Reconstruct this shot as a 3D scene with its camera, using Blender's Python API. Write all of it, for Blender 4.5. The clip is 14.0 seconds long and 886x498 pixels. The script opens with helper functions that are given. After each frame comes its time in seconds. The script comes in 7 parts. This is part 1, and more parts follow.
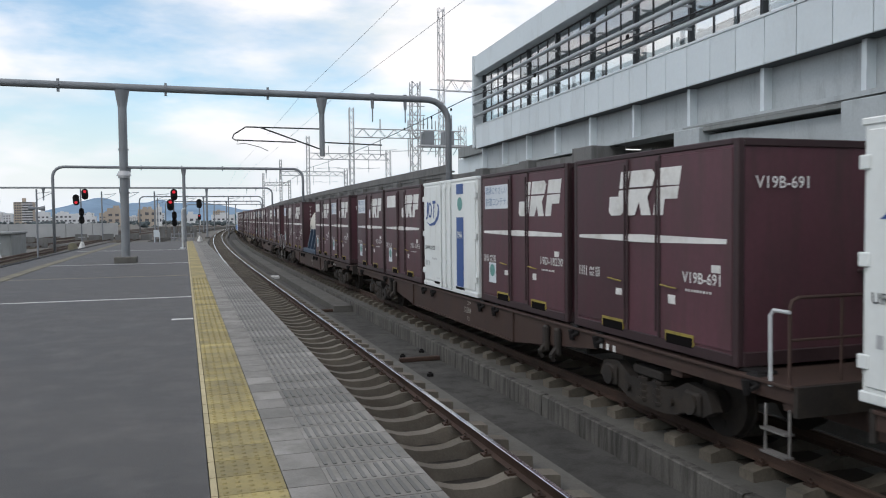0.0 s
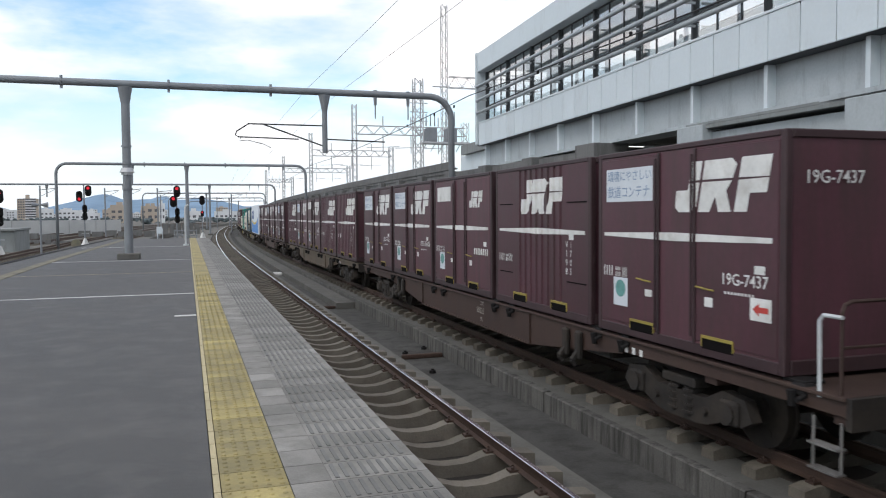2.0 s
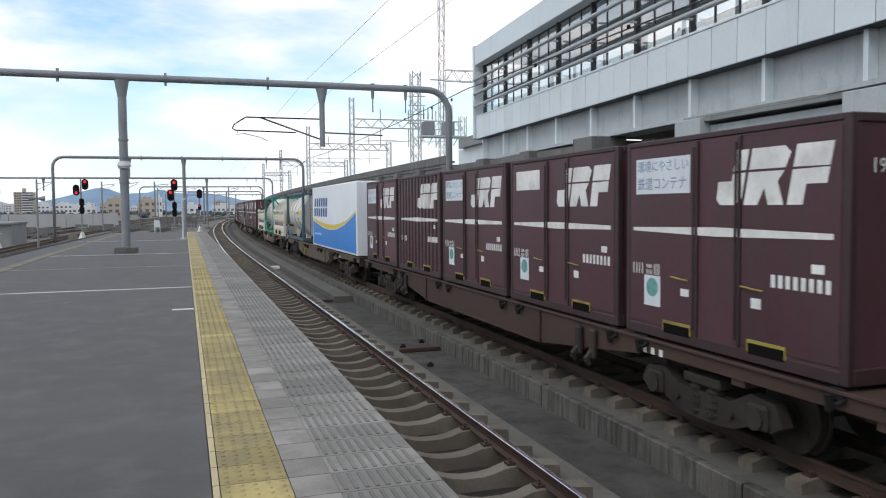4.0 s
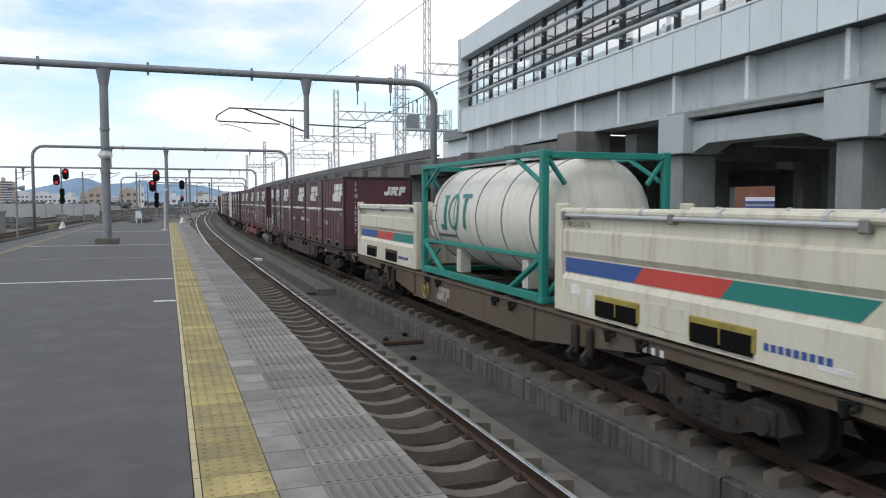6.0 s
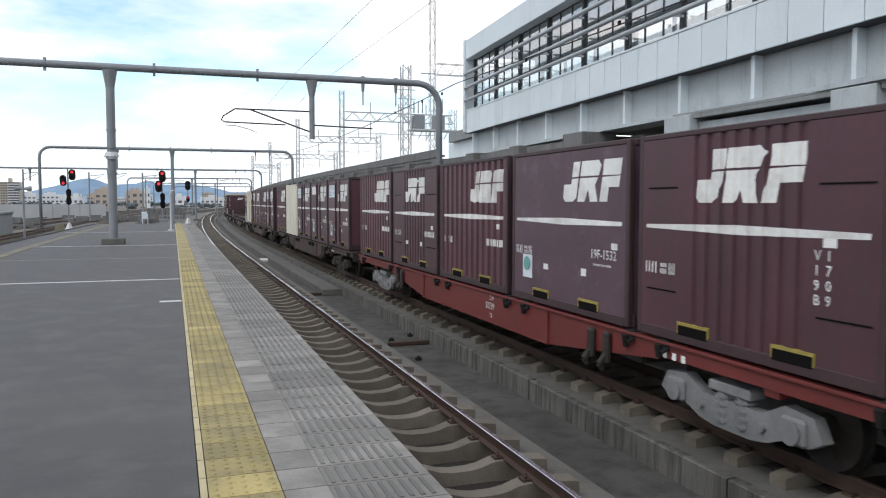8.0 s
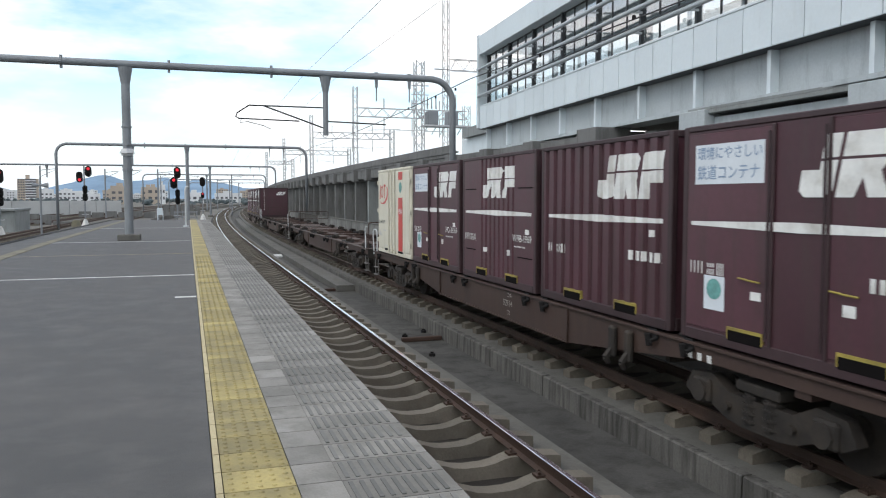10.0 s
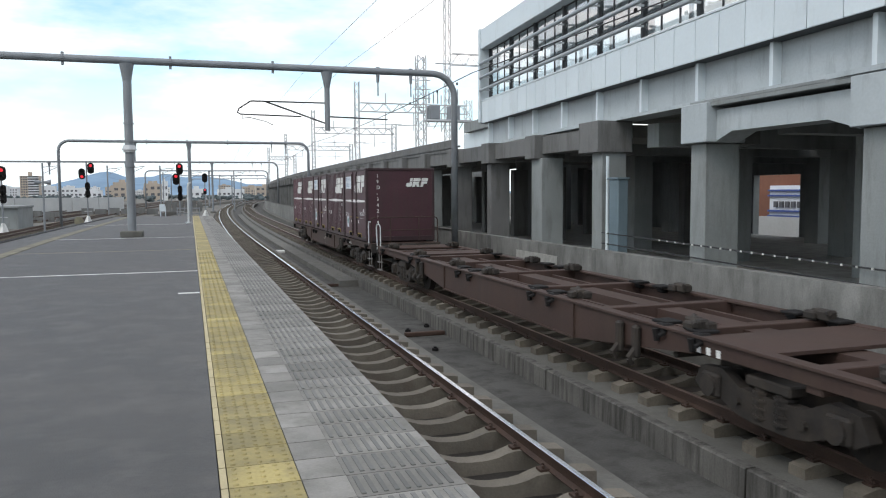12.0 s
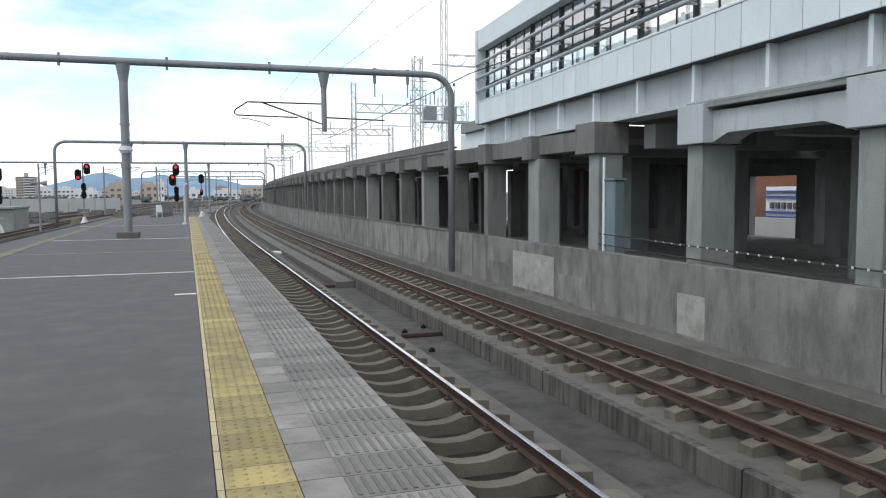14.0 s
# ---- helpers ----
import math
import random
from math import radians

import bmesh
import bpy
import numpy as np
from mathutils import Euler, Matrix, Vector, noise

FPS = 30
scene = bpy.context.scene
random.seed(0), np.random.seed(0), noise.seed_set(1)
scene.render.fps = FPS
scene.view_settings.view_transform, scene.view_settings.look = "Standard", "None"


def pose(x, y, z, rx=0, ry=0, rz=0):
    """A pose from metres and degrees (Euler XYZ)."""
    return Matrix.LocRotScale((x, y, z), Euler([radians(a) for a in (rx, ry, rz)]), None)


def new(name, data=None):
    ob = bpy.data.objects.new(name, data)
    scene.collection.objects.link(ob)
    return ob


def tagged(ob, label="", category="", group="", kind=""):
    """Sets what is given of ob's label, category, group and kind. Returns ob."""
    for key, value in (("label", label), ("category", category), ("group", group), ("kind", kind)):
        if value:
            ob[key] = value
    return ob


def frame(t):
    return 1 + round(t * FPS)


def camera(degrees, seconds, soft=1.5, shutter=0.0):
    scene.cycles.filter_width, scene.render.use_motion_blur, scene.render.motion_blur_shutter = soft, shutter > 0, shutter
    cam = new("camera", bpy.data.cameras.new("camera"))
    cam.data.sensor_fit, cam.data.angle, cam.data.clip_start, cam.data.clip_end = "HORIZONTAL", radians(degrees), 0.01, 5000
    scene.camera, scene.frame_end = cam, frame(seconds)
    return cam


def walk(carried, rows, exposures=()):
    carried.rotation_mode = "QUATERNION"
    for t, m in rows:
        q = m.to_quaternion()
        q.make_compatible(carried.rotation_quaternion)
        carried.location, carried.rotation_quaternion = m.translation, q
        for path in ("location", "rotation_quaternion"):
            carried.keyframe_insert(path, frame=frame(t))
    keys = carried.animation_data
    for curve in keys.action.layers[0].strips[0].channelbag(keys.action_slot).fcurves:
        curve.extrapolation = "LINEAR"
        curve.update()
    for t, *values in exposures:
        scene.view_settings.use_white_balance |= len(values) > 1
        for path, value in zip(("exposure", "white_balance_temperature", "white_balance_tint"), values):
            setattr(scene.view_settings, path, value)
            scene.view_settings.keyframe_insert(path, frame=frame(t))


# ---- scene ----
LENS = 59.4
EYE = (0.0, 0.0, 1.6)
cam = camera(LENS, 14.0, soft=1.1, shutter=0.05)


def aim(yaw, pitch, roll):
    """A camera pose at the eye: yaw to the right of +Y, pitch up, roll counter-clockwise."""
    return pose(*EYE, 90 + pitch, 0, -yaw) @ pose(0, 0, 0, 0, 0, roll)


AIMS = [(0.0, 18.375, -2.356, -0.51), (0.5, 18.213, -2.48, -0.42), (1.0, 18.1, -2.487, -0.38), (1.5, 18.153, -2.509, -0.446),
        (2.0, 18.178, -2.576, -0.44), (2.5, 18.153, -2.679, -0.474), (3.0, 18.151, -2.768, -0.489), (5.5, 19.154, -3.477, -0.146),
        (6.0, 19.542, -3.533, 0.087), (6.5, 19.807, -3.578, 0.268), (7.0, 19.666, -3.562, 0.26), (7.5, 19.464, -3.505, 0.174),
        (8.0, 19.147, -3.497, 0.068), (10.5, 18.029, -3.914, -0.058), (11.0, 17.979, -4.062, -0.168), (11.5, 17.971, -4.21, -0.272),
        (12.0, 17.963, -4.19, -0.358), (12.5, 17.978, -4.174, -0.165), (13.0, 17.987, -4.145, -0.232), (13.5, 18.081, -4.133, -0.379),
        (14.0, 18.2, -4.12, -0.34)]
walk(cam, [(t, aim(a, b, c)) for t, a, b, c in AIMS], exposures=[(0.0, -0.30, 6500, 14), (0.5, -0.25, 6500, 14), (1.0, -0.2, 6500, 14), (2.5, -0.06, 6500, 14), (5.5, -0.16, 6500, 14), (8.0, 0.05, 6500, 14), (10.5, 0.07, 6500, 12), (14.0, 0.11, 6500, 12)])

# ---- light: a bright, mostly clouded sky and a weak wide sun ----
SUN_EL, SUN_AZ = radians(48), radians(-118)


def make_world():
    w = bpy.data.worlds.new("sky")
    scene.world = w
    w.use_nodes = True
    nt = w.node_tree
    nt.nodes.clear()
    out = nt.nodes.new("ShaderNodeOutputWorld")
    bg = nt.nodes.new("ShaderNodeBackground")
    sky = nt.nodes.new("ShaderNodeTexSky")
    sky.sky_type = "NISHITA"
    sky.sun_disc = False
    sky.sun_elevation, sky.sun_rotation = SUN_EL, SUN_AZ
    sky.air_density, sky.dust_density = 1.0, 1.5
    gain = nt.nodes.new("ShaderNodeVectorMath")
    gain.operation = "SCALE"
    gain.inputs["Scale"].default_value = 0.23
    tc = nt.nodes.new("ShaderNodeTexCoord")
    mp = nt.nodes.new("ShaderNodeMapping")
    mp.inputs["Scale"].default_value = (1.0, 1.0, 3.2)
    mp.inputs["Location"].default_value = (0.35, 0.1, 0.0)
    nz = nt.nodes.new("ShaderNodeTexNoise")
    nz.inputs["Scale"].default_value = 2.6
    nz.inputs["Detail"].default_value = 7
    nz.inputs["Roughness"].default_value = 0.55
    ramp = nt.nodes.new("ShaderNodeValToRGB")
    ramp.color_ramp.elements[0].position, ramp.color_ramp.elements[1].position = 0.36, 0.56
    cl = nt.nodes.new("ShaderNodeTexNoise")
    cl.inputs["Scale"].default_value = 5.0
    cl.inputs["Detail"].default_value = 6
    cr = nt.nodes.new("ShaderNodeValToRGB")
    cr.color_ramp.elements[0].position, cr.color_ramp.elements[1].position = 0.36, 0.60
    cr.color_ramp.elements[0].color, cr.color_ramp.elements[1].color = (1.0, 1.10, 1.13, 1), (1.46, 1.41, 1.38, 1)
    mix = nt.nodes.new("ShaderNodeMix")
    mix.data_type = "RGBA"
    L = nt.links.new
    L(tc.outputs["Generated"], mp.inputs["Vector"])
    L(mp.outputs["Vector"], nz.inputs["Vector"])
    L(mp.outputs["Vector"], cl.inputs["Vector"])
    L(nz.outputs["Fac"], ramp.inputs["Fac"])
    L(cl.outputs["Fac"], cr.inputs["Fac"])
    tint = nt.nodes.new("ShaderNodeVectorMath")
    tint.operation = "MULTIPLY"
    tint.inputs[1].default_value = (0.92, 1.06, 1.02)
    L(sky.outputs["Color"], tint.inputs[0])
    L(tint.outputs["Vector"], gain.inputs[0])
    sep = nt.nodes.new("ShaderNodeSeparateXYZ")
    low = nt.nodes.new("ShaderNodeMapRange")
    low.inputs["From Min"].default_value, low.inputs["From Max"].default_value = 0.16, 0.02
    big = nt.nodes.new("ShaderNodeMath")
    big.operation = "MAXIMUM"
    L(tc.outputs["Generated"], sep.inputs["Vector"])
    L(sep.outputs["Z"], low.inputs["Value"])
    L(ramp.outputs["Color"], big.inputs[0])
    L(low.outputs["Result"], big.inputs[1])
    L(big.outputs[0], mix.inputs["Factor"])
    L(gain.outputs["Vector"], mix.inputs["A"])
    bank = nt.nodes.new("ShaderNodeMix")
    bank.data_type = "RGBA"
    bank.inputs["B"].default_value = (0.98, 1.10, 1.15, 1)
    half = nt.nodes.new("ShaderNodeMath")
    half.operation = "MULTIPLY"
    half.inputs[1].default_value = 0.8
    L(low.outputs["Result"], half.inputs[0])
    L(half.outputs[0], bank.inputs["Factor"])
    L(cr.outputs["Color"], bank.inputs["A"])
    L(bank.outputs["Result"], mix.inputs["B"])
    L(mix.outputs["Result"], bg.inputs["Color"])
    bg.inputs["Strength"].default_value = 1.0
    L(bg.outputs["Background"], out.inputs["Surface"])


make_world()
sun = new("sun", bpy.data.lights.new("sun", "SUN"))
sun.data.energy, sun.data.angle, sun.data.color = 0.8, radians(14), (1.0, 0.96, 0.9)
sun.rotation_euler = Euler((math.pi / 2 - SUN_EL, 0, radians(-62)))


# ---- materials ----
def material(name, color, rough=0.7, metal=0.0, grain=30.0, stain=1.2, vary=0.18, bump=0.15, dirt=None, dirt_at=(0.5, 0.75), streak=0.0,
             emit=0.0, rand=0.0, spec=0.4):
    """A painted, cast or rolled surface: base colour with grain, large stains, optional dirt and vertical run-off streaks."""
    m = bpy.data.materials.new(name)
    m.use_nodes = True
    nt = m.node_tree
    N, L = nt.nodes.new, nt.links.new
    b = nt.nodes["Principled BSDF"]
    b.inputs["Roughness"].default_value, b.inputs["Metallic"].default_value = rough, metal
    b.inputs["Specular IOR Level"].default_value = spec
    if emit:
        b.inputs["Emission Color"].default_value, b.inputs["Emission Strength"].default_value = (*color, 1), emit
    tc = N("ShaderNodeTexCoord")
    info = N("ShaderNodeObjectInfo")
    add = N("ShaderNodeVectorMath")
    add.operation = "ADD"
    mul = N("ShaderNodeVectorMath")
    mul.operation = "SCALE"
    mul.inputs[0].default_value = (37.0, 53.0, 71.0)
    L(info.outputs["Random"], mul.inputs["Scale"])
    L(tc.outputs["Object"], add.inputs[0])
    L(mul.outputs["Vector"], add.inputs[1])
    g = N("ShaderNodeTexNoise")
    g.inputs["Scale"].default_value, g.inputs["Detail"].default_value = grain, 4
    s = N("ShaderNodeTexNoise")
    s.inputs["Scale"].default_value, s.inputs["Detail"].default_value = stain, 6
    L(add.outputs["Vector"], g.inputs["Vector"])
    L(add.outputs["Vector"], s.inputs["Vector"])
    mr = N("ShaderNodeMapRange")
    mr.inputs["To Min"].default_value, mr.inputs["To Max"].default_value = 1 - vary, 1 + vary
    mr2 = N("ShaderNodeMapRange")
    mr2.inputs["From Min"].default_value, mr2.inputs["From Max"].default_value = 0.3, 0.7
    mr2.inputs["To Min"].default_value, mr2.inputs["To Max"].default_value = 1 - vary, 1 + vary
    L(g.outputs["Fac"], mr.inputs["Value"])
    L(s.outputs["Fac"], mr2.inputs["Value"])
    k = N("ShaderNodeMath")
    k.operation = "MULTIPLY"
    L(mr.outputs["Result"], k.inputs[0])
    L(mr2.outputs["Result"], k.inputs[1])
    last = k
    if rand:
        mr3 = N("ShaderNodeMapRange")
        mr3.inputs["To Min"].default_value, mr3.inputs["To Max"].default_value = 1 - rand, 1 + rand
        L(info.outputs["Random"], mr3.inputs["Value"])
        k2 = N("ShaderNodeMath")
        k2.operation = "MULTIPLY"
        L(k.outputs[0], k2.inputs[0])
        L(mr3.outputs["Result"], k2.inputs[1])
        last = k2
    col = N("ShaderNodeVectorMath")
    col.operation = "SCALE"
    col.inputs[0].default_value = color
    L(last.outputs[0], col.inputs["Scale"])
    res = col.outputs["Vector"]
    if dirt or streak:
        d = N("ShaderNodeTexNoise")
        d.inputs["Detail"].default_value = 8
        d.inputs["Roughness"].default_value = 0.65
        d.inputs["Scale"].default_value = 2.3
        mp = N("ShaderNodeMapping")
        if streak:
            mp.inputs["Scale"].default_value = (streak, streak, 0.25)
        L(add.outputs["Vector"], mp.inputs["Vector"])
        L(mp.outputs["Vector"], d.inputs["Vector"])
        rp = N("ShaderNodeMapRange")
        rp.inputs["From Min"].default_value, rp.inputs["From Max"].default_value = dirt_at
        rp.inputs["To Max"].default_value = 0.85
        L(d.outputs["Fac"], rp.inputs["Value"])
        mix = N("ShaderNodeMix")
        mix.data_type = "RGBA"
        mix.inputs["B"].default_value = (*(dirt or (0.05, 0.045, 0.04)), 1)
        L(rp.outputs["Result"], mix.inputs["Factor"])
        L(res, mix.inputs["A"])
        res = mix.outputs["Result"]
    L(res, b.inputs["Base Color"])
    rr = N("ShaderNodeMapRange")
    rr.inputs["To Min"].default_value, rr.inputs["To Max"].default_value = max(0.02, rough - 0.12), min(1, rough + 0.12)
    L(s.outputs["Fac"], rr.inputs["Value"])
    L(rr.outputs["Result"], b.inputs["Roughness"])
    if bump:
        bp = N("ShaderNodeBump")
        bp.inputs["Strength"].default_value, bp.inputs["Distance"].default_value = bump, 0.02
        L(g.outputs["Fac"], bp.inputs["Height"])
        L(bp.outputs["Normal"], b.inputs["Normal"])
    return m


def glass_material(name, color, rough=0.03):
    m = bpy.data.materials.new(name)
    m.use_nodes = True
    nt = m.node_tree
    N, L = nt.nodes.new, nt.links.new
    nt.nodes.clear()
    out = N("ShaderNodeOutputMaterial")
    t = N("ShaderNodeBsdfTransparent")
    t.inputs["Color"].default_value = (*color, 1)
    g = N("ShaderNodeBsdfGlossy")
    g.inputs["Roughness"].default_value = rough
    mx = N("ShaderNodeMixShader")
    mx.inputs["Fac"].default_value = 0.36
    L(t.outputs["BSDF"], mx.inputs[1])
    L(g.outputs["BSDF"], mx.inputs[2])
    L(mx.outputs["Shader"], out.inputs["Surface"])
    return m


M_ASPHALT = material("platform_asphalt", (0.059, 0.0572, 0.0562), 0.66, grain=90, stain=0.7, vary=0.22, bump=0.35, dirt=(0.108, 0.101, 0.097), dirt_at=(0.46, 0.8))
M_CONC_SLAB = material("edge_slab_concrete", (0.232, 0.224, 0.208), 0.85, grain=60, stain=1.5, vary=0.16, bump=0.25, dirt=(0.115, 0.112, 0.10), dirt_at=(0.42, 0.72), rand=0.20)
M_YELLOW = material("tactile_yellow", (0.33, 0.272, 0.115), 0.8, grain=50, stain=2.4, vary=0.18, bump=0.15, dirt=(0.15, 0.135, 0.085), dirt_at=(0.40, 0.72), rand=0.22)
M_TAN = material("gutter_strip_tan", (0.42, 0.36, 0.22), 0.8, grain=60, stain=2, vary=0.15)
M_LINE = material("road_paint_white", (0.62, 0.62, 0.60), 0.8, grain=60, stain=4, vary=0.18, dirt=(0.25, 0.25, 0.24), dirt_at=(0.5, 0.8))
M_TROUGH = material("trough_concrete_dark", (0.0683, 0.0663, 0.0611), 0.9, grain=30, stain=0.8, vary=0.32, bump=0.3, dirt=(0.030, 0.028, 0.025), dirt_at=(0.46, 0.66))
M_SLAB = material("track_slab_concrete", (0.1188, 0.1152, 0.1044), 0.9, grain=35, stain=0.9, vary=0.2, bump=0.3, dirt=(0.075, 0.07, 0.06), dirt_at=(0.48, 0.75))
M_KERB = material("slab_side_concrete", (0.115, 0.110, 0.100), 0.9, grain=30, stain=1.2, vary=0.25, bump=0.3, dirt=(0.028, 0.026, 0.023), dirt_at=(0.44, 0.64), streak=3.0)
M_DULL_RAIL = material("dull_handrail", (0.22, 0.21, 0.20), 0.6, 0.4, grain=20, stain=3, vary=0.25, bump=0.05)
M_SLEEPER = material("sleeper_concrete", (0.142, 0.127, 0.104), 0.9, grain=40, stain=2.5, vary=0.18, bump=0.3, dirt=(0.09, 0.07, 0.055), dirt_at=(0.5, 0.8), rand=0.15)
M_SLEEPER_BROWN = material("sleeper_brake_dust", (0.125, 0.110, 0.088), 0.9, grain=40, stain=2.5, vary=0.2, bump=0.3, dirt=(0.05, 0.04, 0.03), dirt_at=(0.48, 0.8), rand=0.22)
M_POST_WHITE = material("weathered_white_paint", (0.50, 0.52, 0.53), 0.6, vary=0.1, stain=3)
M_FADED_MARK = material("faded_white_marking", (0.36, 0.34, 0.30), 0.7, grain=20, stain=3, vary=0.15, dirt=(0.15, 0.12, 0.09), dirt_at=(0.45, 0.75))
# dirt brown with the shade of the deep sleeper gaps mixed in
M_TRACK_DIRT_SHADE = material("track_dirt_gap_shade", (0.022, 0.019, 0.016), 0.95, grain=40, stain=2, vary=0.3, bump=0.4)
# rusty slab dirt, darkened to carry the shade under passing wagons
M_RUST_DIRT_SHADE = material("rusty_dirt_train_shade", (0.046, 0.038, 0.031), 0.95, grain=30, stain=1.5, vary=0.3, bump=0.3)
M_FADED = material("faded_strip", (0.19, 0.175, 0.12), 0.9, grain=50, stain=2, vary=0.2, dirt=(0.09, 0.088, 0.08), dirt_at=(0.42, 0.7))
M_RUST = material("rail_rust", (0.066, 0.041, 0.031), 0.75, 0.25, grain=60, stain=3, vary=0.22, bump=0.2)
M_RAILTOP = material("rail_polished", (0.82, 0.82, 0.83), 0.22, 1.0, grain=20, stain=1, vary=0.06, bump=0.0)
M_RAILTOP_WORN = material("rail_brown_top", (0.20, 0.14, 0.11), 0.45, 0.7, grain=20, stain=1, vary=0.1, bump=0.0)
M_WALL = material("parapet_concrete", (0.20, 0.198, 0.186), 0.9, grain=30, stain=0.9, vary=0.24, bump=0.25, dirt=(0.072, 0.070, 0.064), dirt_at=(0.44, 0.70), streak=0.75, rand=0.14)
M_WALL_PALE = material("repair_and_bounce_concrete", (0.33, 0.325, 0.30), 0.9, grain=30, stain=1.6, vary=0.16, bump=0.2, dirt=(0.17, 0.165, 0.15), dirt_at=(0.46, 0.76))
M_PIER = material("pier_concrete", (0.235, 0.25, 0.248), 0.88, grain=25, stain=0.6, vary=0.13, bump=0.2, dirt=(0.14, 0.142, 0.138), dirt_at=(0.50, 0.78), streak=1.3)
M_PIER_DARK = material("old_pier_concrete", (0.15, 0.15, 0.147), 0.9, grain=25, stain=0.6, vary=0.18, bump=0.25, dirt=(0.08, 0.078, 0.07), dirt_at=(0.48, 0.75), streak=1.5)
M_GIRDER = material("girder_grey_paint", (0.385, 0.42, 0.435), 0.6, grain=18, stain=0.7, vary=0.10, bump=0.05, dirt=(0.21, 0.225, 0.23), dirt_at=(0.52, 0.8), streak=1.0)
M_PANEL = material("cladding_panel_white", (0.60, 0.66, 0.69), 0.45, grain=12, stain=0.4, vary=0.05, bump=0.02, dirt=(0.45, 0.48, 0.48), dirt_at=(0.55, 0.85), streak=0.8, rand=0.03)
M_FRAME = material("window_frame_dark", (0.06, 0.065, 0.07), 0.5, 0.3, vary=0.1)
M_LOUVRE = material("louvre_tube_grey", (0.42, 0.45, 0.47), 0.45, 0.2, vary=0.06)
M_GLASS = glass_material("station_glass", (0.88, 0.92, 0.93))
M_STEEL = material("gantry_grey_paint", (0.205, 0.22, 0.235), 0.5, 0.1, grain=20, stain=1.5, vary=0.1, bump=0.05)
M_GALV = material("galvanised_steel", (0.46, 0.47, 0.48), 0.55, 0.3, grain=20, stain=2, vary=0.12, bump=0.05)
M_WIRE = material("wire_dark", (0.05, 0.05, 0.052), 0.6, 0.4, vary=0.05, bump=0.0)
M_BLACK = material("black_paint", (0.014, 0.013, 0.013), 0.75, vary=0.1, spec=0.2)
M_RED_LAMP = material("signal_lamp_red", (0.95, 0.03, 0.05), 0.3, emit=0.7, vary=0.0, bump=0)
M_GROUND = material("ballast_ground", (0.125, 0.118, 0.105), 0.95, grain=25, stain=0.3, vary=0.25, bump=0.5, dirt=(0.07, 0.075, 0.05), dirt_at=(0.5, 0.8))
M_FARWALL = material("far_white_wall", (0.44, 0.445, 0.44), 0.85, grain=6, stain=0.3, vary=0.1)
# underside grey, lifted so it bounces more light into the undercroft
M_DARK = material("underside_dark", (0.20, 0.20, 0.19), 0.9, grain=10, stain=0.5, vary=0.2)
M_MAROON = material("container_maroon", (0.074, 0.0285, 0.0375), 0.5, grain=14, stain=0.9, vary=0.15, bump=0.04, dirt=(0.050, 0.032, 0.031), dirt_at=(0.44, 0.78), streak=1.8, rand=0.28)
M_MAROON_WORN = material("container_faded_maroon", (0.085, 0.048, 0.062), 0.55, grain=14, stain=1.6, vary=0.16, bump=0.04, dirt=(0.15, 0.115, 0.14), dirt_at=(0.54, 0.80))
M_MAROON_TRIM = material("container_maroon_frame", (0.040, 0.021, 0.0235), 0.55, grain=14, stain=2, vary=0.18, bump=0.05, rand=0.15)
M_WHITE_MARK = material("white_marking", (0.66, 0.66, 0.64), 0.6, grain=20, stain=2.2, vary=0.12, bump=0.0, dirt=(0.30, 0.26, 0.22), dirt_at=(0.50, 0.85))
M_SIGN = material("slogan_plate", (0.60, 0.64, 0.68), 0.5, grain=20, stain=3, vary=0.06, bump=0.0)
M_BLUE_TEXT = material("slogan_blue", (0.22, 0.30, 0.42), 0.6, vary=0.05, bump=0)
M_GREENISH = material("sticker_globe", (0.12, 0.30, 0.28), 0.5, vary=0.2, stain=12, bump=0)
M_YEL_FRAME = material("fork_pocket_yellow", (0.30, 0.235, 0.05), 0.6, vary=0.2, stain=4, dirt=(0.12, 0.09, 0.04), dirt_at=(0.5, 0.75))
# solid black painted in for the shade inside fork pockets and slots
M_HOLE_SHADE = material("hole_shade_black", (0.008, 0.007, 0.007), 0.95, vary=0.1, spec=0.05)
M_WHITE_BOX = material("container_white", (0.70, 0.73, 0.72), 0.45, grain=14, stain=0.8, vary=0.05, bump=0.03, dirt=(0.42, 0.42, 0.38), dirt_at=(0.56, 0.85), streak=1.4)
M_CREAM = material("container_cream", (0.58, 0.55, 0.45), 0.5, grain=14, stain=0.9, vary=0.06, bump=0.03, dirt=(0.24, 0.19, 0.13), dirt_at=(0.52, 0.85), streak=2.2)
M_LOGO_BLUE = material("logo_blue", (0.035, 0.085, 0.26), 0.5, vary=0.05, bump=0)
M_LOGO_RED = material("logo_red", (0.48, 0.06, 0.05), 0.5, vary=0.08, bump=0)
M_LOGO_TEAL = material("logo_teal", (0.018, 0.19, 0.165), 0.5, vary=0.05, bump=0)
M_BRIGHT_BLUE = material("van_box_blue", (0.03, 0.22, 0.62), 0.4, vary=0.06, bump=0.02)
M_VAN_WHITE = material("van_box_white", (0.72, 0.76, 0.80), 0.4, vary=0.04, bump=0.02)
M_STRIPE_YEL = material("stripe_yellow", (0.68, 0.48, 0.05), 0.5, vary=0.05, bump=0)
M_TANK = material("tank_white", (0.60, 0.585, 0.52), 0.4, grain=10, stain=0.9, vary=0.06, bump=0.02, dirt=(0.33, 0.28, 0.20), dirt_at=(0.52, 0.88), streak=2.0)
M_TANK_END = material("tank_end_grey", (0.42, 0.425, 0.41), 0.45, 0.2, grain=10, stain=0.9, vary=0.08, bump=0.02)
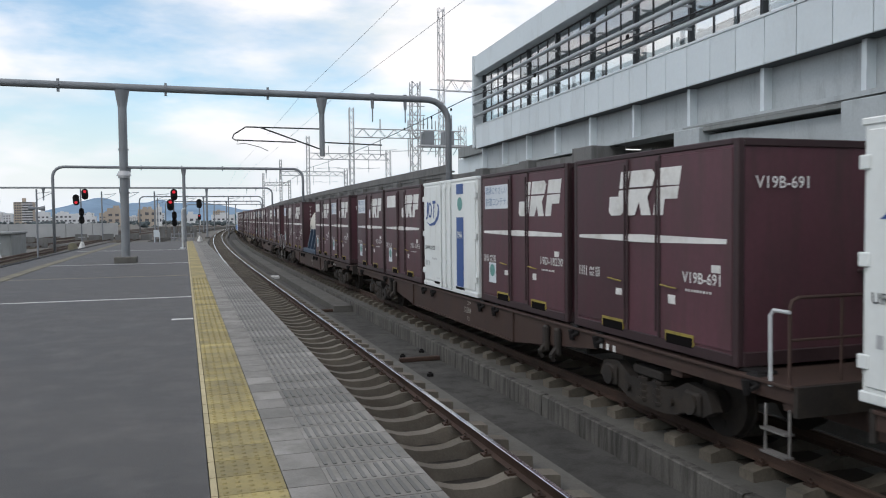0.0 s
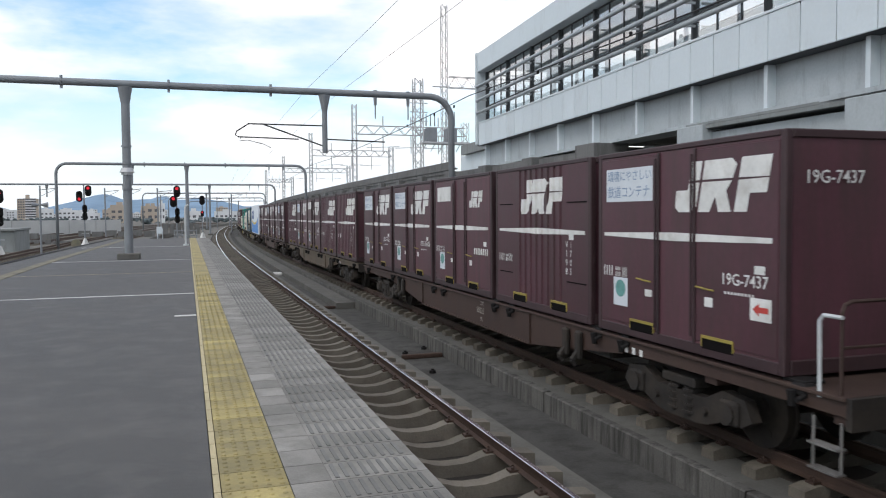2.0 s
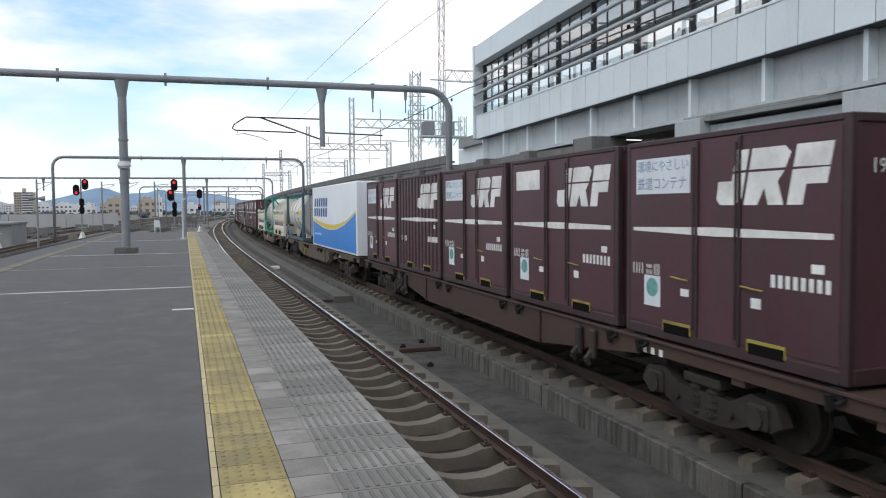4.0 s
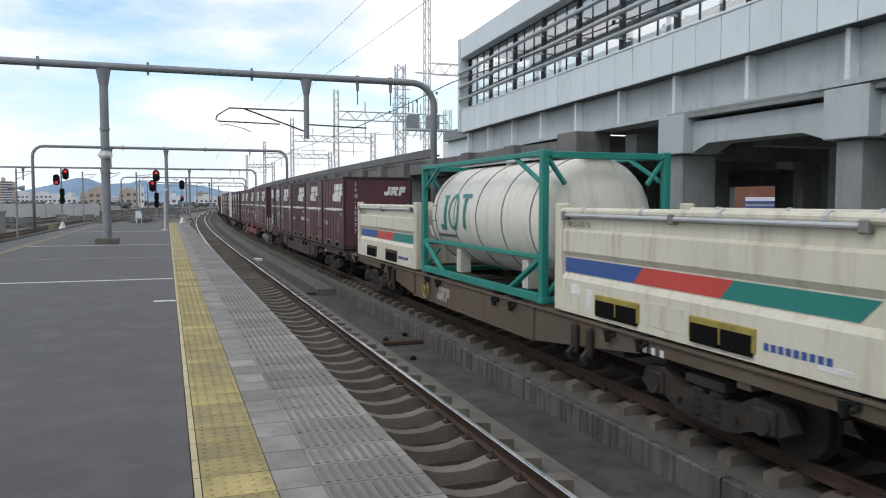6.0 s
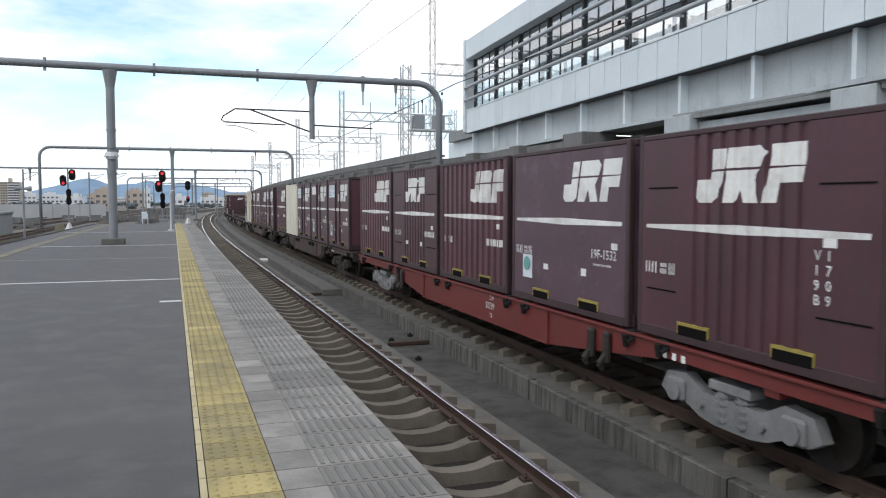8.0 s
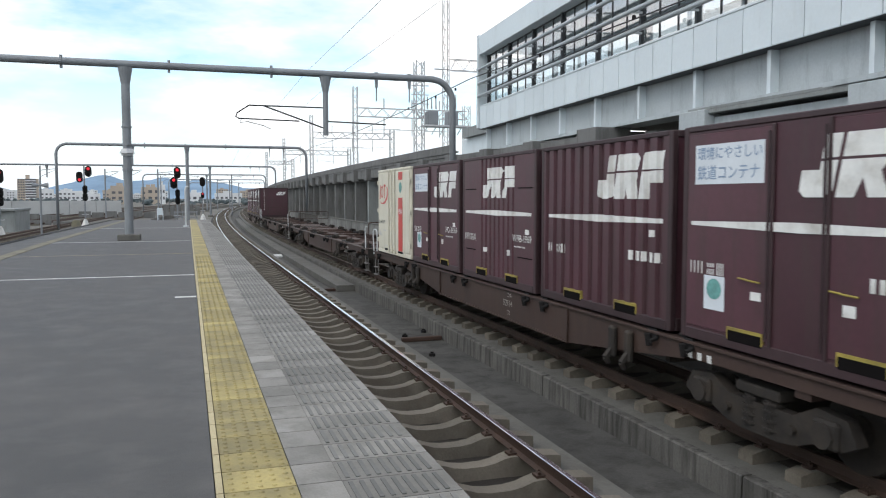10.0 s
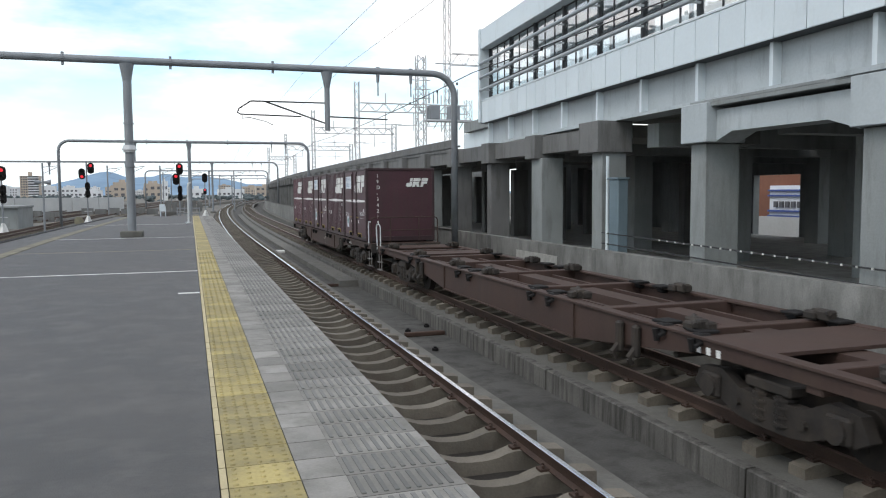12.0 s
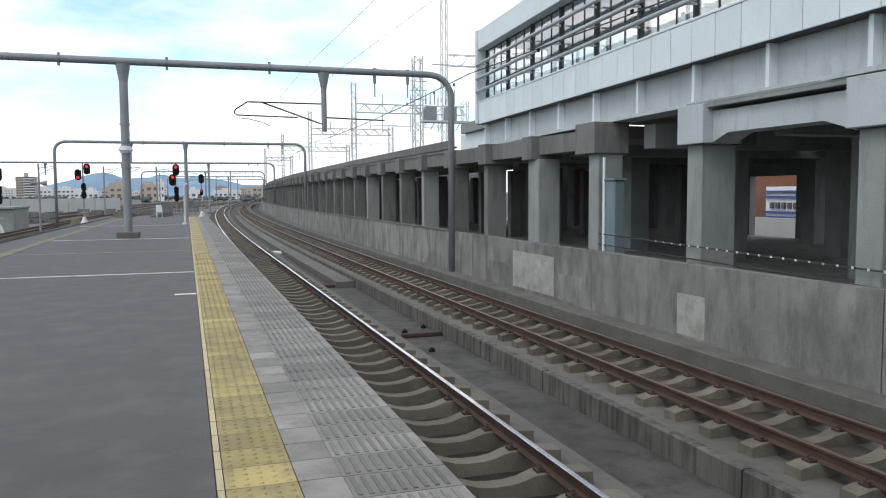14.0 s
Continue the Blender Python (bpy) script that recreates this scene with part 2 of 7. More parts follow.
M_CASING = material("casing_grey_blue", (0.13, 0.175, 0.20), 0.5, vary=0.12)
M_GRIP = material("grip_bar_dark", (0.155, 0.155, 0.148), 0.9, grain=60, stain=2, vary=0.2, rand=0.15)
M_TANK_BLUE = material("tank_cradle_blue", (0.028, 0.050, 0.085), 0.5, vary=0.12)
M_FRAME_BLUE = material("iso_frame_blue", (0.050, 0.092, 0.125), 0.5, grain=14, stain=2, vary=0.15, dirt=(0.05, 0.06, 0.07), dirt_at=(0.5, 0.8))
M_FRAME_TEAL = material("iso_frame_teal", (0.015, 0.20, 0.165), 0.5, grain=14, stain=2, vary=0.12)
M_WAGON = material("wagon_brown", (0.052, 0.030, 0.024), 0.7, grain=18, stain=1.2, vary=0.2, bump=0.08, dirt=(0.058, 0.036, 0.026), dirt_at=(0.46, 0.75), streak=1.2, rand=0.15)
M_WAGON_RED = material("wagon_red", (0.135, 0.024, 0.020), 0.6, grain=18, stain=1.2, vary=0.15, bump=0.06, dirt=(0.09, 0.04, 0.03), dirt_at=(0.52, 0.8), streak=1.2)
M_WAGON_TAN = material("wagon_tan", (0.098, 0.078, 0.056), 0.75, grain=18, stain=1.2, vary=0.2, bump=0.08, dirt=(0.11, 0.062, 0.035), dirt_at=(0.46, 0.75), streak=1.2)
M_BOGIE = material("bogie_grime", (0.0270, 0.0228, 0.0198), 0.8, 0.1, grain=18, stain=3, vary=0.28, bump=0.15, dirt=(0.062, 0.048, 0.036), dirt_at=(0.46, 0.76))
M_BOGIE_GREY = material("bogie_fresh_grey", (0.20, 0.20, 0.20), 0.6, 0.1, grain=18, stain=3, vary=0.18, bump=0.1)
# blue distance haze is mixed into the ridge's surface colour
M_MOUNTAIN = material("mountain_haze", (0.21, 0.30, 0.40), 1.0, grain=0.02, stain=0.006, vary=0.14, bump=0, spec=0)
M_APT = material("apartment_wall", (0.40, 0.34, 0.28), 0.9, vary=0.06, grain=1, stain=0.1)
M_APT_WIN = material("apartment_window", (0.09, 0.09, 0.10), 0.4, vary=0.1)
M_CITY = material("city_white", (0.60, 0.61, 0.62), 0.9, vary=0.08, grain=1, stain=0.1)
M_BRICK_FAR = material("far_brick", (0.19, 0.085, 0.055), 0.9, vary=0.12, grain=3, stain=0.4)
M_BUSWHITE = material("striped_sheet_white", (0.65, 0.67, 0.70), 0.6, vary=0.05)
M_BUSBLUE = material("striped_sheet_blue", (0.06, 0.09, 0.26), 0.6, vary=0.05)
# foliage green dulled towards blue-grey, so distance haze is painted in
M_LEAF = material("far_foliage_haze", (0.075, 0.095, 0.10), 0.9, vary=0.3, grain=3, stain=0.6)


# ---- mesh helpers ----
def box(bm, x0, x1, y0, y1, z0, z1, bevel=0.0):
    """An axis-aligned block between the given limits, added to bm."""
    r = bmesh.ops.create_cube(bm, size=1.0, matrix=Matrix.Translation(((x0 + x1) / 2, (y0 + y1) / 2, (z0 + z1) / 2)) @ Matrix.Diagonal((abs(x1 - x0), abs(y1 - y0), abs(z1 - z0), 1)))
    if bevel:
        es = {e for v in r["verts"] for e in v.link_edges}
        bmesh.ops.bevel(bm, geom=list(es), offset=bevel, segments=1, affect="EDGES")
    return r["verts"]


def rod(bm, a, b, r, n=8, r2=None):
    """A round bar from a to b."""
    a, b = Vector(a), Vector(b)
    d = b - a
    m = Matrix.Translation((a + b) / 2) @ d.to_track_quat("Z", "Y").to_matrix().to_4x4()
    bmesh.ops.create_cone(bm, cap_ends=True, segments=n, radius1=r, radius2=r if r2 is None else r2, depth=d.length, matrix=m)


def tube_path(bm, pts, r, n=10):
    """A bent pipe through pts."""
    pts = [Vector(p) for p in pts]
    rings = []
    for i, p in enumerate(pts):
        d = (pts[min(i + 1, len(pts) - 1)] - pts[max(i - 1, 0)]).normalized()
        q = d.to_track_quat("Z", "Y")
        rings.append([bm.verts.new(p + q @ Vector((r * math.cos(2 * math.pi * k / n), r * math.sin(2 * math.pi * k / n), 0))) for k in range(n)])
    # align the rings so that the skin does not twist
    for i in range(1, len(rings)):
        a = rings[i - 1]
        best = min(range(n), key=lambda s: sum((rings[i][(k + s) % n].co - a[k].co).length for k in range(n)))
        rings[i] = [rings[i][(k + best) % n] for k in range(n)]
        for k in range(n):
            bm.faces.new((a[k], a[(k + 1) % n], rings[i][(k + 1) % n], rings[i][k]))
    bm.faces.new(list(reversed(rings[0])))
    bm.faces.new(rings[-1])


def extrude_profile(bm, prof, y0, y1, axis="y"):
    """A closed profile of (x, z) pulled from y0 to y1."""
    a = [bm.verts.new((x, y0, z)) for x, z in prof]
    b = [bm.verts.new((x, y1, z)) for x, z in prof]
    n = len(prof)
    for i in range(n):
        bm.faces.new((a[i], a[(i + 1) % n], b[(i + 1) % n], b[i]))
    bm.faces.new(list(reversed(a)))
    bm.faces.new(b)


def mesh_of(bm, name, mats, smooth=False):
    bmesh.ops.recalc_face_normals(bm, faces=bm.faces)
    me = bpy.data.meshes.new(name)
    bm.to_mesh(me)
    bm.free()
    for m in (mats if isinstance(mats, (list, tuple)) else [mats]):
        me.materials.append(m)
    if smooth:
        for p in me.polygons:
            p.use_smooth = len(p.vertices) == 4
    return me


def part(name, bm, mat, parent, label="", at=None, smooth=False):
    """Links a bmesh, or a mesh that is shared, as one object under parent."""
    me = bm if isinstance(bm, bpy.types.Mesh) else mesh_of(bm, name, mat, smooth)
    ob = new(name, me)
    ob.parent = parent
    if at is not None:
        ob.matrix_basis = at
    if label:
        ob["label"] = label
    return ob


def thing(name, label, category, group="", kind="", at=None, bm=None, mat=None, smooth=False):
    ob = new(name, mesh_of(bm, name, mat, smooth) if bm is not None else None)
    if at is not None:
        ob.matrix_basis = at
    return tagged(ob, label, category, group, kind)


# ---- the line of the railway: straight, then a gentle curve to the right ----
BEND_Y, BEND_R = 40.0, 1860.0
RAIL_Z = -1.12
NEAR_X, TRAIN_X = 2.92, 6.89


def bend(x, y):
    if y <= BEND_Y:
        return x, y, 0.0
    a = (y - BEND_Y) / BEND_R
    r = BEND_R - x
    return BEND_R - r * math.cos(a), BEND_Y + r * math.sin(a), a


def bent(x, y, z):
    px, py, _ = bend(x, y)
    return (px, py, z)


def at_line(x, y, z=0.0):
    px, py, a = bend(x, y)
    return pose(px, py, z, 0, 0, -math.degrees(a))


def steps(y0, y1, far=8.0):
    ys = [y0]
    y = max(y0, BEND_Y)
    if y0 < BEND_Y < y1:
        ys.append(BEND_Y)
    while y + far < y1:
        y += far
        ys.append(y)
    ys.append(y1)
    return ys


def sweep(bm, prof, y0, y1, mats=None):
    """A closed profile of (x, z) carried along the line from y0 to y1. mats: a material index for each side."""
    ys = steps(y0, y1)
    rings = [[bm.verts.new(bent(x, y, z)) for x, z in prof] for y in ys]
    n = len(prof)
    for a, b in zip(rings, rings[1:]):
        for i in range(n):
            f = bm.faces.new((a[i], a[(i + 1) % n], b[(i + 1) % n], b[i]))
            if mats:
                f.material_index = mats[i]
    bm.faces.new(list(reversed(rings[0])))
    bm.faces.new(rings[-1])


def rect(x0, x1, z0, z1):
    return [(x0, z0), (x1, z0), (x1, z1), (x0, z1)]


def swept(name, prof, y0, y1, mat, label, category, kind="structure", mats=None):
    bm = bmesh.new()
    sweep(bm, prof, y0, y1, mats)
    return thing(name, label, category, kind=kind, bm=bm, mat=mat)
# ---- ground and the rail bed ----
Y_BACK, Y_FAR = -262.0, 420.0


def make_ground():
    bm = bmesh.new()
    for x0, x1, y0, y1 in ((-4000, 4000, -1500, 4500),):
        bm.faces.new([bm.verts.new(p) for p in ((x0, y0, -2.3), (x1, y0, -2.3), (x1, y1, -2.3), (x0, y1, -2.3))])
    thing("ground", "grey-brown ballast and city ground reaching the horizon", "ground", kind="structure", bm=bm, mat=M_GROUND)


make_ground()
swept("track_bed", rect(1.62, 4.33, -2.25, -1.50), Y_BACK, Y_FAR, M_SLAB, "stained concrete slab under the platform track", "track bed")
swept("track_bed", rect(5.80, 8.30, -2.25, -1.422), Y_BACK, Y_FAR, M_SLAB, "stained concrete slab under the freight track", "track bed")


def make_slab_kerb():
    root = thing("slab_kerb", "streaked concrete kerb blocks along the freight track slab", "kerb", kind="structure")
    y, i = 6.83 - 50.0, 0
    while y < 150:
        bm = bmesh.new()
        dx, dz = (0.0, 0.0) if i % 2 else (0.008, -0.006)
        sweep(bm, [(5.645 + dx, -2.25), (5.798, -2.25), (5.798, -1.414 + dz), (5.675 + dx, -1.414 + dz), (5.655 + dx, -1.43 + dz)], y + 0.02, y + 4.98)
        part("kerb_block", bm, M_KERB, root)
        y += 5.0
        i += 1


make_slab_kerb()
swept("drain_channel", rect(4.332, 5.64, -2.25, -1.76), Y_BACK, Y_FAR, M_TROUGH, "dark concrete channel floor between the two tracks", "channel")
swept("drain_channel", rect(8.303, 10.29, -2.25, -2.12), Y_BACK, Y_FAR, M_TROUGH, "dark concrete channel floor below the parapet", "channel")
swept("ledge", [(10.30, -2.25), (10.847, -2.25), (10.847, -1.77), (10.33, -1.79), (10.30, -1.82)], Y_BACK, Y_FAR, M_SLAB, "narrow concrete ledge at the foot of the parapet", "ledge")
swept("track_bed", rect(-40, -6.4, -2.25, -1.42), Y_BACK, Y_FAR, M_GROUND, "brown ballast bed of the tracks beyond the platform", "track bed")


def make_parapet():
    w = thing("parapet_wall", "weathered grey concrete parapet wall with vertical streaks", "wall", kind="structure")
    y = 19.5 - 9.72 * 6
    while y < 250:
        bm = bmesh.new()
        sweep(bm, rect(10.85, 11.12, -2.25, -0.055), y + 0.014, y + 9.706)
        part("wall_panel", bm, M_WALL, w)
        y += 9.72
    bm = bmesh.new()
    sweep(bm, rect(10.85, 11.12, -2.25, -0.055), Y_BACK, 19.5 - 9.72 * 6 - 0.01)
    part("wall_panel", bm, M_WALL, w)
    # cast patches on the face
    for y0, y1, z0, z1, m in ((25.2, 27.35, -1.6, -0.93, M_WALL), (14.42, 15.44, -1.71, -0.75, M_WALL_PALE), (21.9, 25.1, -1.66, -0.42, M_WALL_PALE), (20.0, 21.6, -1.7, -0.9, M_WALL)):
        p = bmesh.new()
        box(p, 10.838, 10.847, y0, y1, z0, z1, 0.003)
        part("patch", p, m, w, "paler repaired patch of concrete")
    c = bmesh.new()
    sweep(c, rect(10.80, 11.17, -0.052, -0.01), 31.9, 260)
    part("coping", c, M_SLAB, w)


make_parapet()


# ---- tracks ----
def rail_profile(cx, polished):
    h = RAIL_Z
    pts = [(-0.0625, h - 0.153), (0.0625, h - 0.153), (0.0625, h - 0.143), (0.012, h - 0.118), (0.009, h - 0.045), (0.032, h - 0.034), (0.032, h - 0.004), (0.026, h),
           (-0.026, h), (-0.032, h - 0.004), (-0.032, h - 0.034), (-0.009, h - 0.045), (-0.012, h - 0.118), (-0.0625, h - 0.143)]
    return [(cx + x, z) for x, z in pts], [0] * 6 + [1, 1, 1] + [0] * 5


def make_track(cx, top, label, y_far=Y_FAR, sleeper_mat=None):
    sleeper_mat = sleeper_mat or M_SLEEPER
    bed, half, phase = (-1.50, 1.03, 7.15) if cx < 5 else (-1.422, 0.88, 7.21)
    pitch = 0.738
    root = thing("railway_track", label, "track", kind="structure")
    # dirt strip, its colour also holding shade between sleepers and under the train
    dirt = bmesh.new()
    sweep(dirt, rect(cx - (1.30 if cx < 5 else 0.55), cx + (0.62 if cx < 5 else 0.60), bed + 0.003, bed + 0.008), Y_BACK, y_far)
    part("track_dirt", dirt, M_TRACK_DIRT_SHADE if cx < 5 else M_RUST_DIRT_SHADE, root, "dark brown dirt with painted shade between the sleepers")
    for s in (-1, 1):
        prof, mats = rail_profile(cx + s * 0.5665, True)
        bm = bmesh.new()
        sweep(bm, prof, Y_BACK, y_far, mats)
        me = mesh_of(bm, "rail", [M_RUST, top])
        part("rail", me, None, root)
    # sleeper: waisted concrete with raised rail seats
    def sleeper(bm, m=Matrix()):
        xs = [-half, -0.72, -0.44, -0.36, -0.24, -0.10, 0.10, 0.24, 0.36, 0.44, 0.72, half]
        hs = [0.185, 0.22, 0.22, 0.205, 0.165, 0.145, 0.145, 0.165, 0.205, 0.22, 0.22, 0.185]
        rings = []
        for x, h in zip(xs, hs):
            w = 0.115 if abs(x) > 0.4 else 0.10
            rings.append([bm.verts.new(m @ Vector(p)) for p in ((x, -w - 0.012, -0.02), (x, w + 0.012, -0.02), (x, w, h), (x, -w, h))])
        for a, b in zip(rings, rings[1:]):
            for i in range(4):
                bm.faces.new((a[i], a[(i + 1) % 4], b[(i + 1) % 4], b[i]))
        bm.faces.new(list(reversed(rings[0])))
        bm.faces.new(rings[-1])
    bm = bmesh.new()
    sleeper(bm)
    me = mesh_of(bm, "sleeper", sleeper_mat)
    # rail clip: base plate with a bent spring
    bm = bmesh.new()
    for s in (-1, 1):
        for e in (-1, 1):
            x = s * 0.5665 + e * 0.10
            box(bm, x - 0.05, x + 0.05, -0.06, 0.06, 0.218, 0.245)
            rod(bm, (x - 0.02, -0.05, 0.265), (x + 0.02, 0.05, 0.265), 0.016, 6)
            rod(bm, (x, 0, 0.24), (x, 0, 0.295), 0.014, 6)
    clip = mesh_of(bm, "rail_fastening", M_RUST)
    rest = bmesh.new()
    y, i = phase - pitch * 10, 0
    z = RAIL_Z - 0.153 - 0.22
    while y < 210:
        if y < 96:
            m = at_line(cx, y, z)
            sl = part("sleeper", me, None, root, at=m)
            if y < 34:
                part("rail_fastening", clip, None, sl)
        else:
            sleeper(rest, at_line(cx, y, z))
        y += pitch
    y = phase - pitch * 11
    while y > -40:
        sleeper(rest, at_line(cx, y, z))
        y -= pitch
    part("sleeper_run", rest, sleeper_mat, root)["kind"] = "stuff"
    return root


make_track(NEAR_X, M_RAILTOP, "platform track with polished rails on concrete sleepers")
make_track(TRAIN_X, M_RAILTOP_WORN, "freight track with rust-brown rails on dusty concrete sleepers", sleeper_mat=M_SLEEPER_BROWN)


def make_channel_covers():
    for y, x0, x1, z in ((17.3, 4.66, 5.63, -1.758), (27.6, 4.35, 4.98, -1.758)):
        bm = bmesh.new()
        box(bm, x0, x1, y - 0.07, y + 0.07, z, z + 0.10, 0.015)
        thing("cable_trough", "rusty steel cable cover lying across the channel", "cable cover", bm=bm, mat=M_RUST)
    for x, y in ((4.9, 17.9), (4.86, 15.57), (5.52, 18.4)):
        bm = bmesh.new()
        rod(bm, (x, y, -1.76), (x, y, -1.70), 0.07, 12)
        rod(bm, (x, y, -1.70), (x, y, -1.67), 0.035, 10)
        thing("drain_cap", "small dark round drain cap in the channel", "drain cap", bm=bm, mat=M_BLACK)
    bm = bmesh.new()
    rod(bm, (4.78, 44.6, -1.76), (4.78, 44.6, -1.66), 0.50, 24)
    rod(bm, (4.78, 44.6, -1.66), (4.78, 44.6, -1.63), 0.46, 24, 0.3)
    thing("manhole_cover", "pale round concrete cover between the tracks", "manhole cover", bm=bm, mat=M_LINE)
    bm = bmesh.new()
    sweep(bm, rect(4.98, 5.642, -1.755, -1.54), 27.4, 120)
    thing("cable_duct", "long low concrete cable duct between the tracks", "cable duct", bm=bm, mat=M_SLAB, kind="structure")


make_channel_covers()

# ---- the platform ----
P_EDGE, P_END, TILE = 1.405, 59.3, 0.336


def make_platform():
    bm = bmesh.new()
    left = [(-6.3, -60.0), (-6.1, 24.0), (-5.75, 39.0), (-5.05, P_END)]
    top = [(0.105, -60.0)] + [(0.105, P_END)] + list(reversed(left))
    vs = [bm.verts.new((x, y, 0.0)) for x, y in top]
    f = bm.faces.new(vs)
    ex = bmesh.ops.extrude_face_region(bm, geom=[f])
    for v in [g for g in ex["geom"] if isinstance(g, bmesh.types.BMVert)]:
        v.co.z = -0.4
    plat = thing("platform", "dark grey asphalt station platform with worn white lines", "platform", kind="structure", bm=bm, mat=M_ASPHALT)
    base = bmesh.new()
    box(base, -4.4, 1.2, -60, P_END - 0.3, -2.25, -0.402)
    part("platform_base", base, M_SLAB, plat)
    kerb = bmesh.new()
    box(kerb, 0.107, P_EDGE, -60, P_END, -0.4, -0.052)
    part("edge_beam", kerb, M_SLAB, plat)
    gut = bmesh.new()
    y = 4.273 - TILE * 14
    while y < P_END - 0.4:
        box(gut, 0.112, 0.150, y + 0.006, y + TILE - 0.006, -0.05, 0.002)
        y += TILE
    part("gutter_strip", gut, M_TAN, plat, "narrow tan strip of small kerb pieces")
    lin = bmesh.new()
    y0, dy = 16.85, 13.3
    box(lin, -6.0, 0.10, 16.80, 16.90, 0.001, 0.005)
    box(lin, -4.6, 0.09, 30.15, 30.25, 0.001, 0.005)
    box(lin, -0.23, 0.10, 13.02, 13.17, 0.001, 0.006)
    box(lin, -5.2, 0.09, 43.4, 43.5, 0.001, 0.005)
    part("painted_line", lin, M_LINE, plat, "worn white painted line")
    # low seam ridges in the asphalt
    seam = bmesh.new()
    for yy in (23.4,):
        box(seam, -5.9, 0.1, yy, yy + 0.03, 0.0005, 0.003)
    part("seam", seam, M_TAN, plat, "thin joint across the asphalt")
    # yellow strip along the far side
    ys = bmesh.new()
    y = 5.0
    while y < 58:
        x = -4.9 + max(0, (y - 30) * 0.02)
        box(ys, x, x + 0.33, y + 0.005, y + 0.395, 0.001, 0.012)
        y += 0.4
    part("tactile_strip", ys, M_FADED, plat, "faded yellow tactile strip")
    lk = bmesh.new()
    for (xa, ya), (xb, yb) in zip(left, left[1:]):
        d = Vector((xb - xa, yb - ya, 0))
        n = Vector((-d.y, d.x, 0)).normalized()
        v = [Vector((xa, ya, -0.42)), Vector((xb, yb, -0.42)), Vector((xb, yb, 0.02)), Vector((xa, ya, 0.02))]
        q = [p + n * 0.22 for p in v]
        a = [lk.verts.new(p + n * 0.004) for p in v]
        b = [lk.verts.new(p) for p in q]
        for i in range(4):
            lk.faces.new((a[i], a[(i + 1) % 4], b[(i + 1) % 4], b[i]))
        lk.faces.new(a)
        lk.faces.new(list(reversed(b)))
    part("far_kerb", lk, M_BLACK, plat, "dark kerb along the other edge")
    return plat


PLATFORM = make_platform()


def make_platform_tiles():
    bm = bmesh.new()
    box(bm, 0.156, 0.543, -TILE / 2 + 0.005, TILE / 2 - 0.005, -0.05, 0.0)
    for i in range(4):
        for j in range(5):
            x, y = 0.156 + (j + 0.5) * 0.0774, -TILE / 2 + (i + 0.5) * TILE / 4
            bmesh.ops.create_cone(bm, cap_ends=True, segments=6, radius1=0.019, radius2=0.012, depth=0.009, matrix=Matrix.Translation((x, y, 0.0034)))
    dots = mesh_of(bm, "tactile_tile", M_YELLOW)
    bm = bmesh.new()
    box(bm, 0.156, 0.543, -TILE / 2 + 0.005, TILE / 2 - 0.005, -0.05, 0.0)
    flat = mesh_of(bm, "tactile_tile", M_YELLOW)
    bm = bmesh.new()
    box(bm, 0.549, 0.795, -TILE / 2 + 0.005, TILE / 2 - 0.005, -0.05, 0.0)
    plain = mesh_of(bm, "edge_slab", M_CONC_SLAB)
    bm = bmesh.new()
    box(bm, 0.799, P_EDGE, -TILE / 2 + 0.005, TILE / 2 - 0.005, -0.05, -0.004)
    n0 = len(bm.faces)
    for j in range(9):
        x = 0.838 + j * 0.0615
        box(bm, x - 0.0125, x + 0.0125, -0.135, 0.125, -0.0045, 0.003)
    bm.faces.ensure_lookup_table()
    for f in list(bm.faces)[n0:]:
        f.material_index = 1
    ribbed = mesh_of(bm, "grooved_slab", [M_CONC_SLAB, M_GRIP])
    i = 0
    y = 4.105 - TILE * 9
    while y < P_END - 0.3:
        m = Matrix.Translation((0, y, 0))
        part("tactile_tile", dots if y < 22 else flat, None, PLATFORM, at=m)
        part("edge_slab", plain, None, PLATFORM, at=m)
        part("grooved_slab", ribbed, None, PLATFORM, at=m)
        y += TILE
    bm = bmesh.new()
    box(bm, 0.156, 0.543, -60, 0.9, -0.05, 0.0)
    part("tactile_run", bm, M_YELLOW, PLATFORM)
    bm = bmesh.new()
    box(bm, 0.549, P_EDGE, -60, 0.9, -0.05, 0.0)
    part("edge_run", bm, M_CONC_SLAB, PLATFORM)


# ---- viaduct on piers behind the parapet ----
PIER_X = 12.0


def make_pier_row(bm, x0, depth, y0, width, z_top):
    box(bm, x0, x0 + depth, y0 - width, y0, -2.25, z_top)


